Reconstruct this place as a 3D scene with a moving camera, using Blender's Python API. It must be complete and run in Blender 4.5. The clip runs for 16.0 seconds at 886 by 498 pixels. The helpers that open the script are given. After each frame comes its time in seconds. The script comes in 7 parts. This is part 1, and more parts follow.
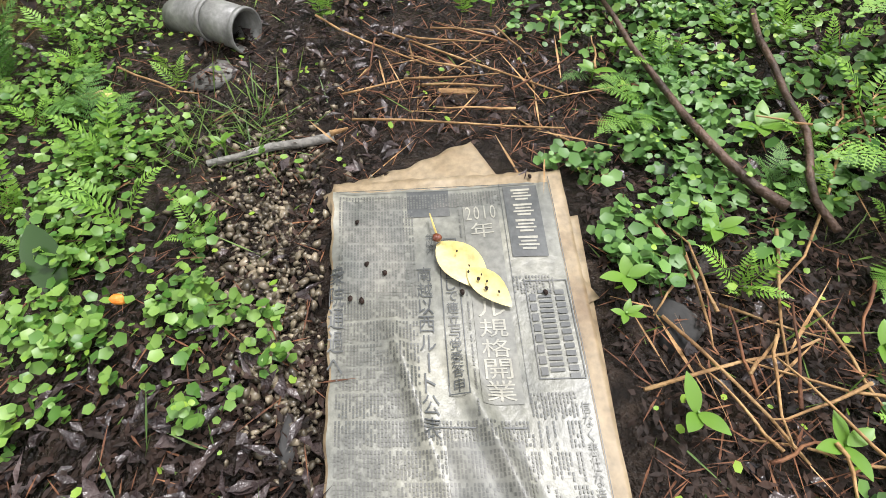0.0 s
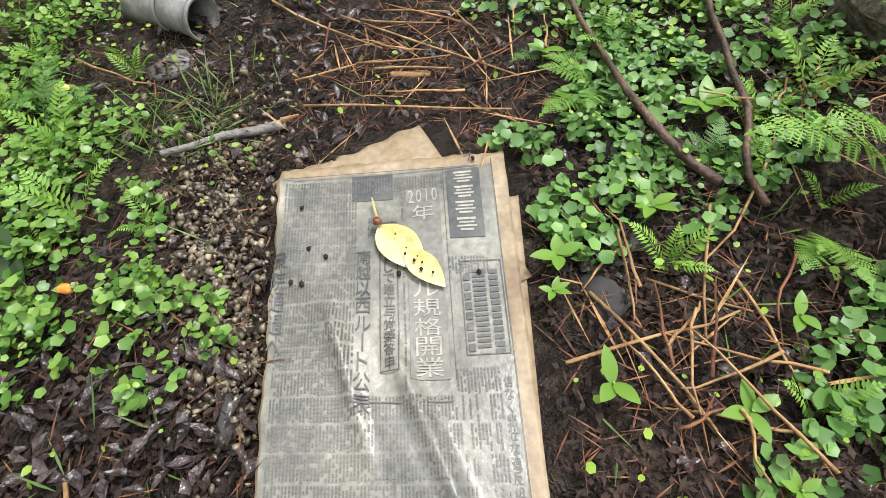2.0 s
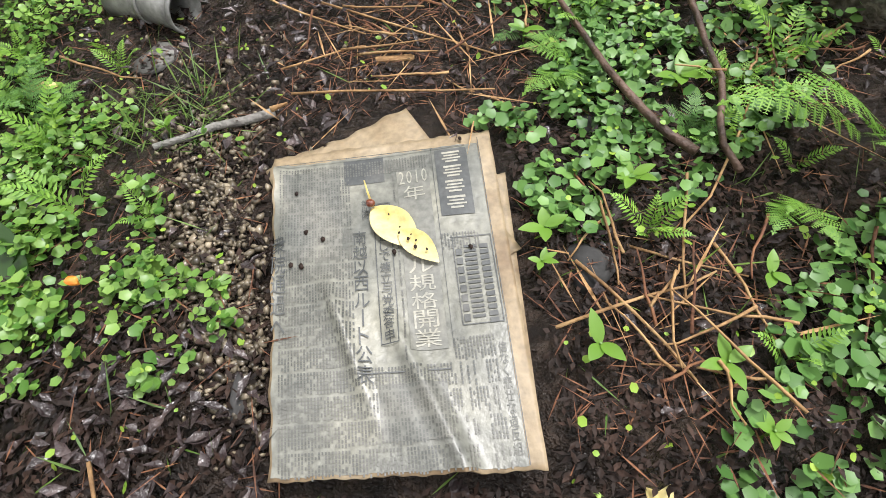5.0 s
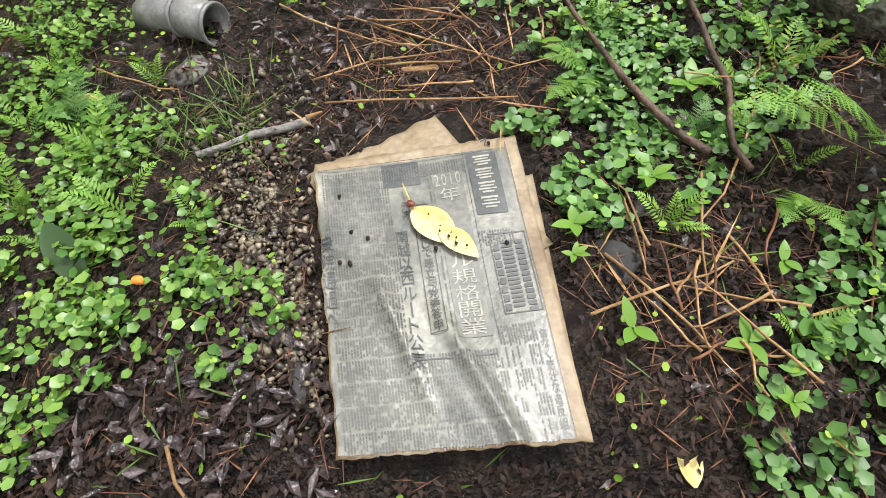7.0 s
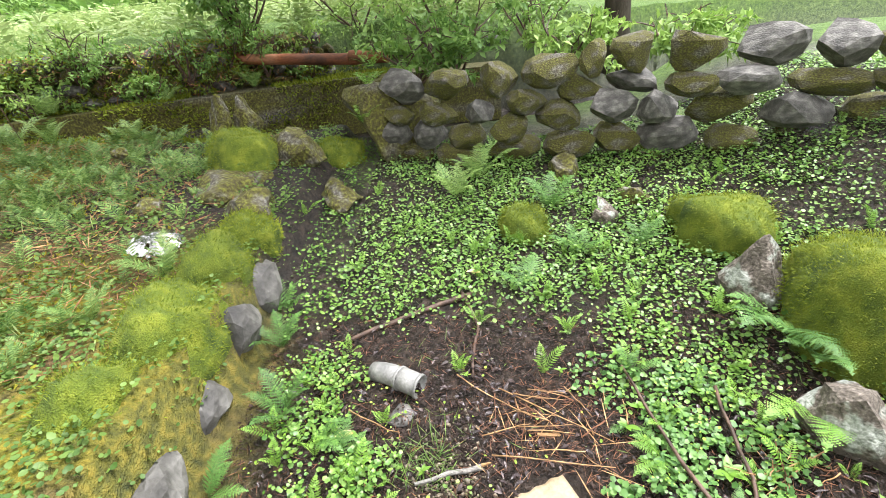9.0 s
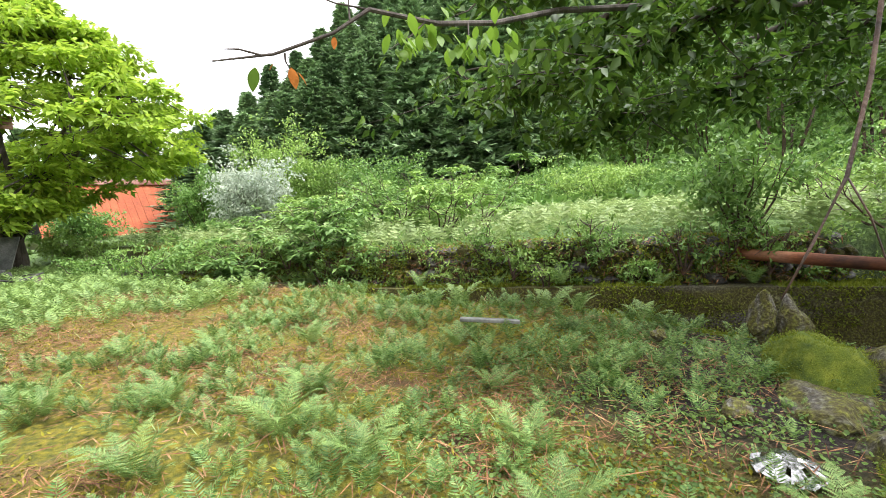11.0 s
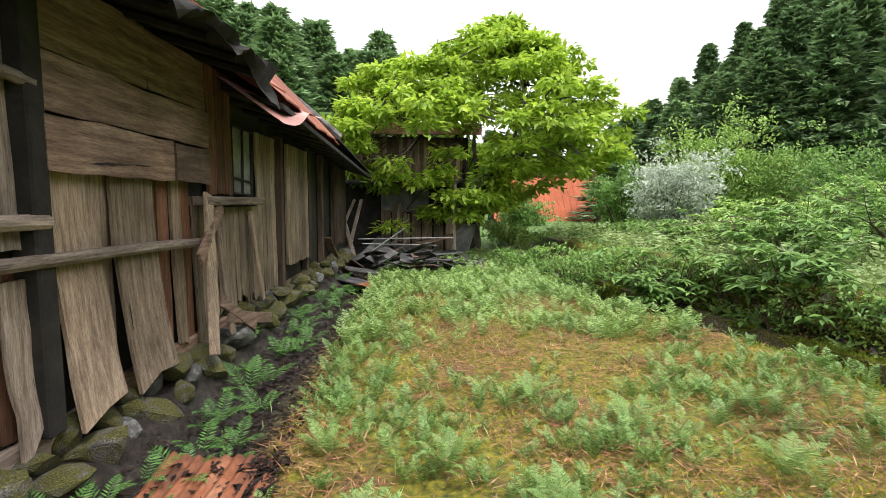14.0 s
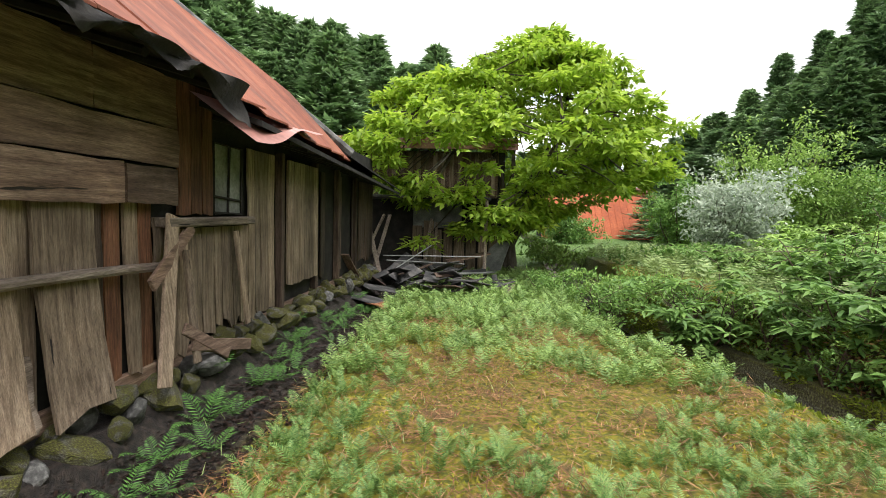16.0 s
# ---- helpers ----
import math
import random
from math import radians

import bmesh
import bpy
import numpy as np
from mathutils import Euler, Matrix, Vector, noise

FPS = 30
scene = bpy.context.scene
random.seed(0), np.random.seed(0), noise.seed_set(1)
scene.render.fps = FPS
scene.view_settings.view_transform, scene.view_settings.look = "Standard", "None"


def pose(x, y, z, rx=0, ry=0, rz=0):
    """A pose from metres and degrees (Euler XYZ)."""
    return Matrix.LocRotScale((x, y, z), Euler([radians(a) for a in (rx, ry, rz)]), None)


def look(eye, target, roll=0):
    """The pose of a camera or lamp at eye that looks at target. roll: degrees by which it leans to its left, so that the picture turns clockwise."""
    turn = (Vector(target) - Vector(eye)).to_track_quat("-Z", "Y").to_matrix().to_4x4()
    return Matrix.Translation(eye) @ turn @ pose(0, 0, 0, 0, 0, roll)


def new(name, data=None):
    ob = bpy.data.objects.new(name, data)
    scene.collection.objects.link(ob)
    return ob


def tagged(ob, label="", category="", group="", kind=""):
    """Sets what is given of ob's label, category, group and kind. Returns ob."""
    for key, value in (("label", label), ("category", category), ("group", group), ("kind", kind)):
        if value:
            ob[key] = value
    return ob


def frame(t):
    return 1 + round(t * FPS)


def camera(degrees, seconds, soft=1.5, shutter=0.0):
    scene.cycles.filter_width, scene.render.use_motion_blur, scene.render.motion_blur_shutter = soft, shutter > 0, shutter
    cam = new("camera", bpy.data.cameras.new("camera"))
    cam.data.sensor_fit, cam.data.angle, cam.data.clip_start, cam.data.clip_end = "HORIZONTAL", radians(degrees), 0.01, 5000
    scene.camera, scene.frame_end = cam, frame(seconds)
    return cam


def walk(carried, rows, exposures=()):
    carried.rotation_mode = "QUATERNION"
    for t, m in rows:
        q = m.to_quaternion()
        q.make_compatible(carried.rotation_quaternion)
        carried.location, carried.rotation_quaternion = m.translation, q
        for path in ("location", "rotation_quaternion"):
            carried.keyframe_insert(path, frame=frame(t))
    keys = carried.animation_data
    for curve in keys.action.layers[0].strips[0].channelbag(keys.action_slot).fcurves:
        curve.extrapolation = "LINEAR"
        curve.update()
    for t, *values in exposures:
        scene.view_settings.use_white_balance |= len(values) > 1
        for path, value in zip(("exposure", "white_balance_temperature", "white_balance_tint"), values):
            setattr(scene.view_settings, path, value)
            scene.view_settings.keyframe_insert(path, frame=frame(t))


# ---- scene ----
cam = camera(84.5, 16.0, soft=0.6)
walk(cam, [
    (0, pose(-0.433, -3.654, 0.289, 37.38, 2.15, -91.47)),
    (0.5, pose(-0.446, -3.711, 0.290, 36.74, 2.56, -91.52)),
    (1, pose(-0.447, -3.756, 0.299, 35.97, 3.05, -91.65)),
    (1.5, pose(-0.447, -3.775, 0.307, 35.46, 3.30, -91.92)),
    (2, pose(-0.449, -3.774, 0.305, 35.03, 3.45, -92.30)),
    (2.5, pose(-0.454, -3.775, 0.300, 34.68, 3.68, -92.70)),
    (3, pose(-0.453, -3.771, 0.292, 34.28, 3.79, -93.12)),
    (3.5, pose(-0.456, -3.781, 0.315, 33.98, 3.79, -93.38)),
    (4, pose(-0.470, -3.792, 0.335, 33.47, 3.99, -93.87)),
    (6.5, pose(-0.508, -3.691, 0.320, 33.02, 3.89, -96.33)),
    (7, pose(-0.526, -3.674, 0.385, 33.61, 3.53, -96.52)),
    (7.5, pose(-0.515, -3.704, 0.426, 35.73, 3.48, -96.85)),
    (7.8, pose(-0.570, -3.670, 0.670, 41.10, 1.70, -97.30)),
    (8, pose(-0.700, -3.632, 0.940, 45.59, -0.49, -97.79)),
    (8.2, pose(-0.900, -3.570, 1.290, 51.10, -2.10, -98.00)),
    (10.3, pose(-0.721, -2.457, 1.275, 82.53, 5.20, -66.23)),
    (10.5, pose(-0.715, -2.182, 1.216, 84.34, 4.40, -60.60)),
    (11, pose(-1.000, -1.837, 1.334, 84.73, 2.56, -47.64)),
    (11.5, pose(-1.550, -1.965, 1.562, 84.72, 1.15, -33.85)),
    (12, pose(-1.175, -1.654, 1.557, 83.86, 1.34, -18.38)),
    (12.5, pose(-1.042, -1.470, 1.445, 84.37, 1.65, -9.11)),
    (13, pose(-1.012, -1.046, 1.433, 84.64, 1.29, -5.04)),
    (13.5, pose(-0.941, -0.666, 1.543, 84.69, 0.88, -2.96)),
    (14, pose(-0.635, -0.477, 1.668, 84.41, -0.30, -1.80)),
    (14.5, pose(-0.410, -0.321, 1.689, 84.65, -0.37, -0.65)),
    (15, pose(-0.269, -0.092, 1.759, 84.78, -0.79, 0.62)),
    (15.5, pose(-0.141, -0.007, 1.808, 85.03, -1.24, 2.70)),
    (16, pose(0.000, 0.000, 1.814, 85.64, -1.70, 4.65)),
], exposures=[(0.0, 1.0, 6450, 12), (7.5, 1.02, 6450, 12), (8.0, 1.4, 6450, 12), (8.2, 1.6, 6450, 12), (10.3, 2.0, 6350, 16), (10.6, 1.95, 6350, 16), (11.0, 1.5, 6300, 15), (11.5, 1.25, 6300, 14), (12.0, 1.12, 6300, 14), (14.0, 1.1, 6350, 14), (16.0, 0.95, 6400, 12)])

# ---- world and light: an overcast summer sky ----
world = bpy.data.worlds.new("overcast_sky")
scene.world = world
world.use_nodes = True
wn, wl = world.node_tree.nodes, world.node_tree.links
sky = wn.new("ShaderNodeTexSky")
sky.sky_type, sky.sun_disc = "NISHITA", False
sky.sun_elevation, sky.sun_rotation = radians(68), radians(142)
pale = wn.new("ShaderNodeHueSaturation")
pale.inputs["Saturation"].default_value = 0.12
cloud = wn.new("ShaderNodeMixRGB")
cloud.inputs[0].default_value = 0.55
cloud.inputs[2].default_value = (11.1, 11.1, 10.9, 1)
wl.new(sky.outputs[0], pale.inputs["Color"])
wl.new(pale.outputs[0], cloud.inputs[1])
wl.new(cloud.outputs[0], wn["Background"].inputs[0])
wn["Background"].inputs[1].default_value = 0.12

sun_light = bpy.data.lights.new("sun", "SUN")
sun_light.energy, sun_light.angle, sun_light.color = 2.2, radians(16), (1.0, 0.985, 0.965)
sun = new("sun", sun_light)
sun.matrix_world = look((0, 0, 30), (-7, 9, 0))

rng = np.random.default_rng(7)


# ---- materials ----
def material(name, rough=0.8, metal=0.0):
    m = bpy.data.materials.new(name)
    m.use_nodes = True
    b = m.node_tree.nodes["Principled BSDF"]
    b.inputs["Roughness"].default_value, b.inputs["Metallic"].default_value = rough, metal
    return m, m.node_tree.nodes, m.node_tree.links, b


def noise_tex(n, l, scale, detail=4, stretch=(1, 1, 1), coord="Object"):
    c, mp, t = n.new("ShaderNodeTexCoord"), n.new("ShaderNodeMapping"), n.new("ShaderNodeTexNoise")
    mp.inputs["Scale"].default_value = stretch
    t.inputs["Scale"].default_value, t.inputs["Detail"].default_value = scale, detail
    l.new(c.outputs[coord], mp.inputs[0])
    l.new(mp.outputs[0], t.inputs["Vector"])
    return t.outputs["Fac"]


def ramp(n, l, fac, stops):
    r = n.new("ShaderNodeValToRGB")
    while len(r.color_ramp.elements) < len(stops):
        r.color_ramp.elements.new(0.5)
    for e, (p, c) in zip(r.color_ramp.elements, stops):
        e.position, e.color = p, (*c, 1)
    l.new(fac, r.inputs[0])
    return r.outputs[0]


def mix(n, l, fac, a, b, mode="MIX"):
    m = n.new("ShaderNodeMixRGB")
    m.blend_type = mode
    for sock, v in zip(m.inputs, (fac, a, b)):
        if isinstance(v, (int, float)):
            sock.default_value = v
        elif isinstance(v, tuple):
            sock.default_value = (*v, 1)
        else:
            l.new(v, sock)
    return m.outputs[0]


def bump(n, l, b, height, strength=0.4, distance=0.01):
    u = n.new("ShaderNodeBump")
    u.inputs["Strength"].default_value, u.inputs["Distance"].default_value = strength, distance
    l.new(height, u.inputs["Height"])
    l.new(u.outputs[0], b.inputs["Normal"])


def mottled(name, dark, mid, light, scale=6.0, fine=60.0, rough=0.85, stretch=(1, 1, 1), relief=0.5, depth=0.01, spread=0.12, metal=0.0, coord="Object"):
    """A surface with patches, grain and relief; pieces differ by object and by island."""
    m, n, l, b = material(name, rough, metal)
    a = noise_tex(n, l, scale, 5, stretch, coord)
    g = noise_tex(n, l, fine, 3, stretch, coord)
    base = ramp(n, l, a, [(0.3, dark), (0.5, mid), (0.72, light)])
    base = mix(n, l, 0.55, base, ramp(n, l, g, [(0.25, (0.35, 0.35, 0.35)), (0.75, (1.25, 1.25, 1.25))]), "MULTIPLY")
    if spread:
        info, geo = n.new("ShaderNodeObjectInfo"), n.new("ShaderNodeNewGeometry")
        add = n.new("ShaderNodeMath")
        add.operation = "ADD"
        l.new(info.outputs["Random"], add.inputs[0])
        l.new(geo.outputs["Random Per Island"], add.inputs[1])
        half = n.new("ShaderNodeMapRange")
        half.inputs["From Max"].default_value = 2.0
        half.inputs["To Min"].default_value, half.inputs["To Max"].default_value = 1 - 2 * spread, 1 + 2 * spread
        l.new(add.outputs[0], half.inputs[0])
        base = mix(n, l, 1.0, base, half.outputs[0], "MULTIPLY")
    l.new(base, b.inputs["Base Color"])
    if relief:
        bump(n, l, b, g, relief, depth)
    return m


def leafy(name, dark, light, rough=0.55, through_light=0.35, spread=1.0):
    """Leaves: colour varies leaf by leaf and plant by plant; some light passes through."""
    m, n, l, b = material(name, rough)
    geo, info = n.new("ShaderNodeNewGeometry"), n.new("ShaderNodeObjectInfo")
    add = n.new("ShaderNodeMath")
    add.operation = "MULTIPLY_ADD"
    add.inputs[1].default_value = 0.7 * spread
    sc = n.new("ShaderNodeMath")
    sc.operation = "MULTIPLY"
    sc.inputs[1].default_value = 0.3
    l.new(info.outputs["Random"], sc.inputs[0])
    l.new(geo.outputs["Random Per Island"], add.inputs[0])
    l.new(sc.outputs[0], add.inputs[2])
    col = ramp(n, l, add.outputs[0], [(0.0, dark), (1.0, light)])
    patch = noise_tex(n, l, 1.3, 3)
    col = mix(n, l, 0.6, col, ramp(n, l, patch, [(0.3, (0.6, 0.65, 0.6)), (0.7, (1.25, 1.2, 1.1))]), "MULTIPLY")
    l.new(col, b.inputs["Base Color"])
    tr = n.new("ShaderNodeBsdfTranslucent")
    l.new(col, tr.inputs[0])
    ms = n.new("ShaderNodeMixShader")
    ms.inputs[0].default_value = through_light
    l.new(b.outputs[0], ms.inputs[1])
    l.new(tr.outputs[0], ms.inputs[2])
    l.new(ms.outputs[0], n["Material Output"].inputs[0])
    return m


def wood(name, dark, mid, light, grain=(9, 9, 0.5), rough=0.88, spread=0.25):
    """Old boards: long grain, dark checks along it, pale wear and blotches."""
    m, n, l, b = material(name, rough)
    blot = noise_tex(n, l, 1.7, 5)
    streak = noise_tex(n, l, 4.0, 6, grain)
    fine = noise_tex(n, l, 18.0, 5, grain)
    crack = noise_tex(n, l, 4.5, 3, tuple(g * 0.8 for g in grain))
    fibre = noise_tex(n, l, 46.0, 4, (grain[0], grain[1], grain[2]))
    base = ramp(n, l, streak, [(0.22, dark), (0.5, mid), (0.82, light)])
    base = mix(n, l, 0.75, base, ramp(n, l, fine, [(0.30, (0.52, 0.50, 0.48)), (0.5, (0.95, 0.95, 0.95)), (0.7, (1.28, 1.26, 1.24))]), "MULTIPLY")
    base = mix(n, l, 0.7, base, ramp(n, l, fibre, [(0.35, (0.62, 0.60, 0.58)), (0.6, (1.15, 1.14, 1.12))]), "MULTIPLY")
    base = mix(n, l, 0.8, base, ramp(n, l, blot, [(0.32, (0.52, 0.50, 0.46)), (0.52, (1, 1, 1)), (0.7, (1.25, 1.2, 1.12))]), "MULTIPLY")
    base = mix(n, l, ramp(n, l, crack, [(0.26, (1, 1, 1)), (0.31, (0, 0, 0))]), base, (0.012, 0.008, 0.006))
    info = n.new("ShaderNodeObjectInfo")
    half = n.new("ShaderNodeMapRange")
    half.inputs["To Min"].default_value, half.inputs["To Max"].default_value = 1 - 1.6 * spread, 1 + 1.6 * spread
    l.new(info.outputs["Random"], half.inputs[0])
    l.new(mix(n, l, 1.0, base, half.outputs[0], "MULTIPLY"), b.inputs["Base Color"])
    bump(n, l, b, mix(n, l, 0.5, fine, crack), 0.9, 0.007)
    return m


M = {}
M["fern"] = leafy("fern_green", (0.05, 0.15, 0.025), (0.35, 0.49, 0.14), through_light=0.22)
M["fern_deep"] = leafy("fern_deep_green", (0.035, 0.11, 0.022), (0.15, 0.31, 0.065), through_light=0.2)
M["frond_bright"] = leafy("bright_fern_green", (0.10, 0.25, 0.03), (0.26, 0.46, 0.07), 0.5, 0.3)
M["clover"] = leafy("ground_cover_green", (0.05, 0.12, 0.02), (0.21, 0.33, 0.065))
M["persimmon"] = leafy("persimmon_leaf", (0.13, 0.27, 0.02), (0.50, 0.65, 0.075), through_light=0.5)
# Cherry leaves hold the light in colour: dark shaded crown, bright lit sprigs.
M["maple"] = leafy("cherry_leaf_shaded_tone", (0.033, 0.085, 0.010), (0.155, 0.27, 0.036), through_light=0.45)
M["maple_light"] = leafy("cherry_leaf_lit_tone", (0.10, 0.22, 0.02), (0.26, 0.42, 0.05), through_light=0.5)
M["cedar"] = leafy("cedar_green", (0.08, 0.16, 0.07), (0.33, 0.47, 0.22), through_light=0.2)
M["bush"] = leafy("bush_green", (0.08, 0.19, 0.04), (0.27, 0.44, 0.10))
M["bush_pale"] = leafy("bush_pale_green", (0.15, 0.28, 0.055), (0.38, 0.54, 0.13))
M["sapling"] = leafy("sapling_green", (0.08, 0.18, 0.04), (0.27, 0.44, 0.10))
M["silver"] = leafy("silvery_leaf", (0.25, 0.33, 0.24), (0.62, 0.68, 0.58))
M["field"] = leafy("field_bracken", (0.19, 0.29, 0.09), (0.44, 0.54, 0.22))
M["autumn"] = leafy("orange_leaf", (0.50, 0.12, 0.03), (0.62, 0.25, 0.06))
M["straw"] = mottled("dry_straw", (0.17, 0.09, 0.035), (0.33, 0.19, 0.08), (0.50, 0.33, 0.16), 20, 120, 0.8, spread=0.25)
M["bracken_litter"] = mottled("dead_bracken", (0.09, 0.035, 0.014), (0.23, 0.105, 0.040), (0.40, 0.23, 0.10), 20, 120, 0.8, spread=0.3)
M["needle"] = mottled("rust_needles", (0.06, 0.024, 0.013), (0.14, 0.055, 0.025), (0.25, 0.115, 0.05), 20, 120, 0.8, spread=0.25)
M["deadleaf"] = mottled("dead_leaf", (0.008, 0.006, 0.005), (0.019, 0.011, 0.008), (0.05, 0.028, 0.02), 20, 90, 0.62, spread=0.3)
M["deadleaf"].node_tree.nodes["Principled BSDF"].inputs["Specular IOR Level"].default_value = 0.2
M["moss"] = mottled("moss", (0.05, 0.09, 0.007), (0.13, 0.18, 0.012), (0.25, 0.29, 0.025), 9, 160, 0.95, relief=1.0, depth=0.02)
M["stone"] = mottled("grey_stone", (0.06, 0.06, 0.055), (0.17, 0.165, 0.155), (0.42, 0.42, 0.40), 5, 40, 0.8, relief=0.7, spread=0.25)
# Dark wet stone; some kerb stones take this colour for their shade.
M["darkstone"] = mottled("dark_wet_and_shaded_stone", (0.028, 0.027, 0.025), (0.075, 0.072, 0.066), (0.19, 0.185, 0.17), 6, 40, 0.7, relief=0.7, spread=0.25)
M["bark"] = mottled("bark", (0.03, 0.024, 0.018), (0.07, 0.055, 0.042), (0.14, 0.12, 0.10), 8, 60, 0.9, (1, 1, 0.25), 0.9)
M["greybark"] = mottled("lichen_bark", (0.10, 0.09, 0.08), (0.25, 0.24, 0.22), (0.5, 0.5, 0.46), 12, 80, 0.9, relief=0.8)
M["twig"] = mottled("dark_twig", (0.03, 0.018, 0.012), (0.08, 0.045, 0.03), (0.16, 0.10, 0.07), 14, 90, 0.6, relief=0.6)
M["board"] = wood("weathered_board", (0.10, 0.068, 0.046), (0.25, 0.185, 0.132), (0.43, 0.34, 0.255))
M["board_pale"] = wood("bleached_board", (0.16, 0.115, 0.088), (0.36, 0.285, 0.23), (0.55, 0.46, 0.39), spread=0.2)
M["redboard"] = wood("reddish_inner_board", (0.05, 0.02, 0.011), (0.15, 0.065, 0.033), (0.26, 0.13, 0.07), spread=0.2)
M["plank"] = wood("dark_plank", (0.08, 0.048, 0.034), (0.19, 0.122, 0.087), (0.36, 0.26, 0.195), (7, 0.5, 7))
M["plank_up"] = wood("dark_upright_board", (0.03, 0.02, 0.014), (0.085, 0.055, 0.04), (0.18, 0.13, 0.095))
# Near-black for timber and felt, with shade behind boards and under eaves put in.
M["dark"] = mottled("black_wood_with_shade", (0.008, 0.007, 0.006), (0.018, 0.015, 0.012), (0.035, 0.03, 0.025), 4, 30, 0.9)
M["rail"] = wood("grey_pole", (0.10, 0.075, 0.06), (0.27, 0.215, 0.175), (0.46, 0.39, 0.33), (7, 0.6, 7))
M["tin"] = mottled("red_painted_tin", (0.15, 0.045, 0.022), (0.26, 0.072, 0.034), (0.35, 0.12, 0.06), 1.2, 14, 0.75, (1, 3, 1), 0.15, spread=0.08)
M["tin_orange"] = mottled("orange_painted_tin", (0.26, 0.055, 0.015), (0.36, 0.08, 0.022), (0.44, 0.13, 0.045), 0.6, 9, 0.8, relief=0.1, spread=0.03)
M["tin_pink"] = mottled("faded_red_tin", (0.30, 0.12, 0.09), (0.42, 0.2, 0.16), (0.52, 0.3, 0.25), 1.5, 14, 0.5, relief=0.15, spread=0.05)
M["rust"] = mottled("rusty_sheet", (0.07, 0.028, 0.015), (0.26, 0.085, 0.032), (0.40, 0.2, 0.115), 5, 60, 0.8, (1, 0.35, 1), 0.5, 0.004)
M["plaster"] = mottled("grey_plaster", (0.11, 0.115, 0.105), (0.22, 0.225, 0.205), (0.36, 0.36, 0.33), 3, 30, 0.9)
M["concrete"] = mottled("concrete", (0.16, 0.16, 0.145), (0.3, 0.3, 0.28), (0.46, 0.46, 0.43), 4, 60, 0.9)
M["debris"] = mottled("black_debris", (0.012, 0.012, 0.012), (0.035, 0.034, 0.033), (0.12, 0.11, 0.10), 4, 30, 0.85, spread=0.3)
M["white"] = mottled("white_weathered", (0.4, 0.4, 0.38), (0.6, 0.6, 0.57), (0.78, 0.78, 0.75), 6, 40, 0.6)



def moss_stone():
    """Stone with moss and lichen in patches."""
    m, n, l, b = material("mossy_stone", 0.9)
    a, g = noise_tex(n, l, 3.5, 5, coord="Generated"), noise_tex(n, l, 40, 4)
    rock = ramp(n, l, g, [(0.3, (0.05, 0.045, 0.035)), (0.5, (0.11, 0.10, 0.085)), (0.75, (0.26, 0.255, 0.23))])
    green = ramp(n, l, g, [(0.25, (0.035, 0.022, 0.012)), (0.5, (0.08, 0.075, 0.016)), (0.75, (0.19, 0.20, 0.03))])
    l.new(mix(n, l, ramp(n, l, a, [(0.48, (1, 1, 1)), (0.66, (0, 0, 0))]), rock, green), b.inputs["Base Color"])
    bump(n, l, b, g, 0.9, 0.03)
    return m


M["mossstone"] = moss_stone()


def lichen_stone():
    """Dark rock with pale crusts of lichen, thicker on the upper part."""
    m, n, l, b = material("lichen_rock", 0.9)
    a, g = noise_tex(n, l, 9, 5), noise_tex(n, l, 60, 4)
    rock = ramp(n, l, g, [(0.3, (0.05, 0.042, 0.034)), (0.55, (0.13, 0.11, 0.09)), (0.75, (0.24, 0.21, 0.18))])
    crust = ramp(n, l, g, [(0.3, (0.15, 0.17, 0.14)), (0.6, (0.36, 0.38, 0.34))])
    l.new(mix(n, l, ramp(n, l, a, [(0.50, (0, 0, 0)), (0.58, (1, 1, 1))]), rock, crust), b.inputs["Base Color"])
    bump(n, l, b, g, 0.8, 0.02)
    return m


M["lichen"] = lichen_stone()


# ---- mesh helpers ----
def link_mesh(name, verts, faces, mat, parent=None, label="", smooth=False):
    me = bpy.data.meshes.new(name)
    me.from_pydata([tuple(map(float, v)) for v in verts], [], [tuple(map(int, q)) for q in faces])
    me.materials.append(mat)
    if smooth:
        me.polygons.foreach_set("use_smooth", np.ones(len(me.polygons), bool))
    me.update()
    ob = new(name, me)
    if parent:
        ob.parent = parent
    if label:
        tagged(ob, label)
    return ob


def soup(name, verts, faces, mat, parent=None, label="", smooth=False):
    """Like link_mesh, for large arrays: verts (n, 3), faces (m, 3 or 4)."""
    verts, faces = np.asarray(verts, np.float32), np.asarray(faces, np.int32)
    me = bpy.data.meshes.new(name)
    k = faces.shape[1]
    me.vertices.add(len(verts))
    me.vertices.foreach_set("co", verts.ravel())
    me.loops.add(faces.size)
    me.loops.foreach_set("vertex_index", faces.ravel())
    me.polygons.add(len(faces))
    me.polygons.foreach_set("loop_start", np.arange(0, faces.size, k, dtype=np.int32))
    me.polygons.foreach_set("loop_total", np.full(len(faces), k, np.int32))
    if smooth:
        me.polygons.foreach_set("use_smooth", np.ones(len(faces), bool))
    me.materials.append(mat)
    me.update(calc_edges=True)
    me.validate()
    ob = new(name, me)
    if parent:
        ob.parent = parent
    if label:
        tagged(ob, label)
    return ob


def part(name, bm, mat, parent, label="", smooth=False):
    me = bpy.data.meshes.new(name)
    bm.to_mesh(me)
    bm.free()
    me.materials.append(mat)
    if smooth:
        me.polygons.foreach_set("use_smooth", np.ones(len(me.polygons), bool))
    ob = new(name, me)
    if parent:
        ob.parent = parent
    if label:
        tagged(ob, label)
    return ob


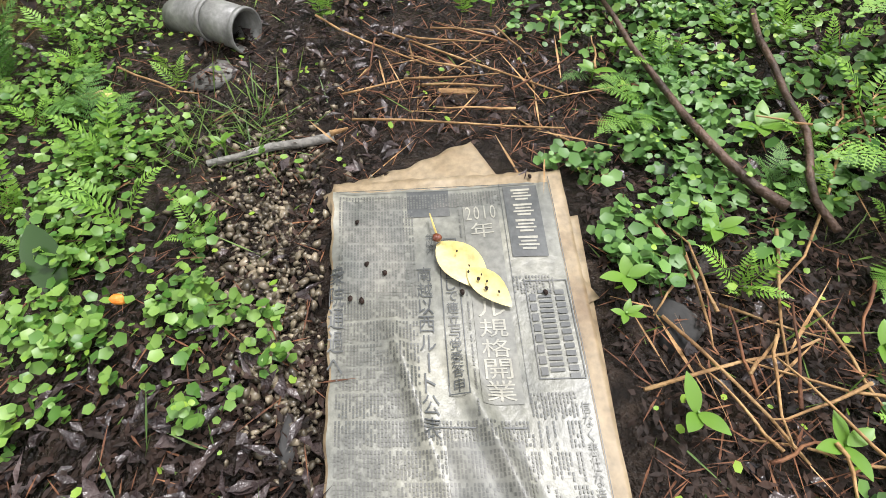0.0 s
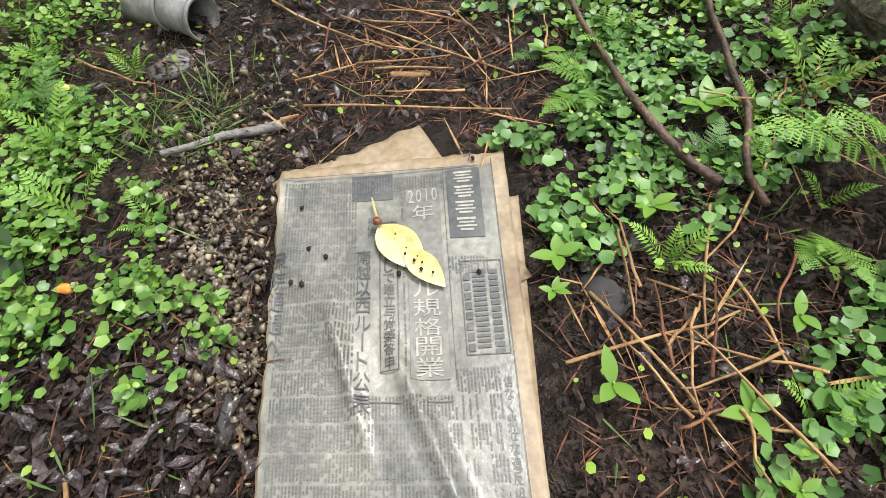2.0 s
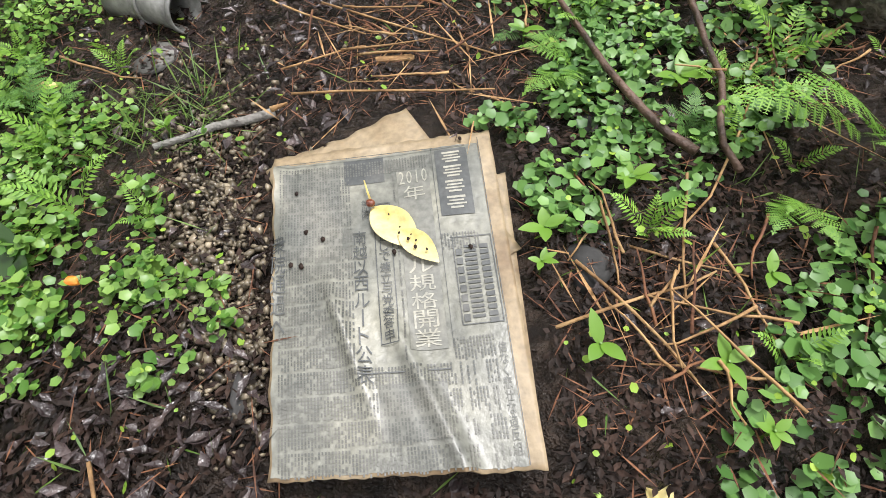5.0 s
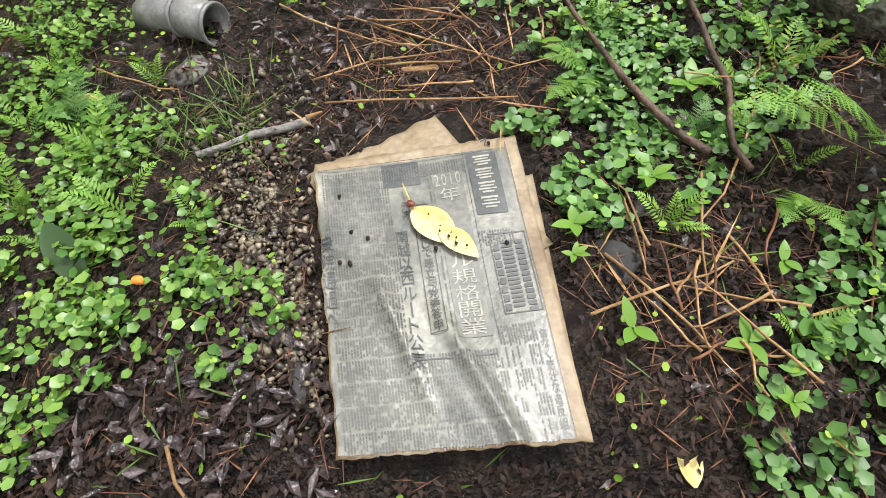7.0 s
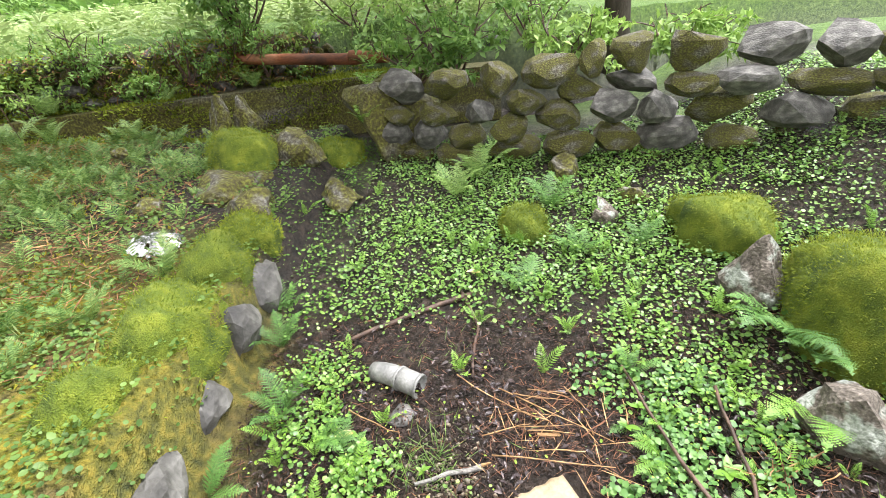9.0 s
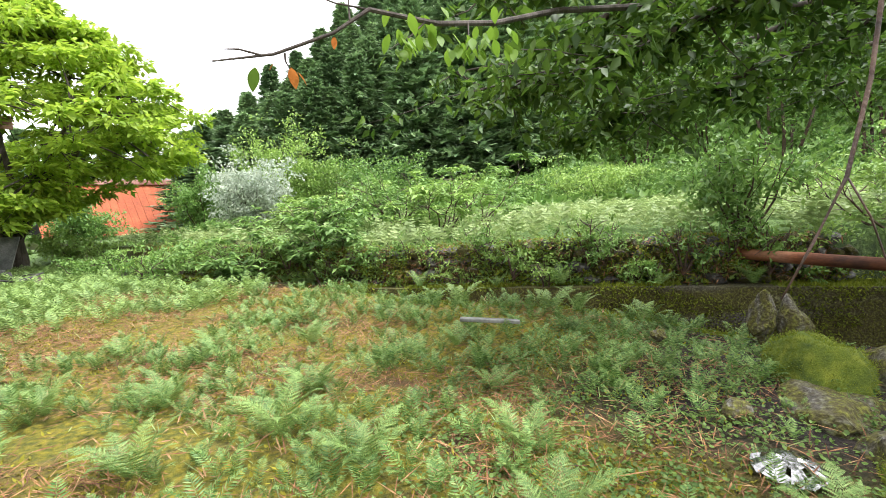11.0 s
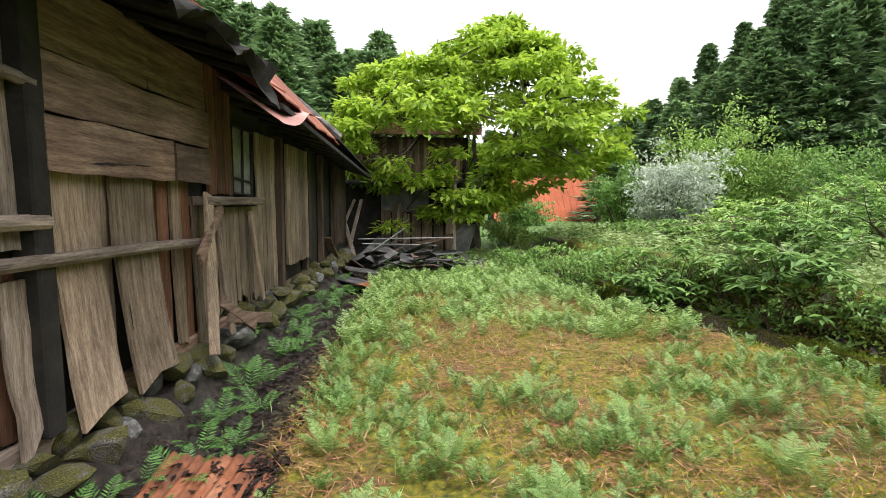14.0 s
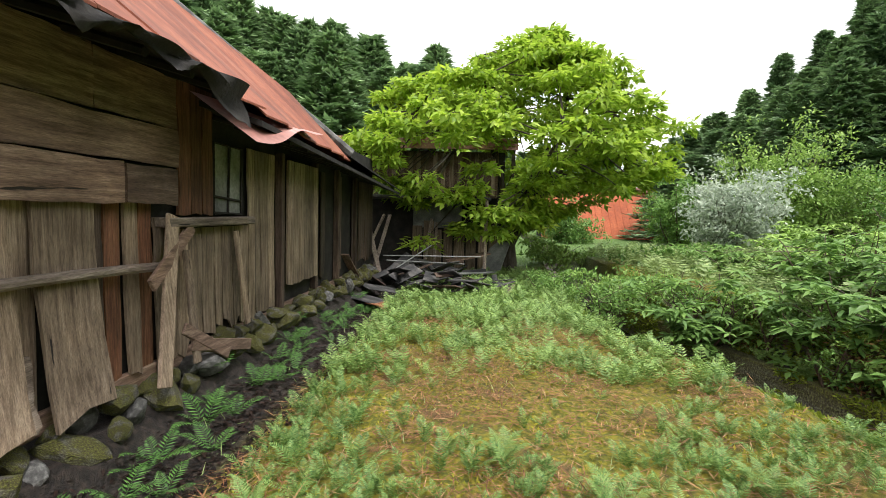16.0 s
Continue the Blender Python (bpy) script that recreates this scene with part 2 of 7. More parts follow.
def thing(name, at, label, category, group="", kind=""):
    ob = new(name)
    ob.empty_display_size = 0.1
    ob.matrix_world = at if isinstance(at, Matrix) else Matrix.Translation(at)
    return tagged(ob, label, category, group, kind)


def box_bm(lo, hi, bevel=0.004):
    bm = bmesh.new()
    bmesh.ops.create_cube(bm, size=1, matrix=Matrix.LocRotScale([(a + b) / 2 for a, b in zip(lo, hi)], None, [b - a for a, b in zip(lo, hi)]))
    if bevel:
        bmesh.ops.bevel(bm, geom=bm.edges[:], offset=bevel, segments=1, affect="EDGES")
    return bm


def tube_mesh(points, radii, sides=7):
    """A tapered round tube along points: verts and quads."""
    pts = np.asarray(points, float)
    radii = np.broadcast_to(np.asarray(radii, float), (len(pts),))
    v, q = [], []
    for i, p in enumerate(pts):
        d = pts[min(i + 1, len(pts) - 1)] - pts[max(i - 1, 0)]
        d = d / (np.linalg.norm(d) + 1e-9)
        a = np.cross(d, (0.31, 0.17, 0.93) if abs(d[2]) < 0.9 else (1, 0, 0))
        a /= np.linalg.norm(a)
        b = np.cross(d, a)
        for k in range(sides):
            w = 2 * math.pi * k / sides
            v.append(p + radii[i] * (math.cos(w) * a + math.sin(w) * b))
    for i in range(len(pts) - 1):
        for k in range(sides):
            k2 = (k + 1) % sides
            q.append((i * sides + k, i * sides + k2, (i + 1) * sides + k2, (i + 1) * sides + k))
    n0 = len(v)
    v += [pts[0], pts[-1]]
    for k in range(sides):
        k2 = (k + 1) % sides
        q.append((n0, k2, k, k))
        q.append((n0 + 1, (len(pts) - 1) * sides + k, (len(pts) - 1) * sides + k2, (len(pts) - 1) * sides + k2))
    q = [tuple(dict.fromkeys(f)) for f in q]
    return v, q


def wiggle(a, b, n, amount, seed):
    r = np.random.default_rng(seed)
    a, b = np.asarray(a, float), np.asarray(b, float)
    s = np.linspace(0, 1, n)[:, None]
    w = r.normal(0, amount, (n, 3))
    w[0] = 0
    w = np.cumsum(w, 0) * 0.6
    return a + (b - a) * s + w


def merged(chunks):
    """Joins (verts, faces) chunks of mixed faces."""
    v, f, o = [], [], 0
    for cv, cf in chunks:
        v.extend(cv)
        f.extend([tuple(i + o for i in q) for q in cf])
        o += len(cv)
    return v, f


def leaves(pos, along, up, length, width, fold=0.25):
    """Folded diamond leaves as arrays: 4 verts and 2 triangles a leaf."""
    pos, along, up = (np.asarray(a, float) for a in (pos, along, up))
    along = along / (np.linalg.norm(along, axis=1, keepdims=True) + 1e-9)
    side = np.cross(along, up)
    side /= np.linalg.norm(side, axis=1, keepdims=True) + 1e-9
    nrm = np.cross(side, along)
    length, width = np.reshape(length, (-1, 1)), np.reshape(width, (-1, 1))
    tip = pos + along * length
    mid = pos + along * length * 0.42 + nrm * width * fold
    v = np.stack([pos, mid + side * width / 2, tip, mid - side * width / 2], 1).reshape(-1, 3)
    k = np.arange(len(pos)) * 4
    f = np.concatenate([np.stack([k, k + 1, k + 2], 1), np.stack([k, k + 2, k + 3], 1)])
    return v, f


def unit(v):
    return v / (np.linalg.norm(v, axis=-1, keepdims=True) + 1e-9)


def joined(chunks):
    """Joins (verts, faces) arrays with faces of one size."""
    vs, fs, o = [], [], 0
    for v, f in chunks:
        vs.append(v)
        fs.append(np.asarray(f) + o)
        o += len(v)
    return np.concatenate(vs), np.concatenate(fs)


def moved(chunk, m):
    v, f = chunk
    a = np.array(m)
    return v @ a[:3, :3].T + a[:3, 3], f


# ---- the lie of the land ----
BANK_Y, BANK_X = [-9, -6, -2.5, -1, 0, 1.5, 4, 6, 8.2, 12, 20, 40], [7, 5.5, 4.5, 4.2, 4.1, 3.3, 2.95, 2.45, 1.85, 1.9, 2.4, 3]
FAR_Y, FAR_X = [-9, -6, -2, -1, 1.4, 3.9, 6, 8.5, 11, 20, 40], [9, 7.6, 6.9, 6.4, 5.1, 4.5, 4.2, 3.8, 3.5, 3.4, 4]


def smooth_step(a, b, x):
    t = np.clip((x - a) / (b - a), 0, 1)
    return t * t * (3 - 2 * t)


def lumps(x, y):
    return 0.035 * np.sin(2.1 * x + 0.7 * y) * np.cos(1.7 * y - 0.4 * x) + 0.02 * np.sin(5.3 * x - 2.2 * y + 1) * np.sin(4.1 * y + 1.3 * x)


def land(x, y):
    """Height of the ground."""
    x, y = np.asarray(x, float), np.asarray(y, float)
    z = lumps(x, y) * 0.8
    z = z - 0.06 * smooth_step(-1.6, -1.85, x) * smooth_step(0, 3, y) + 0.34 * smooth_step(-2.08, -2.55, x)
    z = z + 0.18 * smooth_step(1.6, 2.8, x) * smooth_step(-0.6, 1.5, y)
    # the hollow in which the newspaper lies
    floor = -0.45 + 0.10 * smooth_step(0.5, 2.0, x) + 0.22 * smooth_step(1.5, 3.4, x) - 0.13 * smooth_step(-0.33, -0.47, x) * smooth_step(-1.6, -0.9, x)
    floor = floor + lumps(x * 2, y * 2) * 0.12 + 0.55 * smooth_step(-4.9, -6.6, y) + 0.1 * smooth_step(-4.3, -5.0, y)
    edge = -2.12 - 0.9 * smooth_step(0.0, -1.3, x)
    width = 0.12 + 1.0 * smooth_step(0.2, -0.9, x)
    s = smooth_step(edge, edge - width, y)
    z = z * (1 - s) + floor * s
    # the channel and the terrace behind it
    bank, far = np.interp(y, BANK_Y, BANK_X), np.interp(y, FAR_Y, FAR_X)
    inside = smooth_step(bank - 0.05, bank + 0.25, x)
    z = z * (1 - inside) - 0.62 * inside
    top = 0.78 - 0.25 * smooth_step(1, 5, y) + 0.016 * np.maximum(x - far, 0) - 0.012 * np.clip(y - 8, 0, 40)
    over = smooth_step(far + 0.02, far + 0.16, x)
    z = z * (1 - over) + (top + lumps(x, y)) * over
    # hills round the valley
    r, b = np.hypot(x, y), np.degrees(np.arctan2(x, y))
    east = smooth_step(24, 60, r) * smooth_step(18, 40, b) * smooth_step(175, 150, b)
    z = z + east * 13 + np.clip(r - 60, 0, 200) * 0.10 * smooth_step(18, 40, b) * smooth_step(175, 150, b)
    west = smooth_step(16, 60, -x) * smooth_step(-30, 0, y)
    z = z + west * 9 + np.clip(r - 60, 0, 200) * 0.08 * smooth_step(0, 30, -b) * smooth_step(-175, -150, b)
    z = z + np.clip(r - 70, 0, 200) * 0.03
    return z


def spaced(fine, lo, hi, outer, growth):
    inner = np.arange(lo, hi + fine / 2, fine)
    step, a, b = fine, [], []
    p = lo
    while p > -outer:
        step *= growth
        p -= step
        a.append(p)
    step, p = fine, hi
    while p < outer:
        step *= growth
        p += step
        b.append(p)
    return np.concatenate([a[::-1], inner, b])


def ground_mat():
    m, n, l, b = material("ground_soil_and_moss", 0.9)
    at = n.new("ShaderNodeAttribute")
    at.attribute_name = "cover"
    sep = n.new("ShaderNodeSeparateColor")
    l.new(at.outputs["Color"], sep.inputs[0])
    big, fine, grit = noise_tex(n, l, 1.6, 5), noise_tex(n, l, 22, 4), noise_tex(n, l, 120, 3)
    soil = ramp(n, l, fine, [(0.3, (0.008, 0.006, 0.005)), (0.5, (0.024, 0.017, 0.013)), (0.75, (0.070, 0.050, 0.038))])
    mossy = ramp(n, l, fine, [(0.25, (0.045, 0.06, 0.006)), (0.5, (0.16, 0.155, 0.010)), (0.75, (0.34, 0.27, 0.018))])
    brown = ramp(n, l, grit, [(0.3, (0.06, 0.035, 0.014)), (0.7, (0.20, 0.12, 0.045))])
    yard = mix(n, l, ramp(n, l, big, [(0.54, (0, 0, 0)), (0.70, (1, 1, 1))]), mossy, brown)
    grass = ramp(n, l, fine, [(0.3, (0.04, 0.085, 0.015)), (0.6, (0.10, 0.18, 0.03)), (0.8, (0.17, 0.25, 0.06))])
    col = mix(n, l, sep.outputs["Red"], soil, yard)
    col = mix(n, l, sep.outputs["Green"], col, grass)
    l.new(col, b.inputs["Base Color"])
    wet = n.new("ShaderNodeMapRange")
    wet.inputs["To Min"].default_value, wet.inputs["To Max"].default_value = 0.92, 0.27
    l.new(sep.outputs["Blue"], wet.inputs[0])
    l.new(wet.outputs[0], b.inputs["Roughness"])
    bump(n, l, b, mix(n, l, 0.5, fine, grit), 1.0, 0.05)
    return m


M["ground"] = ground_mat()


def build_ground():
    xs, ys = spaced(0.07, -3.4, 7.6, 420, 1.14), spaced(0.07, -7.6, 12.0, 420, 1.14)
    X, Y = np.meshgrid(xs, ys)
    Z = land(X, Y)
    near = (X > -4) & (X < 8) & (Y > -8) & (Y < 13)
    Z = Z + near * np.random.default_rng(3).normal(0, 0.006, Z.shape)
    v = np.stack([X, Y, Z], -1).reshape(-1, 3)
    nx, ny = len(xs), len(ys)
    i = (np.arange(ny - 1)[:, None] * nx + np.arange(nx - 1)).ravel()
    ob = soup("ground", v, np.stack([i, i + 1, i + nx + 1, i + nx], 1), M["ground"], smooth=True)
    x, y = v[:, 0], v[:, 1]
    bank = np.interp(y, BANK_Y, BANK_X)
    hollow = smooth_step(-1.9, -2.6, y) * smooth_step(5, 4, x)
    path = smooth_step(-1.55, -1.95, x) * smooth_step(0, 2, y) + smooth_step(1.0, 2.2, x) * smooth_step(0.6, -0.8, y)
    far = smooth_step(4, 5.5, x) + smooth_step(14, 18, y) + smooth_step(-8, -10, y) + smooth_step(-6, -9, x) + smooth_step(-1.0, -1.9, x) * smooth_step(-2.3, -2.9, y)
    chan = smooth_step(bank - 0.05, bank + 0.2, x) * (1 - smooth_step(0, 0.2, x - np.interp(y, FAR_Y, FAR_X)))
    red = np.clip(1 - hollow - path, 0, 1) * (1 - chan)
    green = np.clip(far, 0, 1) * (1 - chan)
    blue = np.clip(hollow + 0.6 * path * (x < 0) + chan, 0, 1)
    c = ob.data.color_attributes.new("cover", "FLOAT_COLOR", "POINT")
    c.data.foreach_set("color", np.stack([red, green, blue, np.ones_like(red)], 1).astype(np.float32).ravel())
    tagged(ob, "uneven ground of mud, yellow moss, straw and grass", "ground", kind="structure")


build_ground()


# ---- the old farmhouse along the yard ----
WX = -2.65  # face of its boarded wall


def board_chunk(y0, y1, z0, z1, thick, seed, lean=0.0, curl=0.0, ragged=0.05, x=WX):
    """One upright weathered board with uneven edges, split ends and a slight curl."""
    r = np.random.default_rng(seed)
    n = 7
    t = np.linspace(0, 1, n)
    z = z0 + (z1 - z0) * t
    l = y0 + lean * (1 - t) + r.normal(0, 0.006, n)
    h = y1 + lean * (1 - t) + r.normal(0, 0.006, n)
    m = (l + h) / 2 + r.normal(0, 0.01, n)
    out = x + 0.03 + curl * (1 - t) ** 2 + r.normal(0, 0.003, n)
    bow = r.normal(0.004, 0.006)
    v = []
    for k in range(n):
        dz = r.normal(0, ragged) if k == 0 else 0.0
        dz2 = r.normal(0, ragged) if k == 0 else 0.0
        v += [(out[k], l[k], z[k] + dz), (out[k] + bow, m[k], z[k] + dz2), (out[k], h[k], z[k] - dz)]
        v += [(out[k] - thick, l[k], z[k] + dz), (out[k] - thick + bow, m[k], z[k] + dz2), (out[k] - thick, h[k], z[k] - dz)]
    f = []
    for k in range(n - 1):
        a, b = 6 * k, 6 * k + 6
        f += [(a, a + 1, b + 1, b), (a + 1, a + 2, b + 2, b + 1), (a + 4, a + 3, b + 3, b + 4), (a + 5, a + 4, b + 4, b + 5)]
        f += [(a + 3, a, b, b + 3), (a + 2, a + 5, b + 5, b + 2)]
    f += [(0, 3, 4, 1), (1, 4, 5, 2), (6 * n - 6, 6 * n - 5, 6 * n - 2, 6 * n - 3), (6 * n - 5, 6 * n - 4, 6 * n - 1, 6 * n - 2)]
    return v, f


def build_farmhouse():
    house = thing("farmhouse", (WX, 4.5, 0.4), "derelict farmhouse with weathered boards and rusty red tin roof", "house")

    def put(name, bm, mat, label="", parent=None, smooth=False):
        ob = part(name, bm, mat, parent or house, label, smooth)
        ob.matrix_parent_inverse = house.matrix_world.inverted() if not parent else (house.matrix_world).inverted()
        return ob

    def put_mesh(name, vf, mat, label="", smooth=False):
        ob = link_mesh(name, vf[0], vf[1], mat, house, label, smooth)
        ob.matrix_parent_inverse = house.matrix_world.inverted()
        return ob

    # near-black sheet stands for the deep shade in the gaps between boards
    put("wall", box_bm((WX - 0.14, -2.6, 0.38), (WX - 0.02, 11.6, 3.0), 0), M["dark"], "inner wall behind the boards, coloured near-black for shade")
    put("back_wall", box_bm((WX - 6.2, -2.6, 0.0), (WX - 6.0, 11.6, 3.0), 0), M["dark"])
    put("end_wall", box_bm((WX - 6.0, -2.6, 0.0), (WX - 0.16, -2.45, 3.0), 0), M["board"])
    put("end_wall", box_bm((WX - 6.0, 11.45, 0.0), (WX - 0.16, 11.6, 3.0), 0), M["board"])
    # sill beam along the foot of the boards
    put("sill_beam", box_bm((WX - 0.05, -2.4, 0.33), (WX + 0.045, 2.35, 0.47), 0.01), M["rail"], "grey timber sill beam")
    put("sill_beam", box_bm((WX - 0.05, 2.5, 0.38), (WX + 0.03, 11.5, 0.52), 0.01), M["plank"])
    # upright boards of the near stretch, under the planks
    y, k = -2.3, 0
    while y < 1.9:
        w = 0.17 + 0.16 * rng.random()
        low = 0.46 + 0.03 * rng.random()
        top = 2.75
        lean = rng.normal(0, 0.02)
        curl = 0.02
        put_mesh("board", board_chunk(y + 0.008, y + w - 0.008, 1.33 + 0.1 * rng.random(), top, 0.022, 100 + k, lean, curl, 0.03), M["board_pale"])
        put_mesh("inner_board", board_chunk(y + 0.02, y + w - 0.015, low, 1.36, 0.018, 150 + k, 0, 0, 0.02, WX - 0.03), M["redboard"])
        if y < 1.2 or y > 1.6:
            put_mesh("torn_board", board_chunk(y + 0.004, y + w - 0.004, 0.62 + 0.4 * rng.random() if 0.9 < y < 1.3 else 0.5, 1.28, 0.022, 170 + k, 0.03, 0.03, 0.10, WX + 0.03), M["board_pale"])
        y += w
        k += 1
    bay = ((1.96, 2.07, 0.50, 1.84, 0.02, 0.02, 0.0, "board"), (2.08, 2.47, 0.45, 1.84, 0.02, 0.12, 0.03, "board"), (2.40, 2.52, 0.78, 1.84, 0.0, 0.02, 0.0, "board"), (2.40, 2.66, 0.50, 1.84, 0.0, 0.0, -0.012, "board"), (2.49, 2.60, 0.47, 0.90, 0.0, 0.05, 0.02, "rail"), (2.60, 3.07, 0.44, 1.84, 0.02, 0.12, 0.03, "board"),
           (3.06, 3.20, 0.50, 1.84, 0.0, 0.0, -0.02, "plank_up"), (3.20, 3.36, 0.50, 1.84, 0.0, 0.0, -0.015, "redboard"), (3.37, 3.52, 0.50, 1.82, 0.02, 0.02, 0.0, "board"), (3.54, 3.70, 0.50, 1.82, 0.0, 0.0, -0.015, "redboard"), (3.71, 3.82, 0.48, 1.70, 0.0, 0.04, 0.0, "board"), (3.83, 3.97, 0.48, 1.66, 0.0, 0.02, 0.0, "board"))
    for b0, b1, z0, z1, lean, curl, off, mat in bay:
        put_mesh("board", board_chunk(b0 + 0.006, b1 - 0.006, z0, z1, 0.024, 600 + k, lean, curl, 0.035, WX + off), M[mat])
        k += 1
    y = 3.98
    while y < 5.85:
        w = 0.13 + 0.09 * rng.random()
        top = 1.60 if y < 5.1 else 2.45
        put_mesh("board", board_chunk(y + 0.006, y + w - 0.006, 0.55 + 0.02 * rng.random(), top, 0.02, 200 + k, 0, 0.01), M["board"])
        y += w
        k += 1
    # shutter that hangs proud, and the boards beyond it
    y = 6.2
    while y < 7.35:
        put_mesh("shutter_board", board_chunk(y + 0.004, y + 0.19, 0.78, 2.42, 0.03, 300 + k, 0, 0.0, 0.01, WX + 0.09), M["board"])
        y += 0.195
        k += 1
    y = 7.5
    while y < 11.4:
        w = 0.2 + 0.1 * rng.random()
        if k % 4 == 0 or y > 10.2:
            put_mesh("board", board_chunk(y + 0.006, y + w - 0.006, 0.72, 2.4, 0.022, 400 + k, 0, 0.0), M["plank_up"])
        y += w
        k += 1
    # three wide planks across the top, overlapping downwards
    for z0, z1, x, y1 in ((2.43, 2.86, 0.05, 4.0), (2.11, 2.425, 0.085, 3.95), (1.8, 2.10, 0.125, 3.88)):
        seam = {4.0: 3.1, 3.95: 4.2, 3.88: 3.28}[y1]
        for k, (a, b) in enumerate(((2.03, min(seam, y1) - 0.004), (seam + 0.004, y1))):
            if b - a < 0.1:
                continue
            bv, bf = board_chunk(z0 + 0.008, z1 - 0.006, a, b, 0.03, 880 + k + int(z0 * 20), 0, 0.01, 0.004, WX + x - 0.03)
            put_mesh("plank", ([(px, pz, py) for px, py, pz in bv], bf), M["plank"], "wide dark weathered plank")
    for k, y in enumerate((3.99, 4.16, 4.34)):
        put_mesh("board", board_chunk(y + 0.004, y + 0.17, 1.72, 2.86, 0.03, 870 + k, 0, 0, 0.01, WX + 0.03), M["redboard"])
    put("corner_post", box_bm((WX + 0.0, 1.93, 0.46), (WX + 0.13, 2.05, 2.95), 0.012), M["dark"])
    # rails nailed over the boards
    for (y0, z0), (y1, z1), rad, off in (((-0.6, 1.46), (3.68, 1.31), 0.036, 0.13), ((-0.6, 1.53), (2.02, 1.55), 0.04, 0.12), ((-0.4, 2.42), (2.0, 2.22), 0.032, 0.11)):
        pts = [(WX + off + 0.008 * math.sin(5 * s), y0 + (y1 - y0) * s, z0 + (z1 - z0) * s + 0.01 * math.sin(9 * s)) for s in np.linspace(0, 1, 12)]
        put_mesh("rail", tube_mesh(pts, rad, 9), M["rail"], "grey split pole nailed over the boards")
    # loose slabs and braces leaning at the wall's foot
    for a, b, w in (((0.30, 3.42, 0.42), (0.13, 3.80, 1.72), 0.15), ((0.22, 3.40, 1.20), (0.12, 4.08, 1.62), 0.11), ((0.24, 3.95, 0.45), (0.10, 4.02, 1.42), 0.09), ((0.30, 4.35, 0.42), (0.2, 3.82, 0.78), 0.10), ((0.34, 4.7, 0.42), (0.22, 3.9, 0.62), 0.11), ((0.16, 5.02, 0.55), (0.07, 4.93, 1.55), 0.08)):
        a, b = Vector((WX + a[0], a[1], a[2])), Vector((WX + b[0], b[1], b[2]))
        bm = box_bm((-0.016, -w / 2, 0), (0.016, w / 2, (b - a).length), 0.006)
        up = (b - a).normalized()
        across = up.cross(Vector((1, 0, 0))).normalized()
        turn = Matrix((across.cross(up), across, up)).transposed().to_4x4()
        bmesh.ops.transform(bm, matrix=Matrix.Translation(a) @ turn, verts=bm.verts)
        put("loose_board", bm, M["board" if abs(up.z) > 0.6 else "plank"], "loose board leaning at the foot of the wall")
    # window with a broken lattice over a sill
    put("window_sill", box_bm((WX - 0.02, 3.72, 1.62), (WX + 0.16, 5.2, 1.70), 0.012), M["rail"], "grey weathered window sill")
    window = put("window", box_bm((WX + 0.02, 4.56, 1.72), (WX + 0.028, 5.1, 2.42), 0), M["plaster"], "pale frosted glass pane")
    for a, b in (((4.56, 1.72), (4.56, 2.42)), ((4.82, 1.72), (4.86, 2.42)), ((5.1, 1.72), (5.12, 2.42)), ((4.54, 1.74), (5.1, 1.72)), ((4.54, 1.9), (5.1, 1.86)), ((4.56, 2.42), (5.12, 2.42))):
        link_mesh("glazing_bar", *tube_mesh([(WX + 0.045, *a), (WX + 0.045, *b)], 0.014, 4), M["dark"], window)
    # eaves: rafters, boarding and the tin roof over them
    eave, ridge_x, ridge_z = -2.02, -5.7, 5.75
    near, far = -3.0, 7.35

    def roof_z(x):
        return 2.83 + (ridge_z - 2.83) * (eave - x) / (eave - ridge_x)

    def slab(points, thick, name, mat, label=""):
        bm = bmesh.new()
        up = [bm.verts.new(p) for p in points]
        dn = [bm.verts.new((p[0], p[1], p[2] - thick)) for p in points]
        bm.faces.new(up)
        bm.faces.new(dn[::-1])
        for i in range(len(up)):
            j = (i + 1) % len(up)
            bm.faces.new((up[j], up[i], dn[i], dn[j]))
        return put(name, bm, mat, label)

    # the steep tin roof, each sheet a strip from the eave to the hip
    ys = np.linspace(near, far, 22)
    for a, b in zip(ys, ys[1:]):
        def top_x(yy):
            return ridge_x if yy < 5.0 else eave + (ridge_x - eave) * (far - yy) / (far - 5.0)
        sag = 0.05 * math.sin(a * 2.3)
        drop = -0.16 * smooth_step(3.2, 4.2, a) - 0.12 * smooth_step(4, 7, a)
        p = [(eave + 0.03 * math.sin(3 * a), a, 2.83 + sag * 0.3 + drop), (eave + 0.03 * math.sin(3 * b), b - 0.004, 2.83 + sag * 0.3 + drop),
             (top_x(b), b - 0.004, roof_z(top_x(b))), (top_x(a), a, roof_z(top_x(a)))]
        if abs(p[2][0] - p[1][0]) < 0.05:
            p = [p[0], p[1], p[3]]
        slab(p, 0.02, "roof_sheet", M["tin"])
    slab([(ridge_x, near, ridge_z), (ridge_x, 5.0, ridge_z), (-9.2, 5.0, 2.9), (-9.2, near, 2.9)], 0.02, "roof", M["tin"])
    slab([(ridge_x, 5.0, ridge_z), (eave, far, 2.56), (-9.2, far, 2.9)], 0.03, "roof", M["tin"])
    hip_pts = [(eave + (ridge_x - eave) * s, far + (5.0 - far) * s, 2.6 + (ridge_z - 2.6) * s + 0.05) for s in np.linspace(0, 1, 16)]
    put_mesh("hip_cap", tube_mesh(hip_pts, 0.075, 8), M["darkstone"], "row of grey tiles along the hip")
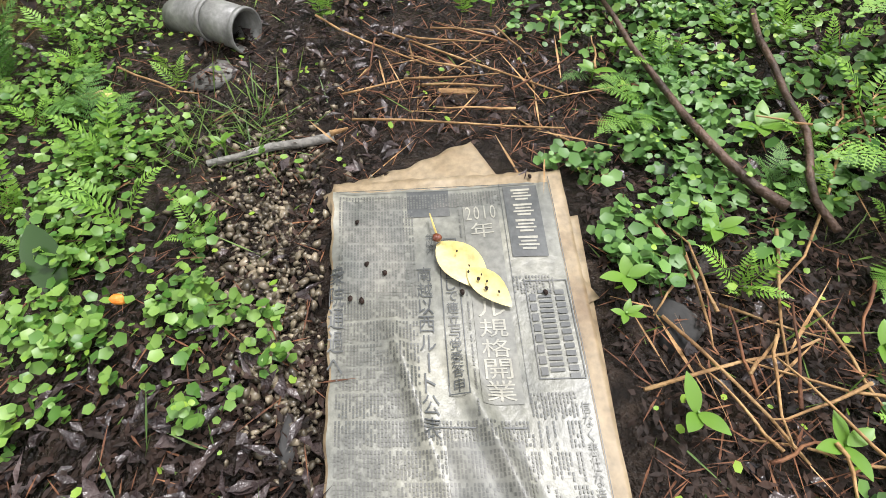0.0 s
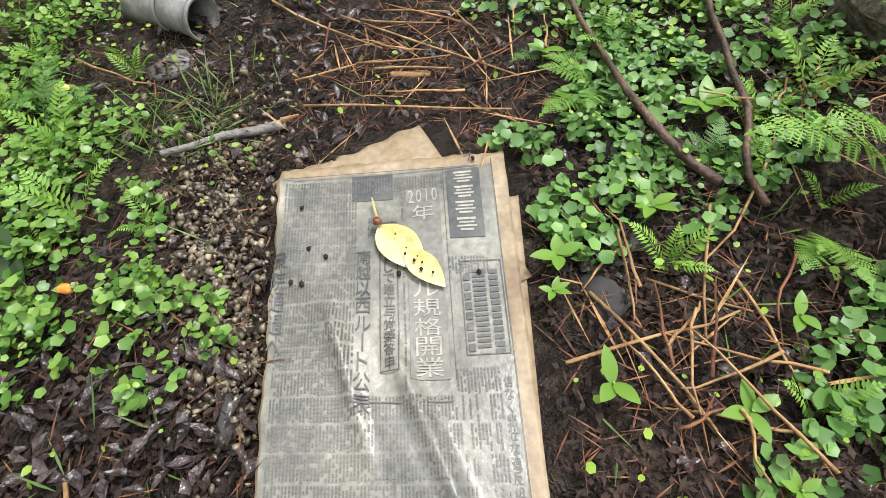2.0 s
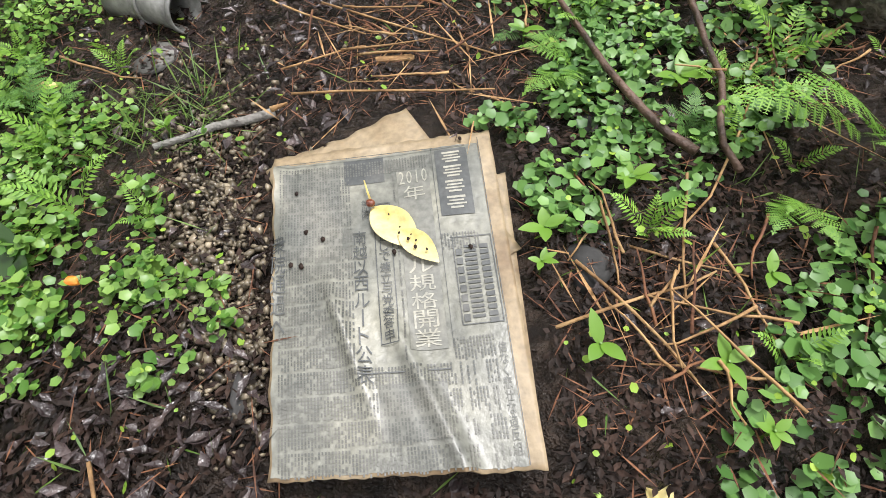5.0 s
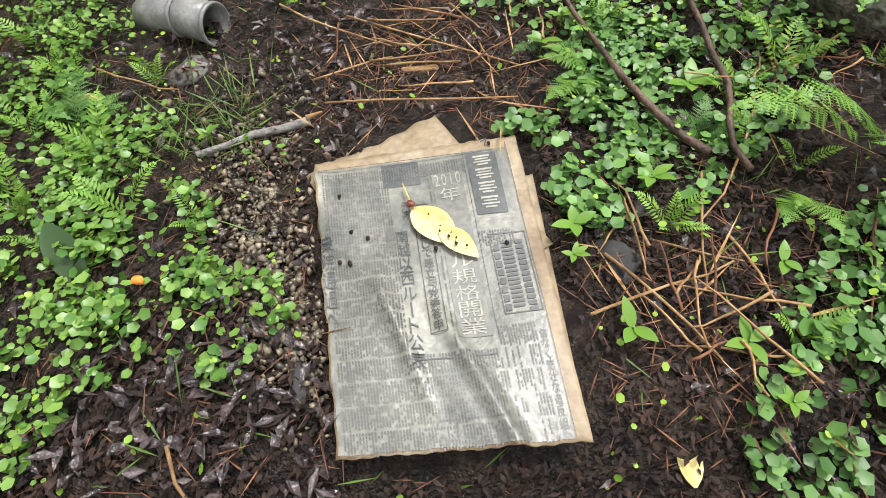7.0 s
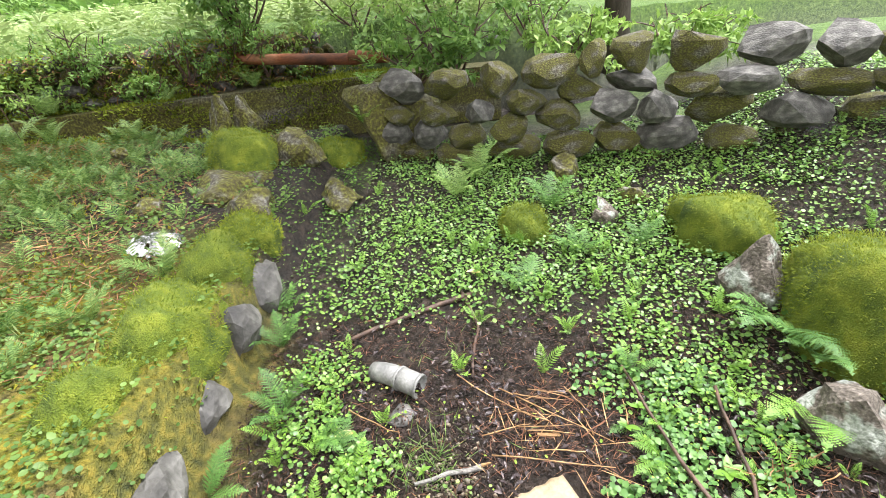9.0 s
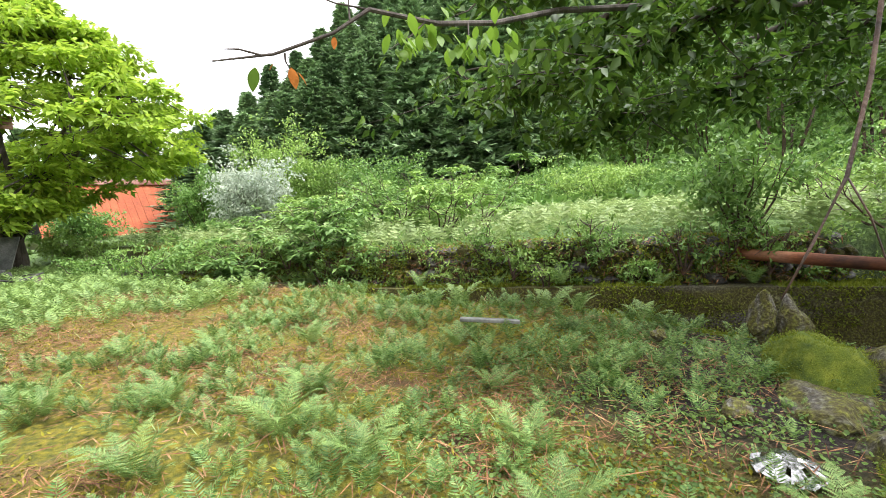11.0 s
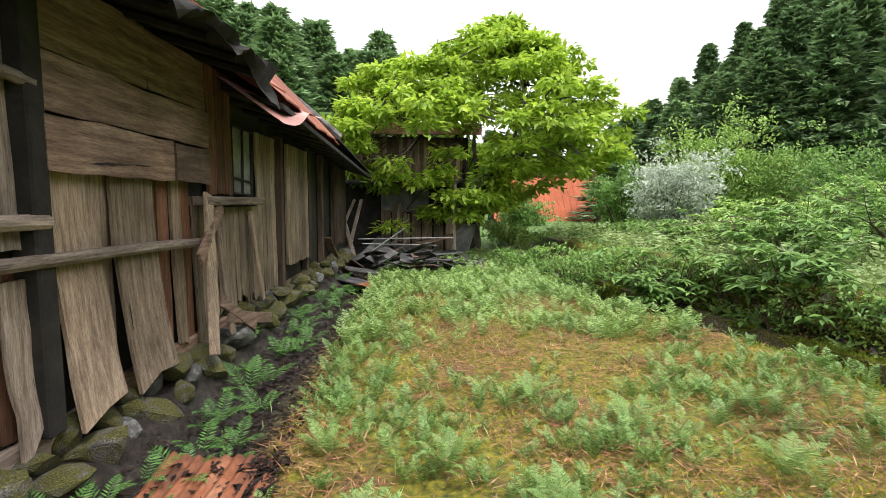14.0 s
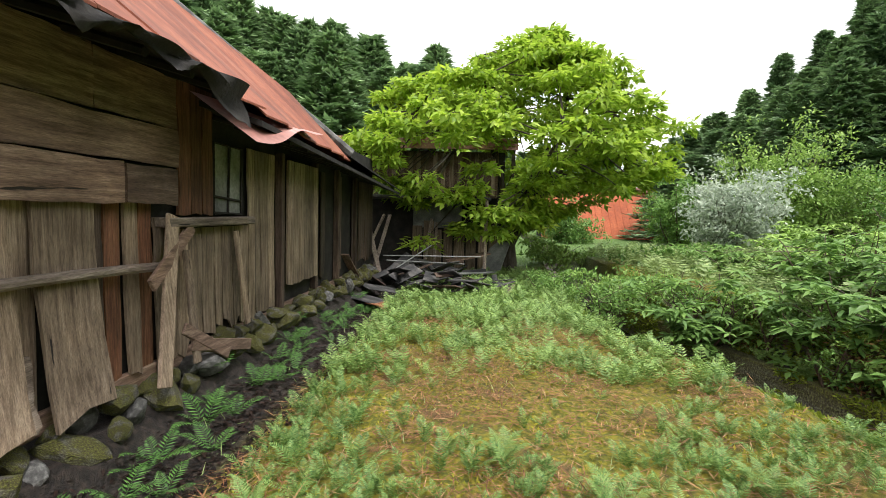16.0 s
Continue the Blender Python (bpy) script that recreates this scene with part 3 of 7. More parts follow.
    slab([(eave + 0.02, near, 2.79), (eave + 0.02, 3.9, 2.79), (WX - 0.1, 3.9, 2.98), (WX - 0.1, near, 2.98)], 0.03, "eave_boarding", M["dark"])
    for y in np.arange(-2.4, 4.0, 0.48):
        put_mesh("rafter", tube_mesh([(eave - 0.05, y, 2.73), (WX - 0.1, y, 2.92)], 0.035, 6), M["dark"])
    # torn black roofing that hangs from the eave
    r = np.random.default_rng(5)
    v, f, n = [], [], 40
    for i in range(n):
        y = 1.8 + (3.95 - 1.8) * i / (n - 1)
        hang = 0.10 + 0.05 * math.sin(y * 9) + 0.32 * smooth_step(3.3, 4.1, y) + r.normal(0, 0.012)
        for k in range(4):
            v.append((eave + 0.05 + 0.05 * math.sin(k * 2 + y * 7), y, 2.80 - hang * k / 3))
    for i in range(n - 1):
        for k in range(3):
            f.append((4 * i + k, 4 * i + k + 1, 4 * i + k + 5, 4 * i + k + 4))
    put_mesh("torn_felt", (v, f), M["dark"], "torn black roofing felt hanging from the eave", True)
    # the curled sheet and the lower eave beyond it
    v, f, n = [], [], 20
    for i in range(n):
        s = i / (n - 1)
        y = 4.05 + 1.75 * s
        for k in range(6):
            q = k / 5
            v.append((-1.93 - 0.6 * (1 - q) + 0.03 * math.sin(6 * s), y, 2.78 - 0.12 * s * 0 - 0.42 * q * (1 - 0.75 * s) - 0.04 * math.sin(8 * s) * q + 0.06 * s))
    for i in range(n - 1):
        for k in range(5):
            f.append((6 * i + k, 6 * i + k + 1, 6 * i + k + 7, 6 * i + k + 6))
    put_mesh("curled_sheet", (v, f), M["tin_pink"], "faded red tin sheet curling down from the roof", True)
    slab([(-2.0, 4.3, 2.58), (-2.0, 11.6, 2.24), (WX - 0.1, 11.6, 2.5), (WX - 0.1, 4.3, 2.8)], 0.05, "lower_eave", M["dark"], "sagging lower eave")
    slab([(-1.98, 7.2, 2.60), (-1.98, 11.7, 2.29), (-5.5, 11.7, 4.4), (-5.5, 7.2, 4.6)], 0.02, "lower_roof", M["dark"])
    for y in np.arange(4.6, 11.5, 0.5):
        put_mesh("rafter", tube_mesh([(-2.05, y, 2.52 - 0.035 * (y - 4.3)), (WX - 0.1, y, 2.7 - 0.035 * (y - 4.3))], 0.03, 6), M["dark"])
    for y in (6.12, 7.42, 8.6, 9.8):
        put("post", box_bm((WX - 0.01, y - 0.05, 0.5), (WX + 0.09, y + 0.05, 2.5), 0.01), M["plank_up"])


def rock_mesh(seed, size=(1, 1, 1), detail=2, blunt=0.0, taper=0.0):
    bm = bmesh.new()
    bmesh.ops.create_icosphere(bm, subdivisions=detail, radius=0.5)
    r = np.random.default_rng(seed)
    cuts = [(unit(r.normal(0, 1, 3)), 0.26 + blunt + (0.17 - 0.6 * blunt) * r.random()) for _ in range(13)]
    o = r.random(3) * 50
    for vtx in bm.verts:
        p = np.array(vtx.co)
        for d, c in cuts:
            s = p @ d
            if s > c:
                p = p - d * (s - c)
        p = p * (1 + 0.10 * noise.noise(Vector(p * 3 + o)) + 0.05 * noise.noise(Vector(p * 9 + o)))
        p[:2] *= 1 - taper * (p[2] + 0.5)
        vtx.co = p * np.array(size)
    return bm


def build_foundation():
    base = thing("stone_footing", (WX + 0.15, 4.5, -0.05), "mossy field-stone footing under the boarded wall", "footing", kind="structure")
    meshes = []
    for k in range(7):
        bm = rock_mesh(40 + k, (1, 1, 1))
        me = bpy.data.meshes.new("stone")
        bm.to_mesh(me)
        bm.free()
        me.materials.append(M["darkstone" if k == 3 else "mossstone"])
        meshes.append(me)
    r = np.random.default_rng(11)
    for row, (x, z) in enumerate(((0.05, 0.36), (0.17, 0.26))):
        y = -2.0 + 0.1 * row
        while y < 11.3:
            s = 0.2 + 0.28 * r.random() ** 1.5
            ob = new("stone", meshes[r.integers(7)])
            ob.parent = base
            ob.matrix_parent_inverse = base.matrix_world.inverted()
            zz = z + 0.02 * r.normal() + (0.1 if y > 4 else 0)
            ob.matrix_basis = Matrix.LocRotScale((WX + x + 0.03 * r.normal(), y + s / 2, zz), Euler((r.normal(0, .2), r.normal(0, .2), r.random() * 6)), (s * 0.8, s * 1.2, 0.16 + 0.16 * r.random()))
            y += s * 0.92


def build_stone_wall(name, line, height, label, seed, stone=0.34, lean=0.12, mats=("stone", "darkstone"), depth=0.3):
    """A dry-stone wall of single stones along a plan line of (x, y, z of the foot)."""
    line = np.array(line, float)
    wall = thing(name, tuple(line[0]), label, "stone wall", kind="structure")
    r = np.random.default_rng(seed)
    meshes = []
    for k in range(6):
        bm = rock_mesh(seed * 10 + k, (1, 1, 1))
        me = bpy.data.meshes.new("stone")
        bm.to_mesh(me)
        bm.free()
        me.materials.append(M[mats[k % len(mats)]])
        meshes.append(me)
    seg = np.linalg.norm(np.diff(line[:, :2], axis=0), axis=1)
    dist = np.concatenate([[0], np.cumsum(seg)])
    z = 0.0
    while z < height - 0.04:
        h = stone * (0.62 + 0.3 * r.random())
        s = r.random() * 0.2
        while s < dist[-1]:
            w = stone * (0.8 + 0.9 * r.random())
            p = np.array([np.interp(s + w / 2, dist, line[:, i]) for i in range(3)])
            q = np.array([np.interp(min(s + w / 2 + 0.1, dist[-1]), dist, line[:, i]) for i in range(3)])
            q0 = np.array([np.interp(s + w / 2 - 0.1, dist, line[:, i]) for i in range(3)])
            d = unit(q - q0)
            nrm = np.array([d[1], -d[0], 0])
            ob = new("stone", meshes[r.integers(len(meshes))])
            ob.parent = wall
            ob.matrix_parent_inverse = wall.matrix_world.inverted()
            c = p + nrm * (lean * z / height + 0.03 * r.normal())
            ob.matrix_basis = Matrix.LocRotScale((c[0], c[1], p[2] + z + h / 2), Euler((r.normal(0, .12), r.normal(0, .12), math.atan2(d[1], d[0]) + r.choice([0, math.pi]) + r.normal(0, .1))), (w * 1.12, depth, h * 1.25))
            s += w * 0.97
        z += h * 0.9
    return wall


build_farmhouse()
build_foundation()
build_stone_wall("terrace_wall", [(6.75, -1.6, 0.16), (6.35, -1, 0.16), (5.05, 1.4, 0.16), (4.45, 3.9, 0.0), (4.15, 6, -0.1), (3.75, 8.5, -0.15), (3.4, 11.5, -0.2)], 0.58, "mossy dry-stone terrace wall beside the channel", 3, 0.22, mats=("mossstone", "mossstone", "darkstone"))
build_stone_wall("hollow_wall", [(3.75, -2.55, -0.3), (3.35, -3.4, -0.25), (3.3, -4.6, -0.05), (2.6, -6.3, 0.0), (1.2, -7.2, 0.1)], 0.75, "grey dry-stone wall closing the hollow", 4, 0.31, 0.1, mats=("darkstone", "mossstone", "mossstone"))


# ---- concrete ledges of the channel ----
def ribbon(name, line, w0, w1, z0, z1, mat, label, category):
    """A long ledge along the line of (x, y), from offset w0 to w1 and from z0 to z1."""
    bm = bmesh.new()
    rows = []
    for (x, y, z) in line:
        rows.append([bm.verts.new((x + w, y, z + h)) for w, h in ((w0, z0), (w0, z1), (w1, z1), (w1, z0))])
    for a, b in zip(rows, rows[1:]):
        for k in range(4):
            j = (k + 1) % 4
            bm.faces.new((a[k], a[j], b[j], b[k]))
    bm.faces.new(rows[0])
    bm.faces.new(rows[-1][::-1])
    bmesh.ops.recalc_face_normals(bm, faces=bm.faces[:])
    ob = part(name, bm, mat, None)
    return tagged(ob, label, category, kind="structure")


yy = np.linspace(-4, 14, 40)
ribbon("channel_ledge", [(float(np.interp(y, FAR_Y, FAR_X)), float(y), float(np.interp(y, [-4, 1.4, 4, 8], [0.17, 0.17, 0.02, -0.08]))) for y in yy], -0.42, 0.05, -0.9, 0.0, M["mossstone"], "mossy concrete ledge along the channel", "ledge")
ribbon("channel_curb", [(float(np.interp(y, BANK_Y, BANK_X)), float(y), float(land(np.interp(y, BANK_Y, BANK_X) - 0.3, y))) for y in yy[5:]], -0.02, 0.12, -0.8, -0.05, M["mossstone"], "worn mossy concrete curb of the channel", "curb")


# ---- orange-roofed house down the valley ----
def build_far_house():
    h = thing("valley_house", (8, 34, -0.6), "far farmhouse with a bright orange tin roof", "house")

    def put(name, bm, mat, label=""):
        ob = part(name, bm, mat, h, label)
        ob.matrix_parent_inverse = Matrix.Translation((0.9, 0, 0)) @ h.matrix_world.inverted()
        return ob
    # the roof's shade is put into the wall's near-black colour
    put("wall", box_bm((3.6, 35, -0.8), (11.4, 41, 1.2), 0.02), M["dark"], "timber wall coloured dark for the roof shade")
    bm = bmesh.new()
    vs = [bm.verts.new(p) for p in ((3.2, 34, 0.25), (11.9, 34, 0.25), (12.0, 37, 3.6), (3.2, 37, 3.6), (3.2, 34, 0.15), (11.9, 34, 0.15), (12.0, 37, 3.4), (3.2, 37, 3.4))]
    for q in ((0, 1, 2, 3), (7, 6, 5, 4), (0, 4, 5, 1), (1, 5, 6, 2), (2, 6, 7, 3), (3, 7, 4, 0)):
        bm.faces.new([vs[i] for i in q])
    put("roof", bm, M["tin_orange"], "bright orange tin roof slope")
    for i in range(19):
        x = 3.4 + i * 0.46
        put("roof_seam", box_bm((x, 33.9, 0.0), (x + 0.03, 37.0, 0.022), 0), M["tin_orange"]).matrix_basis = Matrix.Translation((0, 34, 0.26)) @ Matrix.Rotation(math.atan2(3.35, 3.0), 4, "X") @ Matrix.Diagonal((1, 1.42, 1, 1)) @ Matrix.Translation((0, -34, 0))
    put("roof_top", box_bm((3.0, 36.8, 3.62), (12.1, 37.6, 3.95), 0.02), M["tin_pink"])
    put("ridge", box_bm((3.0, 36.9, 3.96), (12.1, 37.5, 4.15), 0.02), M["white"], "pale ridge boards")
    for x in (5.2, 7.0, 8.9, 10.6):
        put("window", box_bm((x, 34.95, -0.35), (x + 0.7, 34.99, 0.1), 0), M["plaster"])
    put("post", box_bm((11.3, 34.3, -0.8), (11.45, 34.45, 0.2), 0.01), M["rail"])


# ---- shed with the fallen lean-to at the end of the yard ----
def build_shed():
    h = thing("shed", (-2, 14, -0.2), "half-collapsed wooden shed with faded red tin roofs", "shed")

    def put(name, bm, mat, label=""):
        ob = part(name, bm, mat, h, label)
        ob.matrix_parent_inverse = h.matrix_world.inverted()
        return ob
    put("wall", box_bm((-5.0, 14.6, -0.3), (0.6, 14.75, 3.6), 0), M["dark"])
    put("upper_wall", box_bm((-3.4, 14.2, 2.25), (0.4, 14.5, 3.55), 0.01), M["plank"])
    for i in range(16):
        put("slat", box_bm((-3.4 + 0.24 * i, 14.15, 2.3), (-3.28 + 0.24 * i, 14.2, 3.5), 0.004), M["board"])
    put("upper_roof", box_bm((-6.0, 13.6, 3.78), (0.9, 15.4, 3.86), 0.01), M["tin_pink"], "faded red tin roof")
    put("upper_roof", box_bm((-6.0, 13.58, 3.55), (0.9, 13.64, 3.78), 0.01), M["tin_pink"])
    put("lean_to_roof", box_bm((-3.7, 12.6, 2.14), (0.2, 14.4, 2.22), 0.01), M["debris"], "dark slate lean-to roof")
    put("plaster_panel", box_bm((-2.0, 14.0, 1.35), (-0.6, 14.1, 2.1), 0.01), M["plaster"], "pale plaster panel")
    for x, w, z1 in ((-2.0, 0.28, 1.4), (-1.68, 0.3, 1.55), (-1.35, 0.2, 1.3), (-1.1, 0.26, 1.38), (-0.8, 0.3, 1.35), (-0.45, 0.28, 1.4), (-0.1, 0.25, 1.2), (0.2, 0.3, 1.3)):
        put("board", box_bm((x, 13.95, -0.1), (x + w, 14.0, z1), 0.006), M["board"])
    for a, b in (((-3.1, 12.7, -0.1), (-3.25, 12.75, 2.15)), ((-3.3, 12.2, -0.1), (-2.6, 12.8, 1.7)), ((0.1, 12.7, -0.1), (0.1, 12.7, 2.15)), ((-1.6, 13.2, -0.1), (-1.45, 13.9, 1.6)), ((-1.3, 13.2, -0.1), (-1.3, 13.9, 1.5))):
        v, f = tube_mesh([a, b], 0.045, 6)
        ob = link_mesh("post", v, f, M["rail"], h)
        ob.matrix_parent_inverse = h.matrix_world.inverted()


build_far_house()
build_shed()


def build_debris():
    r = np.random.default_rng(21)
    for i in range(46):
        w, l = 0.12 + 0.3 * r.random(), 0.4 + 0.9 * r.random()
        x, y = -2.6 + 3.2 * r.random(), 10.2 + 2.6 * r.random()
        t = Matrix.LocRotScale((x, y, 0.1 + 0.5 * r.random() * max(0, 1 - abs(x + 1.3) / 2)), Euler((r.normal(0, .35), r.normal(0, .3), r.random() * 6)), None)
        bm = box_bm((-l / 2, -w / 2, -0.012), (l / 2, w / 2, 0.012), 0.003)
        ob = part("debris_board", bm, M[("debris", "debris", "debris", "plank_up", "debris")[i % 5]], None)
        ob.matrix_world = t
        tagged(ob, "broken dark board in a collapsed heap", "debris", "heap of wreckage")
    for i, (x, y, a) in enumerate(((-2.2, 9.1, 0.1), (-2.0, 9.9, -0.2), (-1.2, 10.2, 0.5))):
        ob = part("roofing_sheet", box_bm((-0.5, -0.3, 0), (0.5, 0.3, 0.012), 0.003), M["debris"], None)
        ob.matrix_world = pose(x, y, 0.12 + 0.06 * i, 6 * i, 12, 40 * i)
        tagged(ob, "black roofing sheet lying by the wall", "sheet", "heap of wreckage")


build_debris()
for i, (a, b, w, mat, lab) in enumerate((((0.15, 13.3, -0.1), (0.55, 13.9, 1.0), 0.6, "plaster", "pale torn sheet leaning by the tree"), ((-0.9, 12.9, 0.5), (0.2, 13.1, 0.75), 0.7, "plank", "sagging brown roof board over the wreckage"), ((-2.7, 11.6, 0.0), (-2.35, 12.3, 1.7), 0.1, "rail", "grey pole leaning on the shed"), ((-2.55, 10.4, 0.05), (-2.6, 9.1, 0.95), 0.16, "plank", "brown plank leaning on the house wall"), ((-2.4, 11.6, 0.1), (-2.9, 11.9, 1.8), 0.14, "rail", "broken post leaning on the shed"), ((-0.6, 12.4, 0.25), (0.3, 12.6, 0.3), 0.3, "plaster", "grey bent sheet on the wreckage"))):
    a, b = Vector(a), Vector(b)
    bm = box_bm((-0.015, -w / 2, 0), (0.015, w / 2, (b - a).length), 0.005)
    bmesh.ops.transform(bm, matrix=Matrix.Translation(a) @ (b - a).to_track_quat("Z", "X").to_matrix().to_4x4(), verts=bm.verts)
    tagged(part("wreck_board", bm, M[mat], None), lab, "board", "heap of wreckage")
for i, (a, b) in enumerate((((-2.3, 11.3, 0.75), (0.0, 11.5, 0.78)), ((-2.2, 11.2, 0.65), (-0.4, 11.9, 0.55)), ((-2.0, 11.1, 0.45), (-1.2, 11.6, 1.0)))):
    tagged(link_mesh("metal_rod", *tube_mesh([a, b], 0.014, 6), M["plaster"]), "pale metal rod lying on the wreckage", "rod", "heap of wreckage")


# ---- sheets of rusty corrugated iron ----
def corrugated(name, m, w, l, label, waves=9, crumple=0.015, mat="rust", seed=0):
    r = np.random.default_rng(seed)
    nx, ny = waves * 8 + 1, 24
    X, Y = np.meshgrid(np.linspace(-w / 2, w / 2, nx), np.linspace(-l / 2, l / 2, ny))
    Z = 0.011 * np.cos(2 * math.pi * waves * (X / w)) + crumple * np.sin(3 * X + 2.2 * Y + seed) + crumple * np.sin(5 * Y - 4 * X)
    Y = Y + 0.015 * np.sin(13 * X) * (np.abs(Y) > l / 2 - 0.02)
    v = np.stack([X, Y, Z], -1).reshape(-1, 3)
    i = (np.arange(ny - 1)[:, None] * nx + np.arange(nx - 1)).ravel()
    ob = soup(name, v, np.stack([i, i + 1, i + nx + 1, i + nx], 1), M[mat], smooth=True)
    s = ob.modifiers.new("thickness", "SOLIDIFY")
    s.thickness = 0.003
    ob.matrix_world = m
    return tagged(ob, label, "roofing sheet")


corrugated("corrugated_sheet", pose(-1.86, 1.45, 0.05, 1.5, 1, 2), 0.7, 2.05, "rusty corrugated iron sheet lying on the path")
corrugated("corrugated_sheet", pose(-1.55, 8.6, 0.05, 2, 3, 38), 0.6, 1.4, "orange rusty corrugated sheet at the path's end", 8, 0.02, "rust", 3)


# ---- trees ----
def build_persimmon():
    at = np.array([0.85, 15.2, -0.15])
    tree = thing("persimmon_tree", tuple(at), "broad persimmon tree with bright yellow-green leaves", "tree")
    r = np.random.default_rng(17)
    link_mesh("trunk", *tube_mesh([(0, 0, -0.1), (0.05, 0, 0.5), (0.0, 0, 1.0), (0.12, 0, 1.35)], [0.27, 0.21, 0.19, 0.17], 10), M["bark"], tree, "", True)
    # pads of foliage over an uneven crown: its reach to either side at each height
    mid_crown, size = np.array([0.05, 0.0, 4.1]), np.array([4.3, 3.6, 3.4])
    n_pads = 330
    high = 1.95 + 5.4 * r.random(n_pads) ** 1.0
    turn = r.random(n_pads) * 2 * math.pi
    west = np.interp(high, [1.0, 1.6, 2.4, 3.4, 4.6, 5.6, 6.6, 7.4], [1.0, 2.0, 4.0, 4.6, 4.1, 2.9, 1.6, 0.3])
    east = np.interp(high, [1.0, 1.6, 2.4, 3.4, 4.6, 5.6, 6.6, 7.3], [0.6, 1.2, 2.7, 4.3, 4.1, 2.8, 1.8, 0.6])
    reach = np.where(np.cos(turn) < 0, west, east) * np.abs(np.cos(turn)) + 0.85 * np.minimum(west, east) * np.abs(np.sin(turn))
    reach = np.maximum(reach - 0.5, 0.3)
    lobe = np.array([1.0 + 0.30 * noise.noise(Vector((2.2 * math.cos(a), 2.2 * math.sin(a), 0.8 * z + 3))) for a, z in zip(turn, high)])
    deep = np.where(r.random(n_pads) < 0.68, 0.82 + 0.16 * r.random(n_pads), 0.35 + 0.45 * r.random(n_pads)) * np.clip(lobe, 0.8, 1.05)
    pads = np.stack([np.cos(turn) * reach * deep + 0.8 * smooth_step(4.6, 7.0, high), np.sin(turn) * reach * deep, high], 1)
    pads = np.concatenate([pads[(pads[:, 2] > 2.9) | (np.hypot(pads[:, 0], pads[:, 1]) > 1.3)], np.stack([-0.9 + 1.0 * r.normal(0, 1, 16), -2.2 + 0.5 * r.normal(0, 1, 16), 1.9 + 0.35 * r.normal(0, 1, 16)], 1)])
    limbs = []
    for i in range(9):
        w = 2 * math.pi * (i + 0.4 * r.random()) / 9
        up = (0.75, 0.15, 0.5, -0.05, 0.9, 0.2, 0.55, 0.0, 0.35)[i]
        reach = math.sqrt(1 - up * up) * (0.78 - 0.22 * max(up, 0))
        end = mid_crown + size * (math.cos(w) * reach, math.sin(w) * reach, up * 0.8)
        elbow = end * 0.45 + np.array([0, 0, 0.5 + 0.3 * r.random()])
        pts = np.concatenate([wiggle((0.05, 0, 1.0), elbow, 6, 0.06, 70 + i)[:-1], wiggle(elbow, end, 8, 0.10, 90 + i)])
        link_mesh("limb", *tube_mesh(pts, np.linspace(0.115, 0.03, len(pts)), 8), M["bark"], tree, "", True)
        limbs.append(pts[3:])
    nodes = np.concatenate(limbs)
    for k, p in enumerate(pads):
        j = int(np.argmin(np.linalg.norm(nodes - p, axis=1)))
        link_mesh("branch", *tube_mesh(wiggle(nodes[j], p, 5, 0.05, 1000 + k), np.linspace(0.032, 0.009, 5), 5), M["bark"], tree, "", True)
    n = 42000
    own = r.integers(0, len(pads), n)
    wide = r.random(n) ** 0.6 * (0.32 + 0.26 * r.random(len(pads)))[own]
    ang = r.random(n) * 2 * math.pi
    out = np.stack([np.cos(ang), np.sin(ang), np.zeros(n)], 1)
    c = pads[own] + out * wide[:, None]
    c[:, 2] += r.normal(0, 0.08, n) - 0.35 * wide ** 2
    d = unit(out + r.normal(0, 0.55, (n, 3)) + (0, 0, -0.35))
    u = unit(r.normal(0, 0.35, (n, 3)) + (0, 0, 1.0))
    soup("crown", *leaves(c, d, u, 0.16 + 0.14 * r.random(n), 0.085 + 0.06 * r.random(n), 0.2), M["persimmon"], tree)


build_persimmon()


def cedar_mesh(seed, h=14.0):
    """Drooping boughs with upturned tips round a pointed cone."""
    r = np.random.default_rng(seed)
    boughs, per = 150, 64
    t = np.linspace(0, 1, boughs) ** 0.9
    w = np.arange(boughs) * 2.4 + r.normal(0, 0.3, boughs)
    reach = h * 0.165 * (1 - t) ** 0.85 * (0.62 + 0.6 * r.random(boughs)) + 0.14
    i = np.repeat(np.arange(boughs), per)
    n = len(i)
    s = r.random(n) ** 0.7
    puff = (0.10 + 0.20 * reach[i] / reach.max()) * (1.15 - 0.6 * s)
    rr = reach[i] * s
    z = h * (0.10 + 0.88 * t[i]) - reach[i] * (0.55 * s - 0.35 * s * s)
    p = np.stack([rr * np.cos(w[i]), rr * np.sin(w[i]), z], 1) + r.normal(0, 1, (n, 3)) * puff[:, None] * (1, 1, 0.7)
    d = unit(np.stack([np.cos(w[i]), np.sin(w[i]), np.full(n, 0.1)], 1) + r.normal(0, 0.5, (n, 3)))
    u = unit(np.stack([np.cos(w[i]) * 0.5, np.sin(w[i]) * 0.5, np.ones(n)], 1) + r.normal(0, 0.4, (n, 3)))
    side = unit(np.cross(d, u))
    ln, wd = (0.30 + 0.24 * r.random(n))[:, None], (0.16 + 0.12 * r.random(n))[:, None]
    v = np.stack([p - side * wd / 2, p + side * wd / 2, p + d * ln], 1).reshape(-1, 3)
    return v, np.arange(3 * n).reshape(-1, 3)


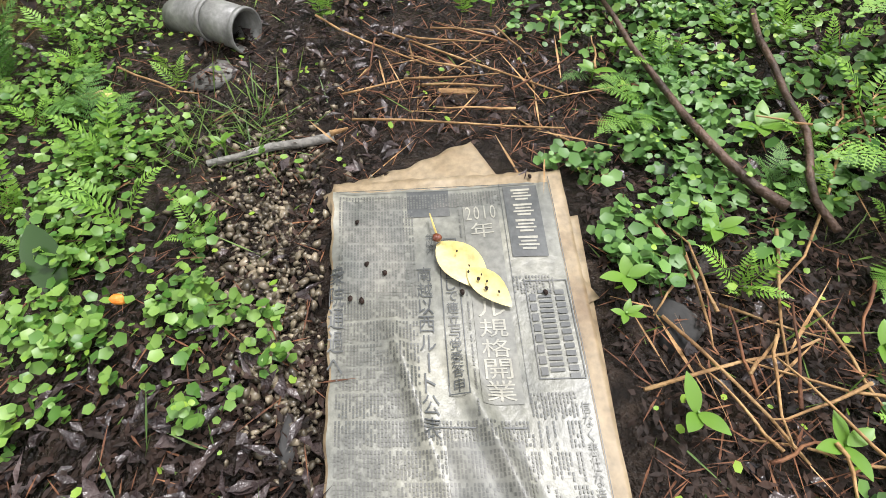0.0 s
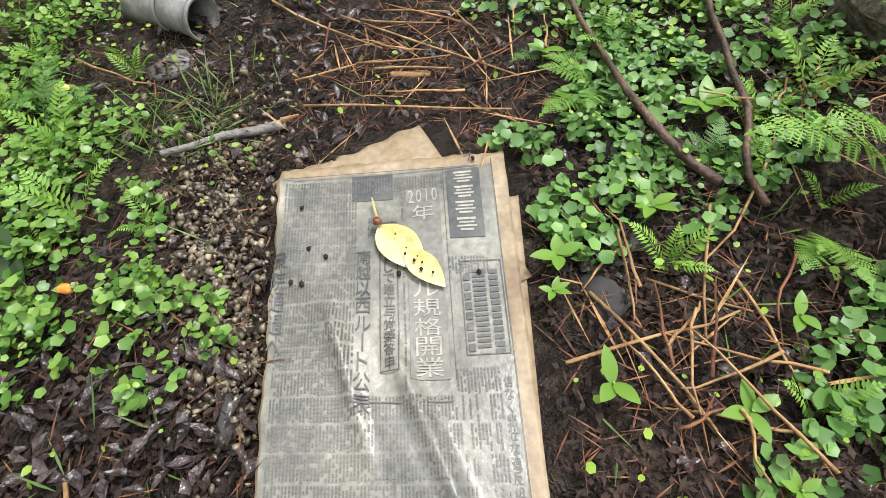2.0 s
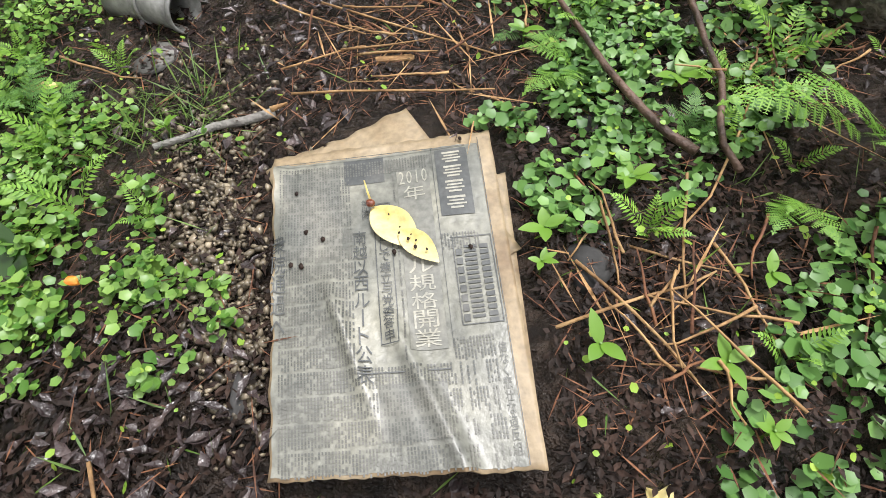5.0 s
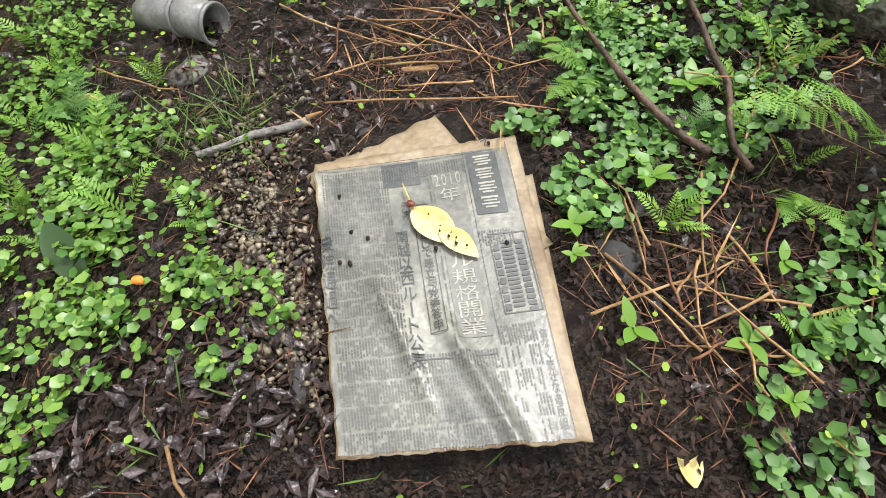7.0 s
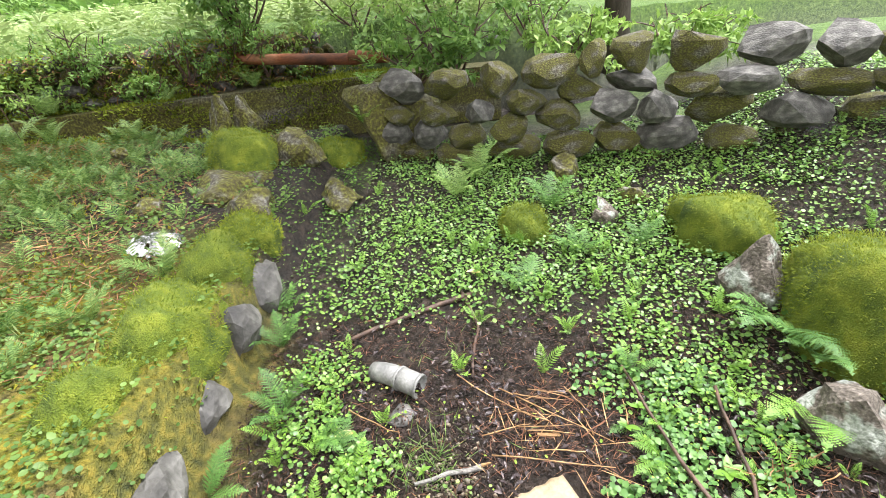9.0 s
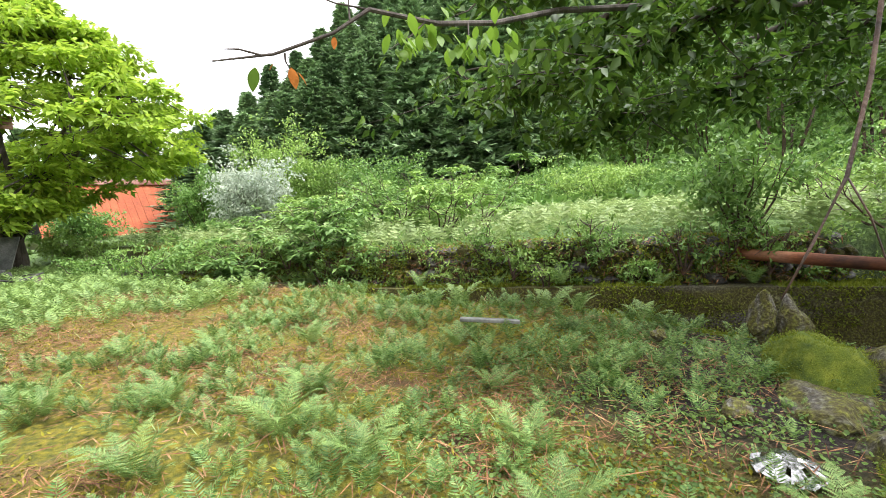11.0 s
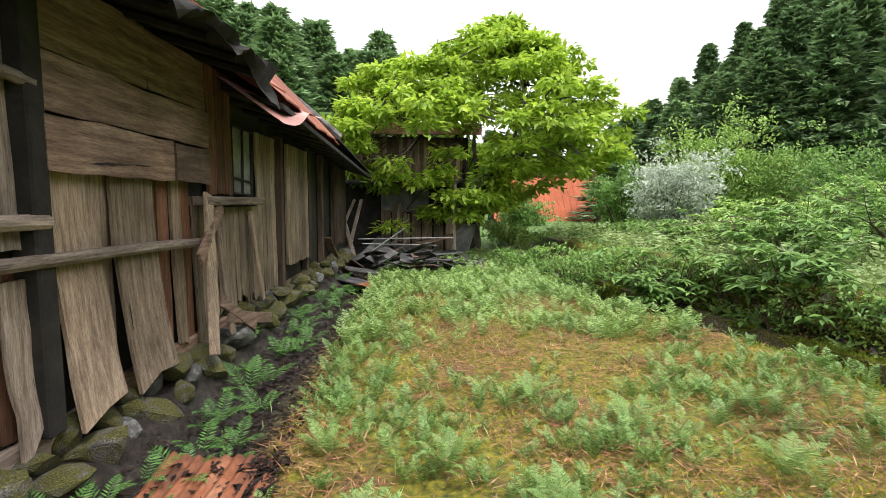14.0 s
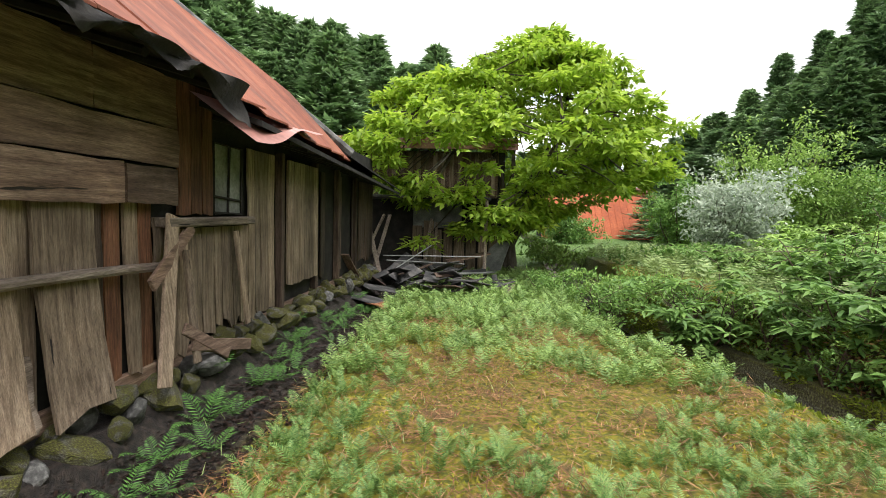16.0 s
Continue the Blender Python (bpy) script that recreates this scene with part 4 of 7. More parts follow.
def build_forest():
    crowns, trunks = [], []
    for k in range(5):
        v, f = cedar_mesh(60 + k)
        ob = soup("crown", v, f, M["cedar"])
        crowns.append(ob.data)
        bpy.data.objects.remove(ob)
        v, f = tube_mesh([(0, 0, -1.5), (0, 0, 5), (0, 0, 12.5)], [0.26, 0.18, 0.05], 8)
        ob = link_mesh("trunk", v, f, M["bark"])
        trunks.append(ob.data)
        bpy.data.objects.remove(ob)
    r = np.random.default_rng(9)
    spots = []
    for b, d, s in [(b, d, 0) for b in np.arange(21, 60, 1.75) for d in (34, 42, 51, 60)] + [(b, d, 1) for b in np.arange(-44, -6, 2.6) for d in (34, 42, 52)] + [(b, d, 2) for b in np.arange(-6, 22, 3.2) for d in (62, 74)] + [(b, d, 3) for b in np.arange(62, 120, 5) for d in (44, 54)]:
        a = math.radians(b + r.normal(0, 0.7))
        dd = d + r.normal(0, 2.0)
        spots.append((dd * math.sin(a), dd * math.cos(a), s))
    for x, y, s in spots:
        base = float(land(x, y)) - 0.3
        b, d = math.degrees(math.atan2(x, y)), math.hypot(x, y)
        rise = float(np.interp(b, [-45, -30, -18, -8, 5, 20, 27, 33, 40, 47, 55, 120], [24, 24, 22.5, 19.5, 8, 8.5, 13.5, 17.5, 23.5, 28, 31, 31]))
        share = (np.interp(d, [34, 62], [0.8, 1.0]) if s != 2 else 1.0) * (0.82 + 0.25 * r.random())
        tall = 1.6 + d * math.tan(math.radians(rise)) * share - base
        if tall < 3.5:
            continue
        tree = thing("cedar_tree", (x, y, base), "tall dark green cedar on the forested hillside", "tree", "cedar forest")
        sc = tall / 14.0
        wide = max(sc, 0.7) * (1.45 + 0.5 * r.random())
        tree.scale = (wide, wide, sc)
        tree.rotation_euler = (0, 0, r.random() * 6)
        k = r.integers(5)
        for nm, me in (("crown", crowns[k]), ("trunk", trunks[k])):
            o = new(nm, me)
            o.parent = tree


build_forest()


def bush(name, at, size, label, mat, seed, leaf=0.09, n=900, stems=6, category="shrub", lean=(0, 0), whorl=0):
    r = np.random.default_rng(seed)
    b = thing(name, at, label, category)
    sx, sy, sz = size
    chunks, tips = [], []
    for i in range(stems):
        w = 2 * math.pi * (i + r.random() * 0.7) / stems
        end = np.array([math.cos(w) * sx * (0.2 + 0.25 * r.random()) + lean[0], math.sin(w) * sy * (0.2 + 0.25 * r.random()) + lean[1], sz * (0.55 + 0.35 * r.random())])
        pts = wiggle((0, 0, -0.05), end, 7, 0.03 * max(size), seed * 31 + i)
        chunks = [tube_mesh(pts, np.linspace(0.012 + 0.008 * sz, 0.004, 7), 5)]
        tips.extend(pts[2:])
        for j in range(3):
            q = pts[3 + j]
            e = q + r.normal(0, 0.3, 3) * np.array(size) * 0.5 + np.array([0, 0, 0.12 * sz])
            p2 = wiggle(q, e, 4, 0.03, seed * 57 + i * 5 + j)
            chunks.append(tube_mesh(p2, [0.008, 0.006, 0.005, 0.003], 4))
            tips.extend(p2)
        link_mesh("stem", *merged(chunks), M["twig"], b)
    tips = np.array(tips)
    pads = tips[r.integers(0, len(tips), max(30, n // 28))] + np.clip(r.normal(0, 0.11, (max(30, n // 28), 3)), -0.2, 0.2) * np.array(size)
    if whorl:
        # long leaves in drooping rosettes at the twig ends
        k = n // whorl
        o = pads[r.integers(0, len(pads), k)] + r.normal(0, 0.035, (k, 3)) * np.array(size)
        o[:, 2] = np.maximum(o[:, 2], 0.02)
        a = (np.arange(whorl) * 2 * math.pi / whorl + r.random((k, 1)) * 6).ravel()
        d = unit(np.stack([np.cos(a), np.sin(a), r.normal(-0.25, 0.25, len(a))], 1))
        ln = leaf * (0.7 + 0.5 * r.random(len(a)))
        soup("foliage", *leaves(np.repeat(o, whorl, 0), d, unit(r.normal(0, 0.15, (len(a), 3)) + (0, 0, 1.0)), ln, ln * 0.34, 0.2), mat, b)
        return b
    c = pads[r.integers(0, len(pads), n)] + np.clip(r.normal(0, 1, (n, 3)), -1.8, 1.8) * np.array([0.055, 0.055, 0.03]) * np.array(size)
    c[:, 2] = np.maximum(c[:, 2], 0.02)
    d = unit(r.normal(0, 1, (n, 3)) + np.array([0, 0, -0.15]))
    u = unit(r.normal(0, 0.45, (n, 3)) + np.array([0, 0, 1.0]))
    lv, lf = leaves(c, d, u, leaf * (0.6 + 0.8 * r.random(n)), leaf * 0.5 * (0.7 + 0.6 * r.random(n)))
    soup("foliage", lv, lf, mat, b)
    return b


# ---- ferns ----
def frond(length, pairs, seed, fine=False, arch=0.55, width=0.30, leaf=0.42):
    """A fern frond from the origin along +y, arching over; pinnae in pairs, cut into leaflets if fine."""
    r = np.random.default_rng(seed)
    s = np.linspace(0.12, 1.0, pairs)
    y = length * s * (1 - 0.18 * s * s)
    z = length * arch * (s - 0.85 * s * s)
    spine = np.stack([0.04 * length * np.sin(2 * s + seed), y, z], 1)
    t = np.gradient(spine, axis=0)
    t = unit(t)
    half = length * width * np.sin(np.clip(s * 1.08, 0, 1) * math.pi) ** 0.7 * (1.05 - 0.55 * s) + 0.01 * length
    P, D, U, L, W = [], [], [], [], []
    for sgn in (-1, 1):
        for i in range(pairs):
            side = np.array([sgn, 0, 0])
            d = unit(side * 1.0 + t[i] * 0.55 + np.array([0, 0, -0.12]) + r.normal(0, 0.06, 3))
            up = unit(np.cross(side, t[i]) * sgn + r.normal(0, 0.12, 3))
            if not fine:
                P.append(spine[i]), D.append(d), U.append(up), L.append(half[i]), W.append(length / pairs * leaf)
                continue
            m = max(3, int(8 * half[i] / half.max() + 1))
            for j in range(m):
                q = (j + 0.5) / m
                base = spine[i] + d * half[i] * q * 0.95
                sub = length / pairs * 0.56 * (1 - 0.6 * q)
                across = unit(np.cross(up, d))
                for sg in (-1, 1):
                    P.append(base), D.append(unit(across * sg + d * 0.6)), U.append(up), L.append(sub), W.append(sub * 0.55)
            P.append(spine[i]), D.append(d), U.append(up), L.append(half[i]), W.append(half[i] * 0.07)
    lv, lf = leaves(np.array(P), np.array(D), np.array(U), np.array(L), np.array(W), 0.12)
    sv, sf = leaves(spine[:-1], np.diff(spine, axis=0), np.tile((0.0, 0, 1), (pairs - 1, 1)), np.linalg.norm(np.diff(spine, axis=0), axis=1) * 1.25, np.full(pairs - 1, 0.012 * length))
    return joined([(lv, lf), (sv, sf)])


def rot_z(a, tilt=0.0, scale=1.0, at=(0, 0, 0)):
    return Matrix.LocRotScale(at, Euler((tilt, 0, a)), (scale, scale, scale))


def scatter_fronds(name, spots, sizes, kinds, mat, label, seed, fronds=(4, 7), category="fern"):
    """Many small fern plants as one piece of ground cover."""
    r = np.random.default_rng(seed)
    parts = []
    for (x, y), s in zip(spots, sizes):
        z = float(land(x, y)) - 0.01
        k = r.integers(fronds[0], fronds[1])
        o = r.random() * 6
        for i in range(k):
            parts.append(moved(kinds[r.integers(len(kinds))], rot_z(o + 2 * math.pi * i / k + r.normal(0, .25), 0.45 + 0.7 * r.random(), s * (0.7 + 0.5 * r.random()), (x, y, z))))
    v, f = joined(parts)
    return tagged(soup(name, v, f, mat), label, category, kind="stuff")


small = [frond(1.0, 9, 70 + k, width=0.25, leaf=0.44) for k in range(5)]
medium = [frond(1.0, 15, 75 + k, width=0.23, leaf=0.46) for k in range(5)]
bold = [frond(1.0, 15, 85 + k, width=0.2, leaf=0.58) for k in range(4)]
fine_fronds = [frond(1.0, 18, 80 + k, True, width=0.23) for k in range(4)]


def in_yard(n, r, lo=(-1.7, -1.6), hi=(4.2, 14.5)):
    p = r.random((n, 2)) * (np.array(hi) - lo) + lo
    bank = np.interp(p[:, 1], BANK_Y, BANK_X)
    path = -1.75 + 0.12 * np.sin(p[:, 1] * 2)
    return p[(p[:, 0] < bank - 0.05) & (p[:, 0] > path)]


r0 = np.random.default_rng(31)
p = in_yard(5000, r0)
patch = np.array([noise.noise(Vector((x * 0.8, y * 0.8, 3.1))) for x, y in p])
dense = smooth_step(-0.15, 0.25, patch + 0.35 * smooth_step(6, 9, p[:, 1]) + 0.35 * smooth_step(1.2, 2.4, p[:, 0]))
bare = smooth_step(-0.2, -1.4, p[:, 1]) * smooth_step(0.8, 1.6, p[:, 0])
p = p[r0.random(len(p)) < (0.17 + 0.72 * dense) * (1 - 0.7 * bare)]
near = p[p[:, 1] < 5.0]
farp = p[p[:, 1] >= 5.0]
scatter_fronds("yard_ferns", near, 0.13 + 0.16 * r0.random(len(near)), medium, M["fern"], "pale green feathery ferns spread over the yard", 1)
scatter_fronds("yard_ferns", farp, 0.22 + 0.18 * r0.random(len(farp)), small, M["fern"], "pale green feathery ferns spread over the yard", 2)

# bracken on the terrace
p = r0.random((4200, 2)) * (24, 24) + (3.5, -5)
p = p[(p[:, 0] > np.interp(p[:, 1], FAR_Y, FAR_X) + 0.3)]
scatter_fronds("terrace_bracken", p, 0.4 + 0.3 * r0.random(len(p)), [frond(1.0, 6, 90 + k, leaf=0.5) for k in range(4)], M["field"], "pale green bracken covering the terrace field", 3, (3, 5))


def fern_plant(at, size, seed, mat="fern_deep", n=7, lean=0.3, label="green fern plant with arching fronds", face=None, kinds=None):
    r = np.random.default_rng(seed)
    b = thing("fern", (at[0], at[1], at[2] if len(at) > 2 else float(land(*at)) - 0.01), label, "fern", "ferns")
    for i in range(n):
        a = (2 * math.pi * i / n if face is None else math.radians(face) + (i - n / 2) * 0.5) + r.normal(0, .2)
        v, f = moved((kinds or fine_fronds)[r.integers(4)], rot_z(a, lean + 0.15 + 0.4 * r.random(), size * (0.75 + 0.4 * r.random())))
        soup("frond", v, f, M[mat], b)
    return b


# ferns along the footing and by the path
rf = np.random.default_rng(41)
for i in range(44):
    y = 0.7 + 8.8 * (i / 44) + rf.normal(0, .12)
    fern_plant((-2.22 + 0.14 * rf.normal(), y), 0.26 + 0.18 * rf.random(), 500 + i, "fern_deep", 6, 0.12, "dark green fern arching at the stone footing", kinds=medium)
for i, (x, y, s) in enumerate(((0.35, 0.75, 0.5), (-0.35, 0.95, 0.42), (-1.1, 1.0, 0.5), (-0.95, 1.55, 0.45), (0.9, 1.2, 0.4), (0.1, 1.9, 0.4), (1.5, 2.2, 0.42), (-0.5, 2.4, 0.38), (0.85, 2.9, 0.4), (-0.3, -0.3, 0.42), (0.6, -0.9, 0.45), (0.45, 0.1, 0.4), (1.1, -0.4, 0.36), (1.9, 3.2, 0.42), (-1.3, 2.6, 0.3), (0.2, 3.4, 0.35), (2.2, 1.0, 0.35), (1.7, 0.2, 0.32))):
    fern_plant((x, y), s, 560 + i, "fern", 8)

# ---- shrubs by the channel, on the terrace and down the valley ----
rb = np.random.default_rng(51)
bush("channel_sapling", (4.4, 6.0, 0.0), (1.7, 2.0, 1.3), "leafy sapling arching over the channel", M["sapling"], 1, 0.19, 1800, 9, lean=(-0.2, 0.0), whorl=6)
bush("channel_sapling", (3.5, 7.6, -0.2), (1.8, 2.0, 1.1), "leafy sapling arching over the channel", M["sapling"], 2, 0.19, 1900, 9, whorl=6)
bush("channel_sapling", (5.4, 7.6, 0.4), (2.2, 2.4, 1.4), "leafy sapling on the terrace edge", M["sapling"], 3, 0.19, 2200, 10, whorl=6)
for i, (x, y, z, s) in enumerate(((6.6, 5.2, 0.6, 1.5), (7.4, 7.2, 0.6, 1.7), (6.2, 9.6, 0.5, 1.3), (8.6, 9.4, 0.6, 1.8), (7.6, 11.8, 0.5, 1.5), (9.8, 6.6, 0.7, 1.9), (10.4, 12.5, 0.6, 1.7), (5.6, 11.6, 0.4, 1.1))):
    bush("terrace_sapling", (x, y, z), (1.7 * s, 1.7 * s, 0.95 * s), "broad-leaved sapling arching over the terrace", M["sapling" if i % 2 else "bush_pale"], 170 + i, 0.19, 1500, 9, whorl=6)
bush("channel_shrub", (2.3, 9.0, -0.1), (1.8, 2.0, 1.0), "low dark shrub at the edge of the yard", M["bush"], 4, 0.08, 2200, 8)
bush("channel_shrub", (1.7, 11.2, -0.1), (1.5, 1.8, 0.7), "low dark shrub at the edge of the yard", M["bush"], 5, 0.08, 2200, 8)
bush("channel_shrub", (3.0, 10.6, -0.2), (2.2, 2.4, 0.9), "pale green shrub beside the channel", M["bush_pale"], 6, 0.09, 2200, 8)
bush("silver_shrub", (9.3, 19.0, 0.4), (4.2, 3.0, 3.1), "silvery white-leaved shrub on the terrace", M["silver"], 7, 0.17, 8000, 11)
bush("valley_tree", (12.2, 22, 0.3), (4.2, 4.0, 5.4), "bright green young tree on the terrace", M["bush_pale"], 8, 0.17, 6500, 9)
bush("valley_tree", (14.6, 21, 0.3), (4.0, 3.5, 4.6), "bright green young tree on the terrace", M["bush_pale"], 9, 0.17, 6000, 9)
bush("valley_tree", (15.5, 17.5, 0.5), (5, 4, 3.4), "green young tree on the terrace", M["bush"], 10, 0.17, 6500, 9)
bush("valley_tree", (9.9, 25.8, 0.0), (2.8, 3, 3.9), "dark green broadleaf tree by the orange house", M["bush"], 11, 0.17, 6500, 9)
bush("valley_tree", (4.6, 27, -0.2), (3.0, 3, 2.6), "dark green broadleaf tree by the orange house", M["bush"], 12, 0.17, 6500, 9)
bush("valley_shrub", (2.6, 17.5, -0.1), (2.4, 2.2, 1.0), "bright green shrub behind the persimmon", M["bush_pale"], 13, 0.15, 2200, 8)
bush("valley_shrub", (5.4, 14, 0.1), (4, 3, 0.9), "green thicket on the terrace", M["bush"], 14, 0.15, 2600, 8)
for i in range(16):
    b, d = math.radians(38 + 82 * i / 16), 23 + 3 * rb.random()
    x, y = d * math.sin(b), d * math.cos(b)
    bush("hillside_shrub", (x, y, float(land(x, y)) - 0.2), (6.5, 5.5, 1.3 + 1.3 * rb.random()), "green undergrowth at the foot of the hillside", M["bush" if i % 3 else "bush_pale"], 20 + i, 0.18, 4200, 8)
for i in range(56):
    y = -1.2 + 12 * i / 56
    x = float(np.interp(y, FAR_Y, FAR_X))
    bush("wall_plant", (x + rb.normal(-0.05, 0.12), y, float(rb.choice([0.1, 0.35, 0.5])) - 0.03 * max(y, 0)), (0.5 + 0.4 * rb.random(), 0.6, 0.4 + 0.3 * rb.random()), "leafy plant growing from the mossy terrace wall", M["bush_pale" if i % 2 else "bush"], 80 + i, 0.06, 420, 5)
rh = np.random.default_rng(53)
hb, hd = np.radians(44 + 84 * rh.random(26000)), 21 + 34 * rh.random(26000) ** 1.3
hx, hy = hd * np.sin(hb), hd * np.cos(hb)
hp = np.stack([hx, hy, land(hx, hy) + 0.5 * rh.random(len(hx))], 1)
tagged(soup("hillside_undergrowth", *leaves(hp, unit(rh.normal(0, 1, (len(hx), 3)) + (0, 0, -0.2)), unit(rh.normal(0, 0.5, (len(hx), 3)) + (0, 0, 1)), 0.35 + 0.4 * rh.random(len(hx)), 0.22 + 0.2 * rh.random(len(hx))), M["bush"]), "dense green undergrowth on the hillside", "undergrowth", kind="stuff")
for i in range(7):
    a, d = math.radians(72 + 7 * i), 27 + 5 * rh.random()
    x, y = d * math.sin(a), d * math.cos(a)
    bush("hillside_tree", (x, y, float(land(x, y)) - 0.2), (6, 6, 9 + 3 * rh.random()), "broadleaf tree on the green hillside", M["sapling"], 110 + i, 0.24, 8000, 8, "tree")
for i, (x, y, z, sz) in enumerate(((4.3, -3.3, 0.45, 0.9), (4.2, -4.4, 0.5, 0.8), (4.9, -2.9, 0.3, 0.9), (7.2, -1.9, 0.7, 1.5), (7.6, -3.2, 0.7, 1.6), (8.8, -2.4, 0.8, 1.7), (8.2, -4.6, 0.8, 1.5), (4.0, -5.4, 0.5, 0.7), (6.6, -4.4, 0.5, 1.2), (9.8, -1.0, 0.8, 1.6))):
    bush("bank_shrub", (x, y, z), (1.5 * sz, 1.5 * sz, 0.75 * sz), "pale green shrub on the bank beside the channel", M["bush_pale" if i % 2 else "bush"], 140 + i, 0.09, 900, 7)
bush("blossom_shrub", (6.6, -0.4, 0.7), (1.8, 1.8, 1.5), "shrub with white blossom beside the pipe", M["bush"], 60, 0.11, 2200, 9)


# ---- the hollow: the newspaper ----
PX, PY, PZ = 0.29, -3.42, -0.432
M["paper"] = mottled("wet_newsprint", (0.12, 0.125, 0.115), (0.20, 0.20, 0.17), (0.30, 0.29, 0.235), 7, 70, 0.38, relief=0.15, spread=0.0)
M["paper_edge"] = mottled("yellowed_paper_margin", (0.182, 0.122, 0.068), (0.281, 0.213, 0.129), (0.350, 0.281, 0.190), 9, 60, 0.55, relief=0.15, spread=0.0)
M["ink"] = mottled("grey_ink", (0.045, 0.05, 0.052), (0.07, 0.075, 0.075), (0.11, 0.11, 0.105), 12, 90, 0.45, relief=0, spread=0.0)
M["ink_soft"] = mottled("faded_ink", (0.13, 0.135, 0.12), (0.17, 0.17, 0.15), (0.23, 0.225, 0.19), 12, 90, 0.45, relief=0, spread=0.0)
M["ink_mid"] = mottled("worn_ink", (0.08, 0.085, 0.08), (0.12, 0.12, 0.11), (0.17, 0.165, 0.145), 12, 90, 0.45, relief=0, spread=0.0)
M["ink_white"] = mottled("unprinted_paper", (0.27, 0.27, 0.23), (0.33, 0.32, 0.27), (0.4, 0.38, 0.31), 12, 90, 0.45, relief=0, spread=0.0)


def page_uv(s, t):
    """A place on the page, s across and t down (0 to 1), in metres from its upper corner."""
    left = np.array([0.0, 0.0]) * (1 - t) + np.array([0.056, 0.645]) * t
    right = np.array([0.467, -0.012]) * (1 - t) + np.array([0.456, 0.668]) * t
    return left * (1 - s) + right * s


def crease(u, v):
    a = u - (0.235 + 0.42 * (v - 0.40))
    b = u - (0.13 + 0.33 * (v - 0.33))
    c = u - (0.04 + 0.6 * (v - 0.2))
    return (0.016 * np.exp(-(a / 0.016) ** 2) * smooth_step(0.36, 0.46, v) + 0.012 * np.exp(-(b / 0.012) ** 2) * smooth_step(0.28, 0.40, v) * smooth_step(0.62, 0.5, v)
            + 0.005 * np.exp(-(c / 0.03) ** 2) + 0.004 * np.sin(19 * u + 6 * v) * np.sin(11 * v) + 0.012 * smooth_step(0.05, 0.0, u) * np.sin(23 * v) + 0.006)


def on_page(s, t, lift):
    u, v = page_uv(s, t)
    return (PX - v, PY - u, PZ + float(crease(u, v)) + lift)


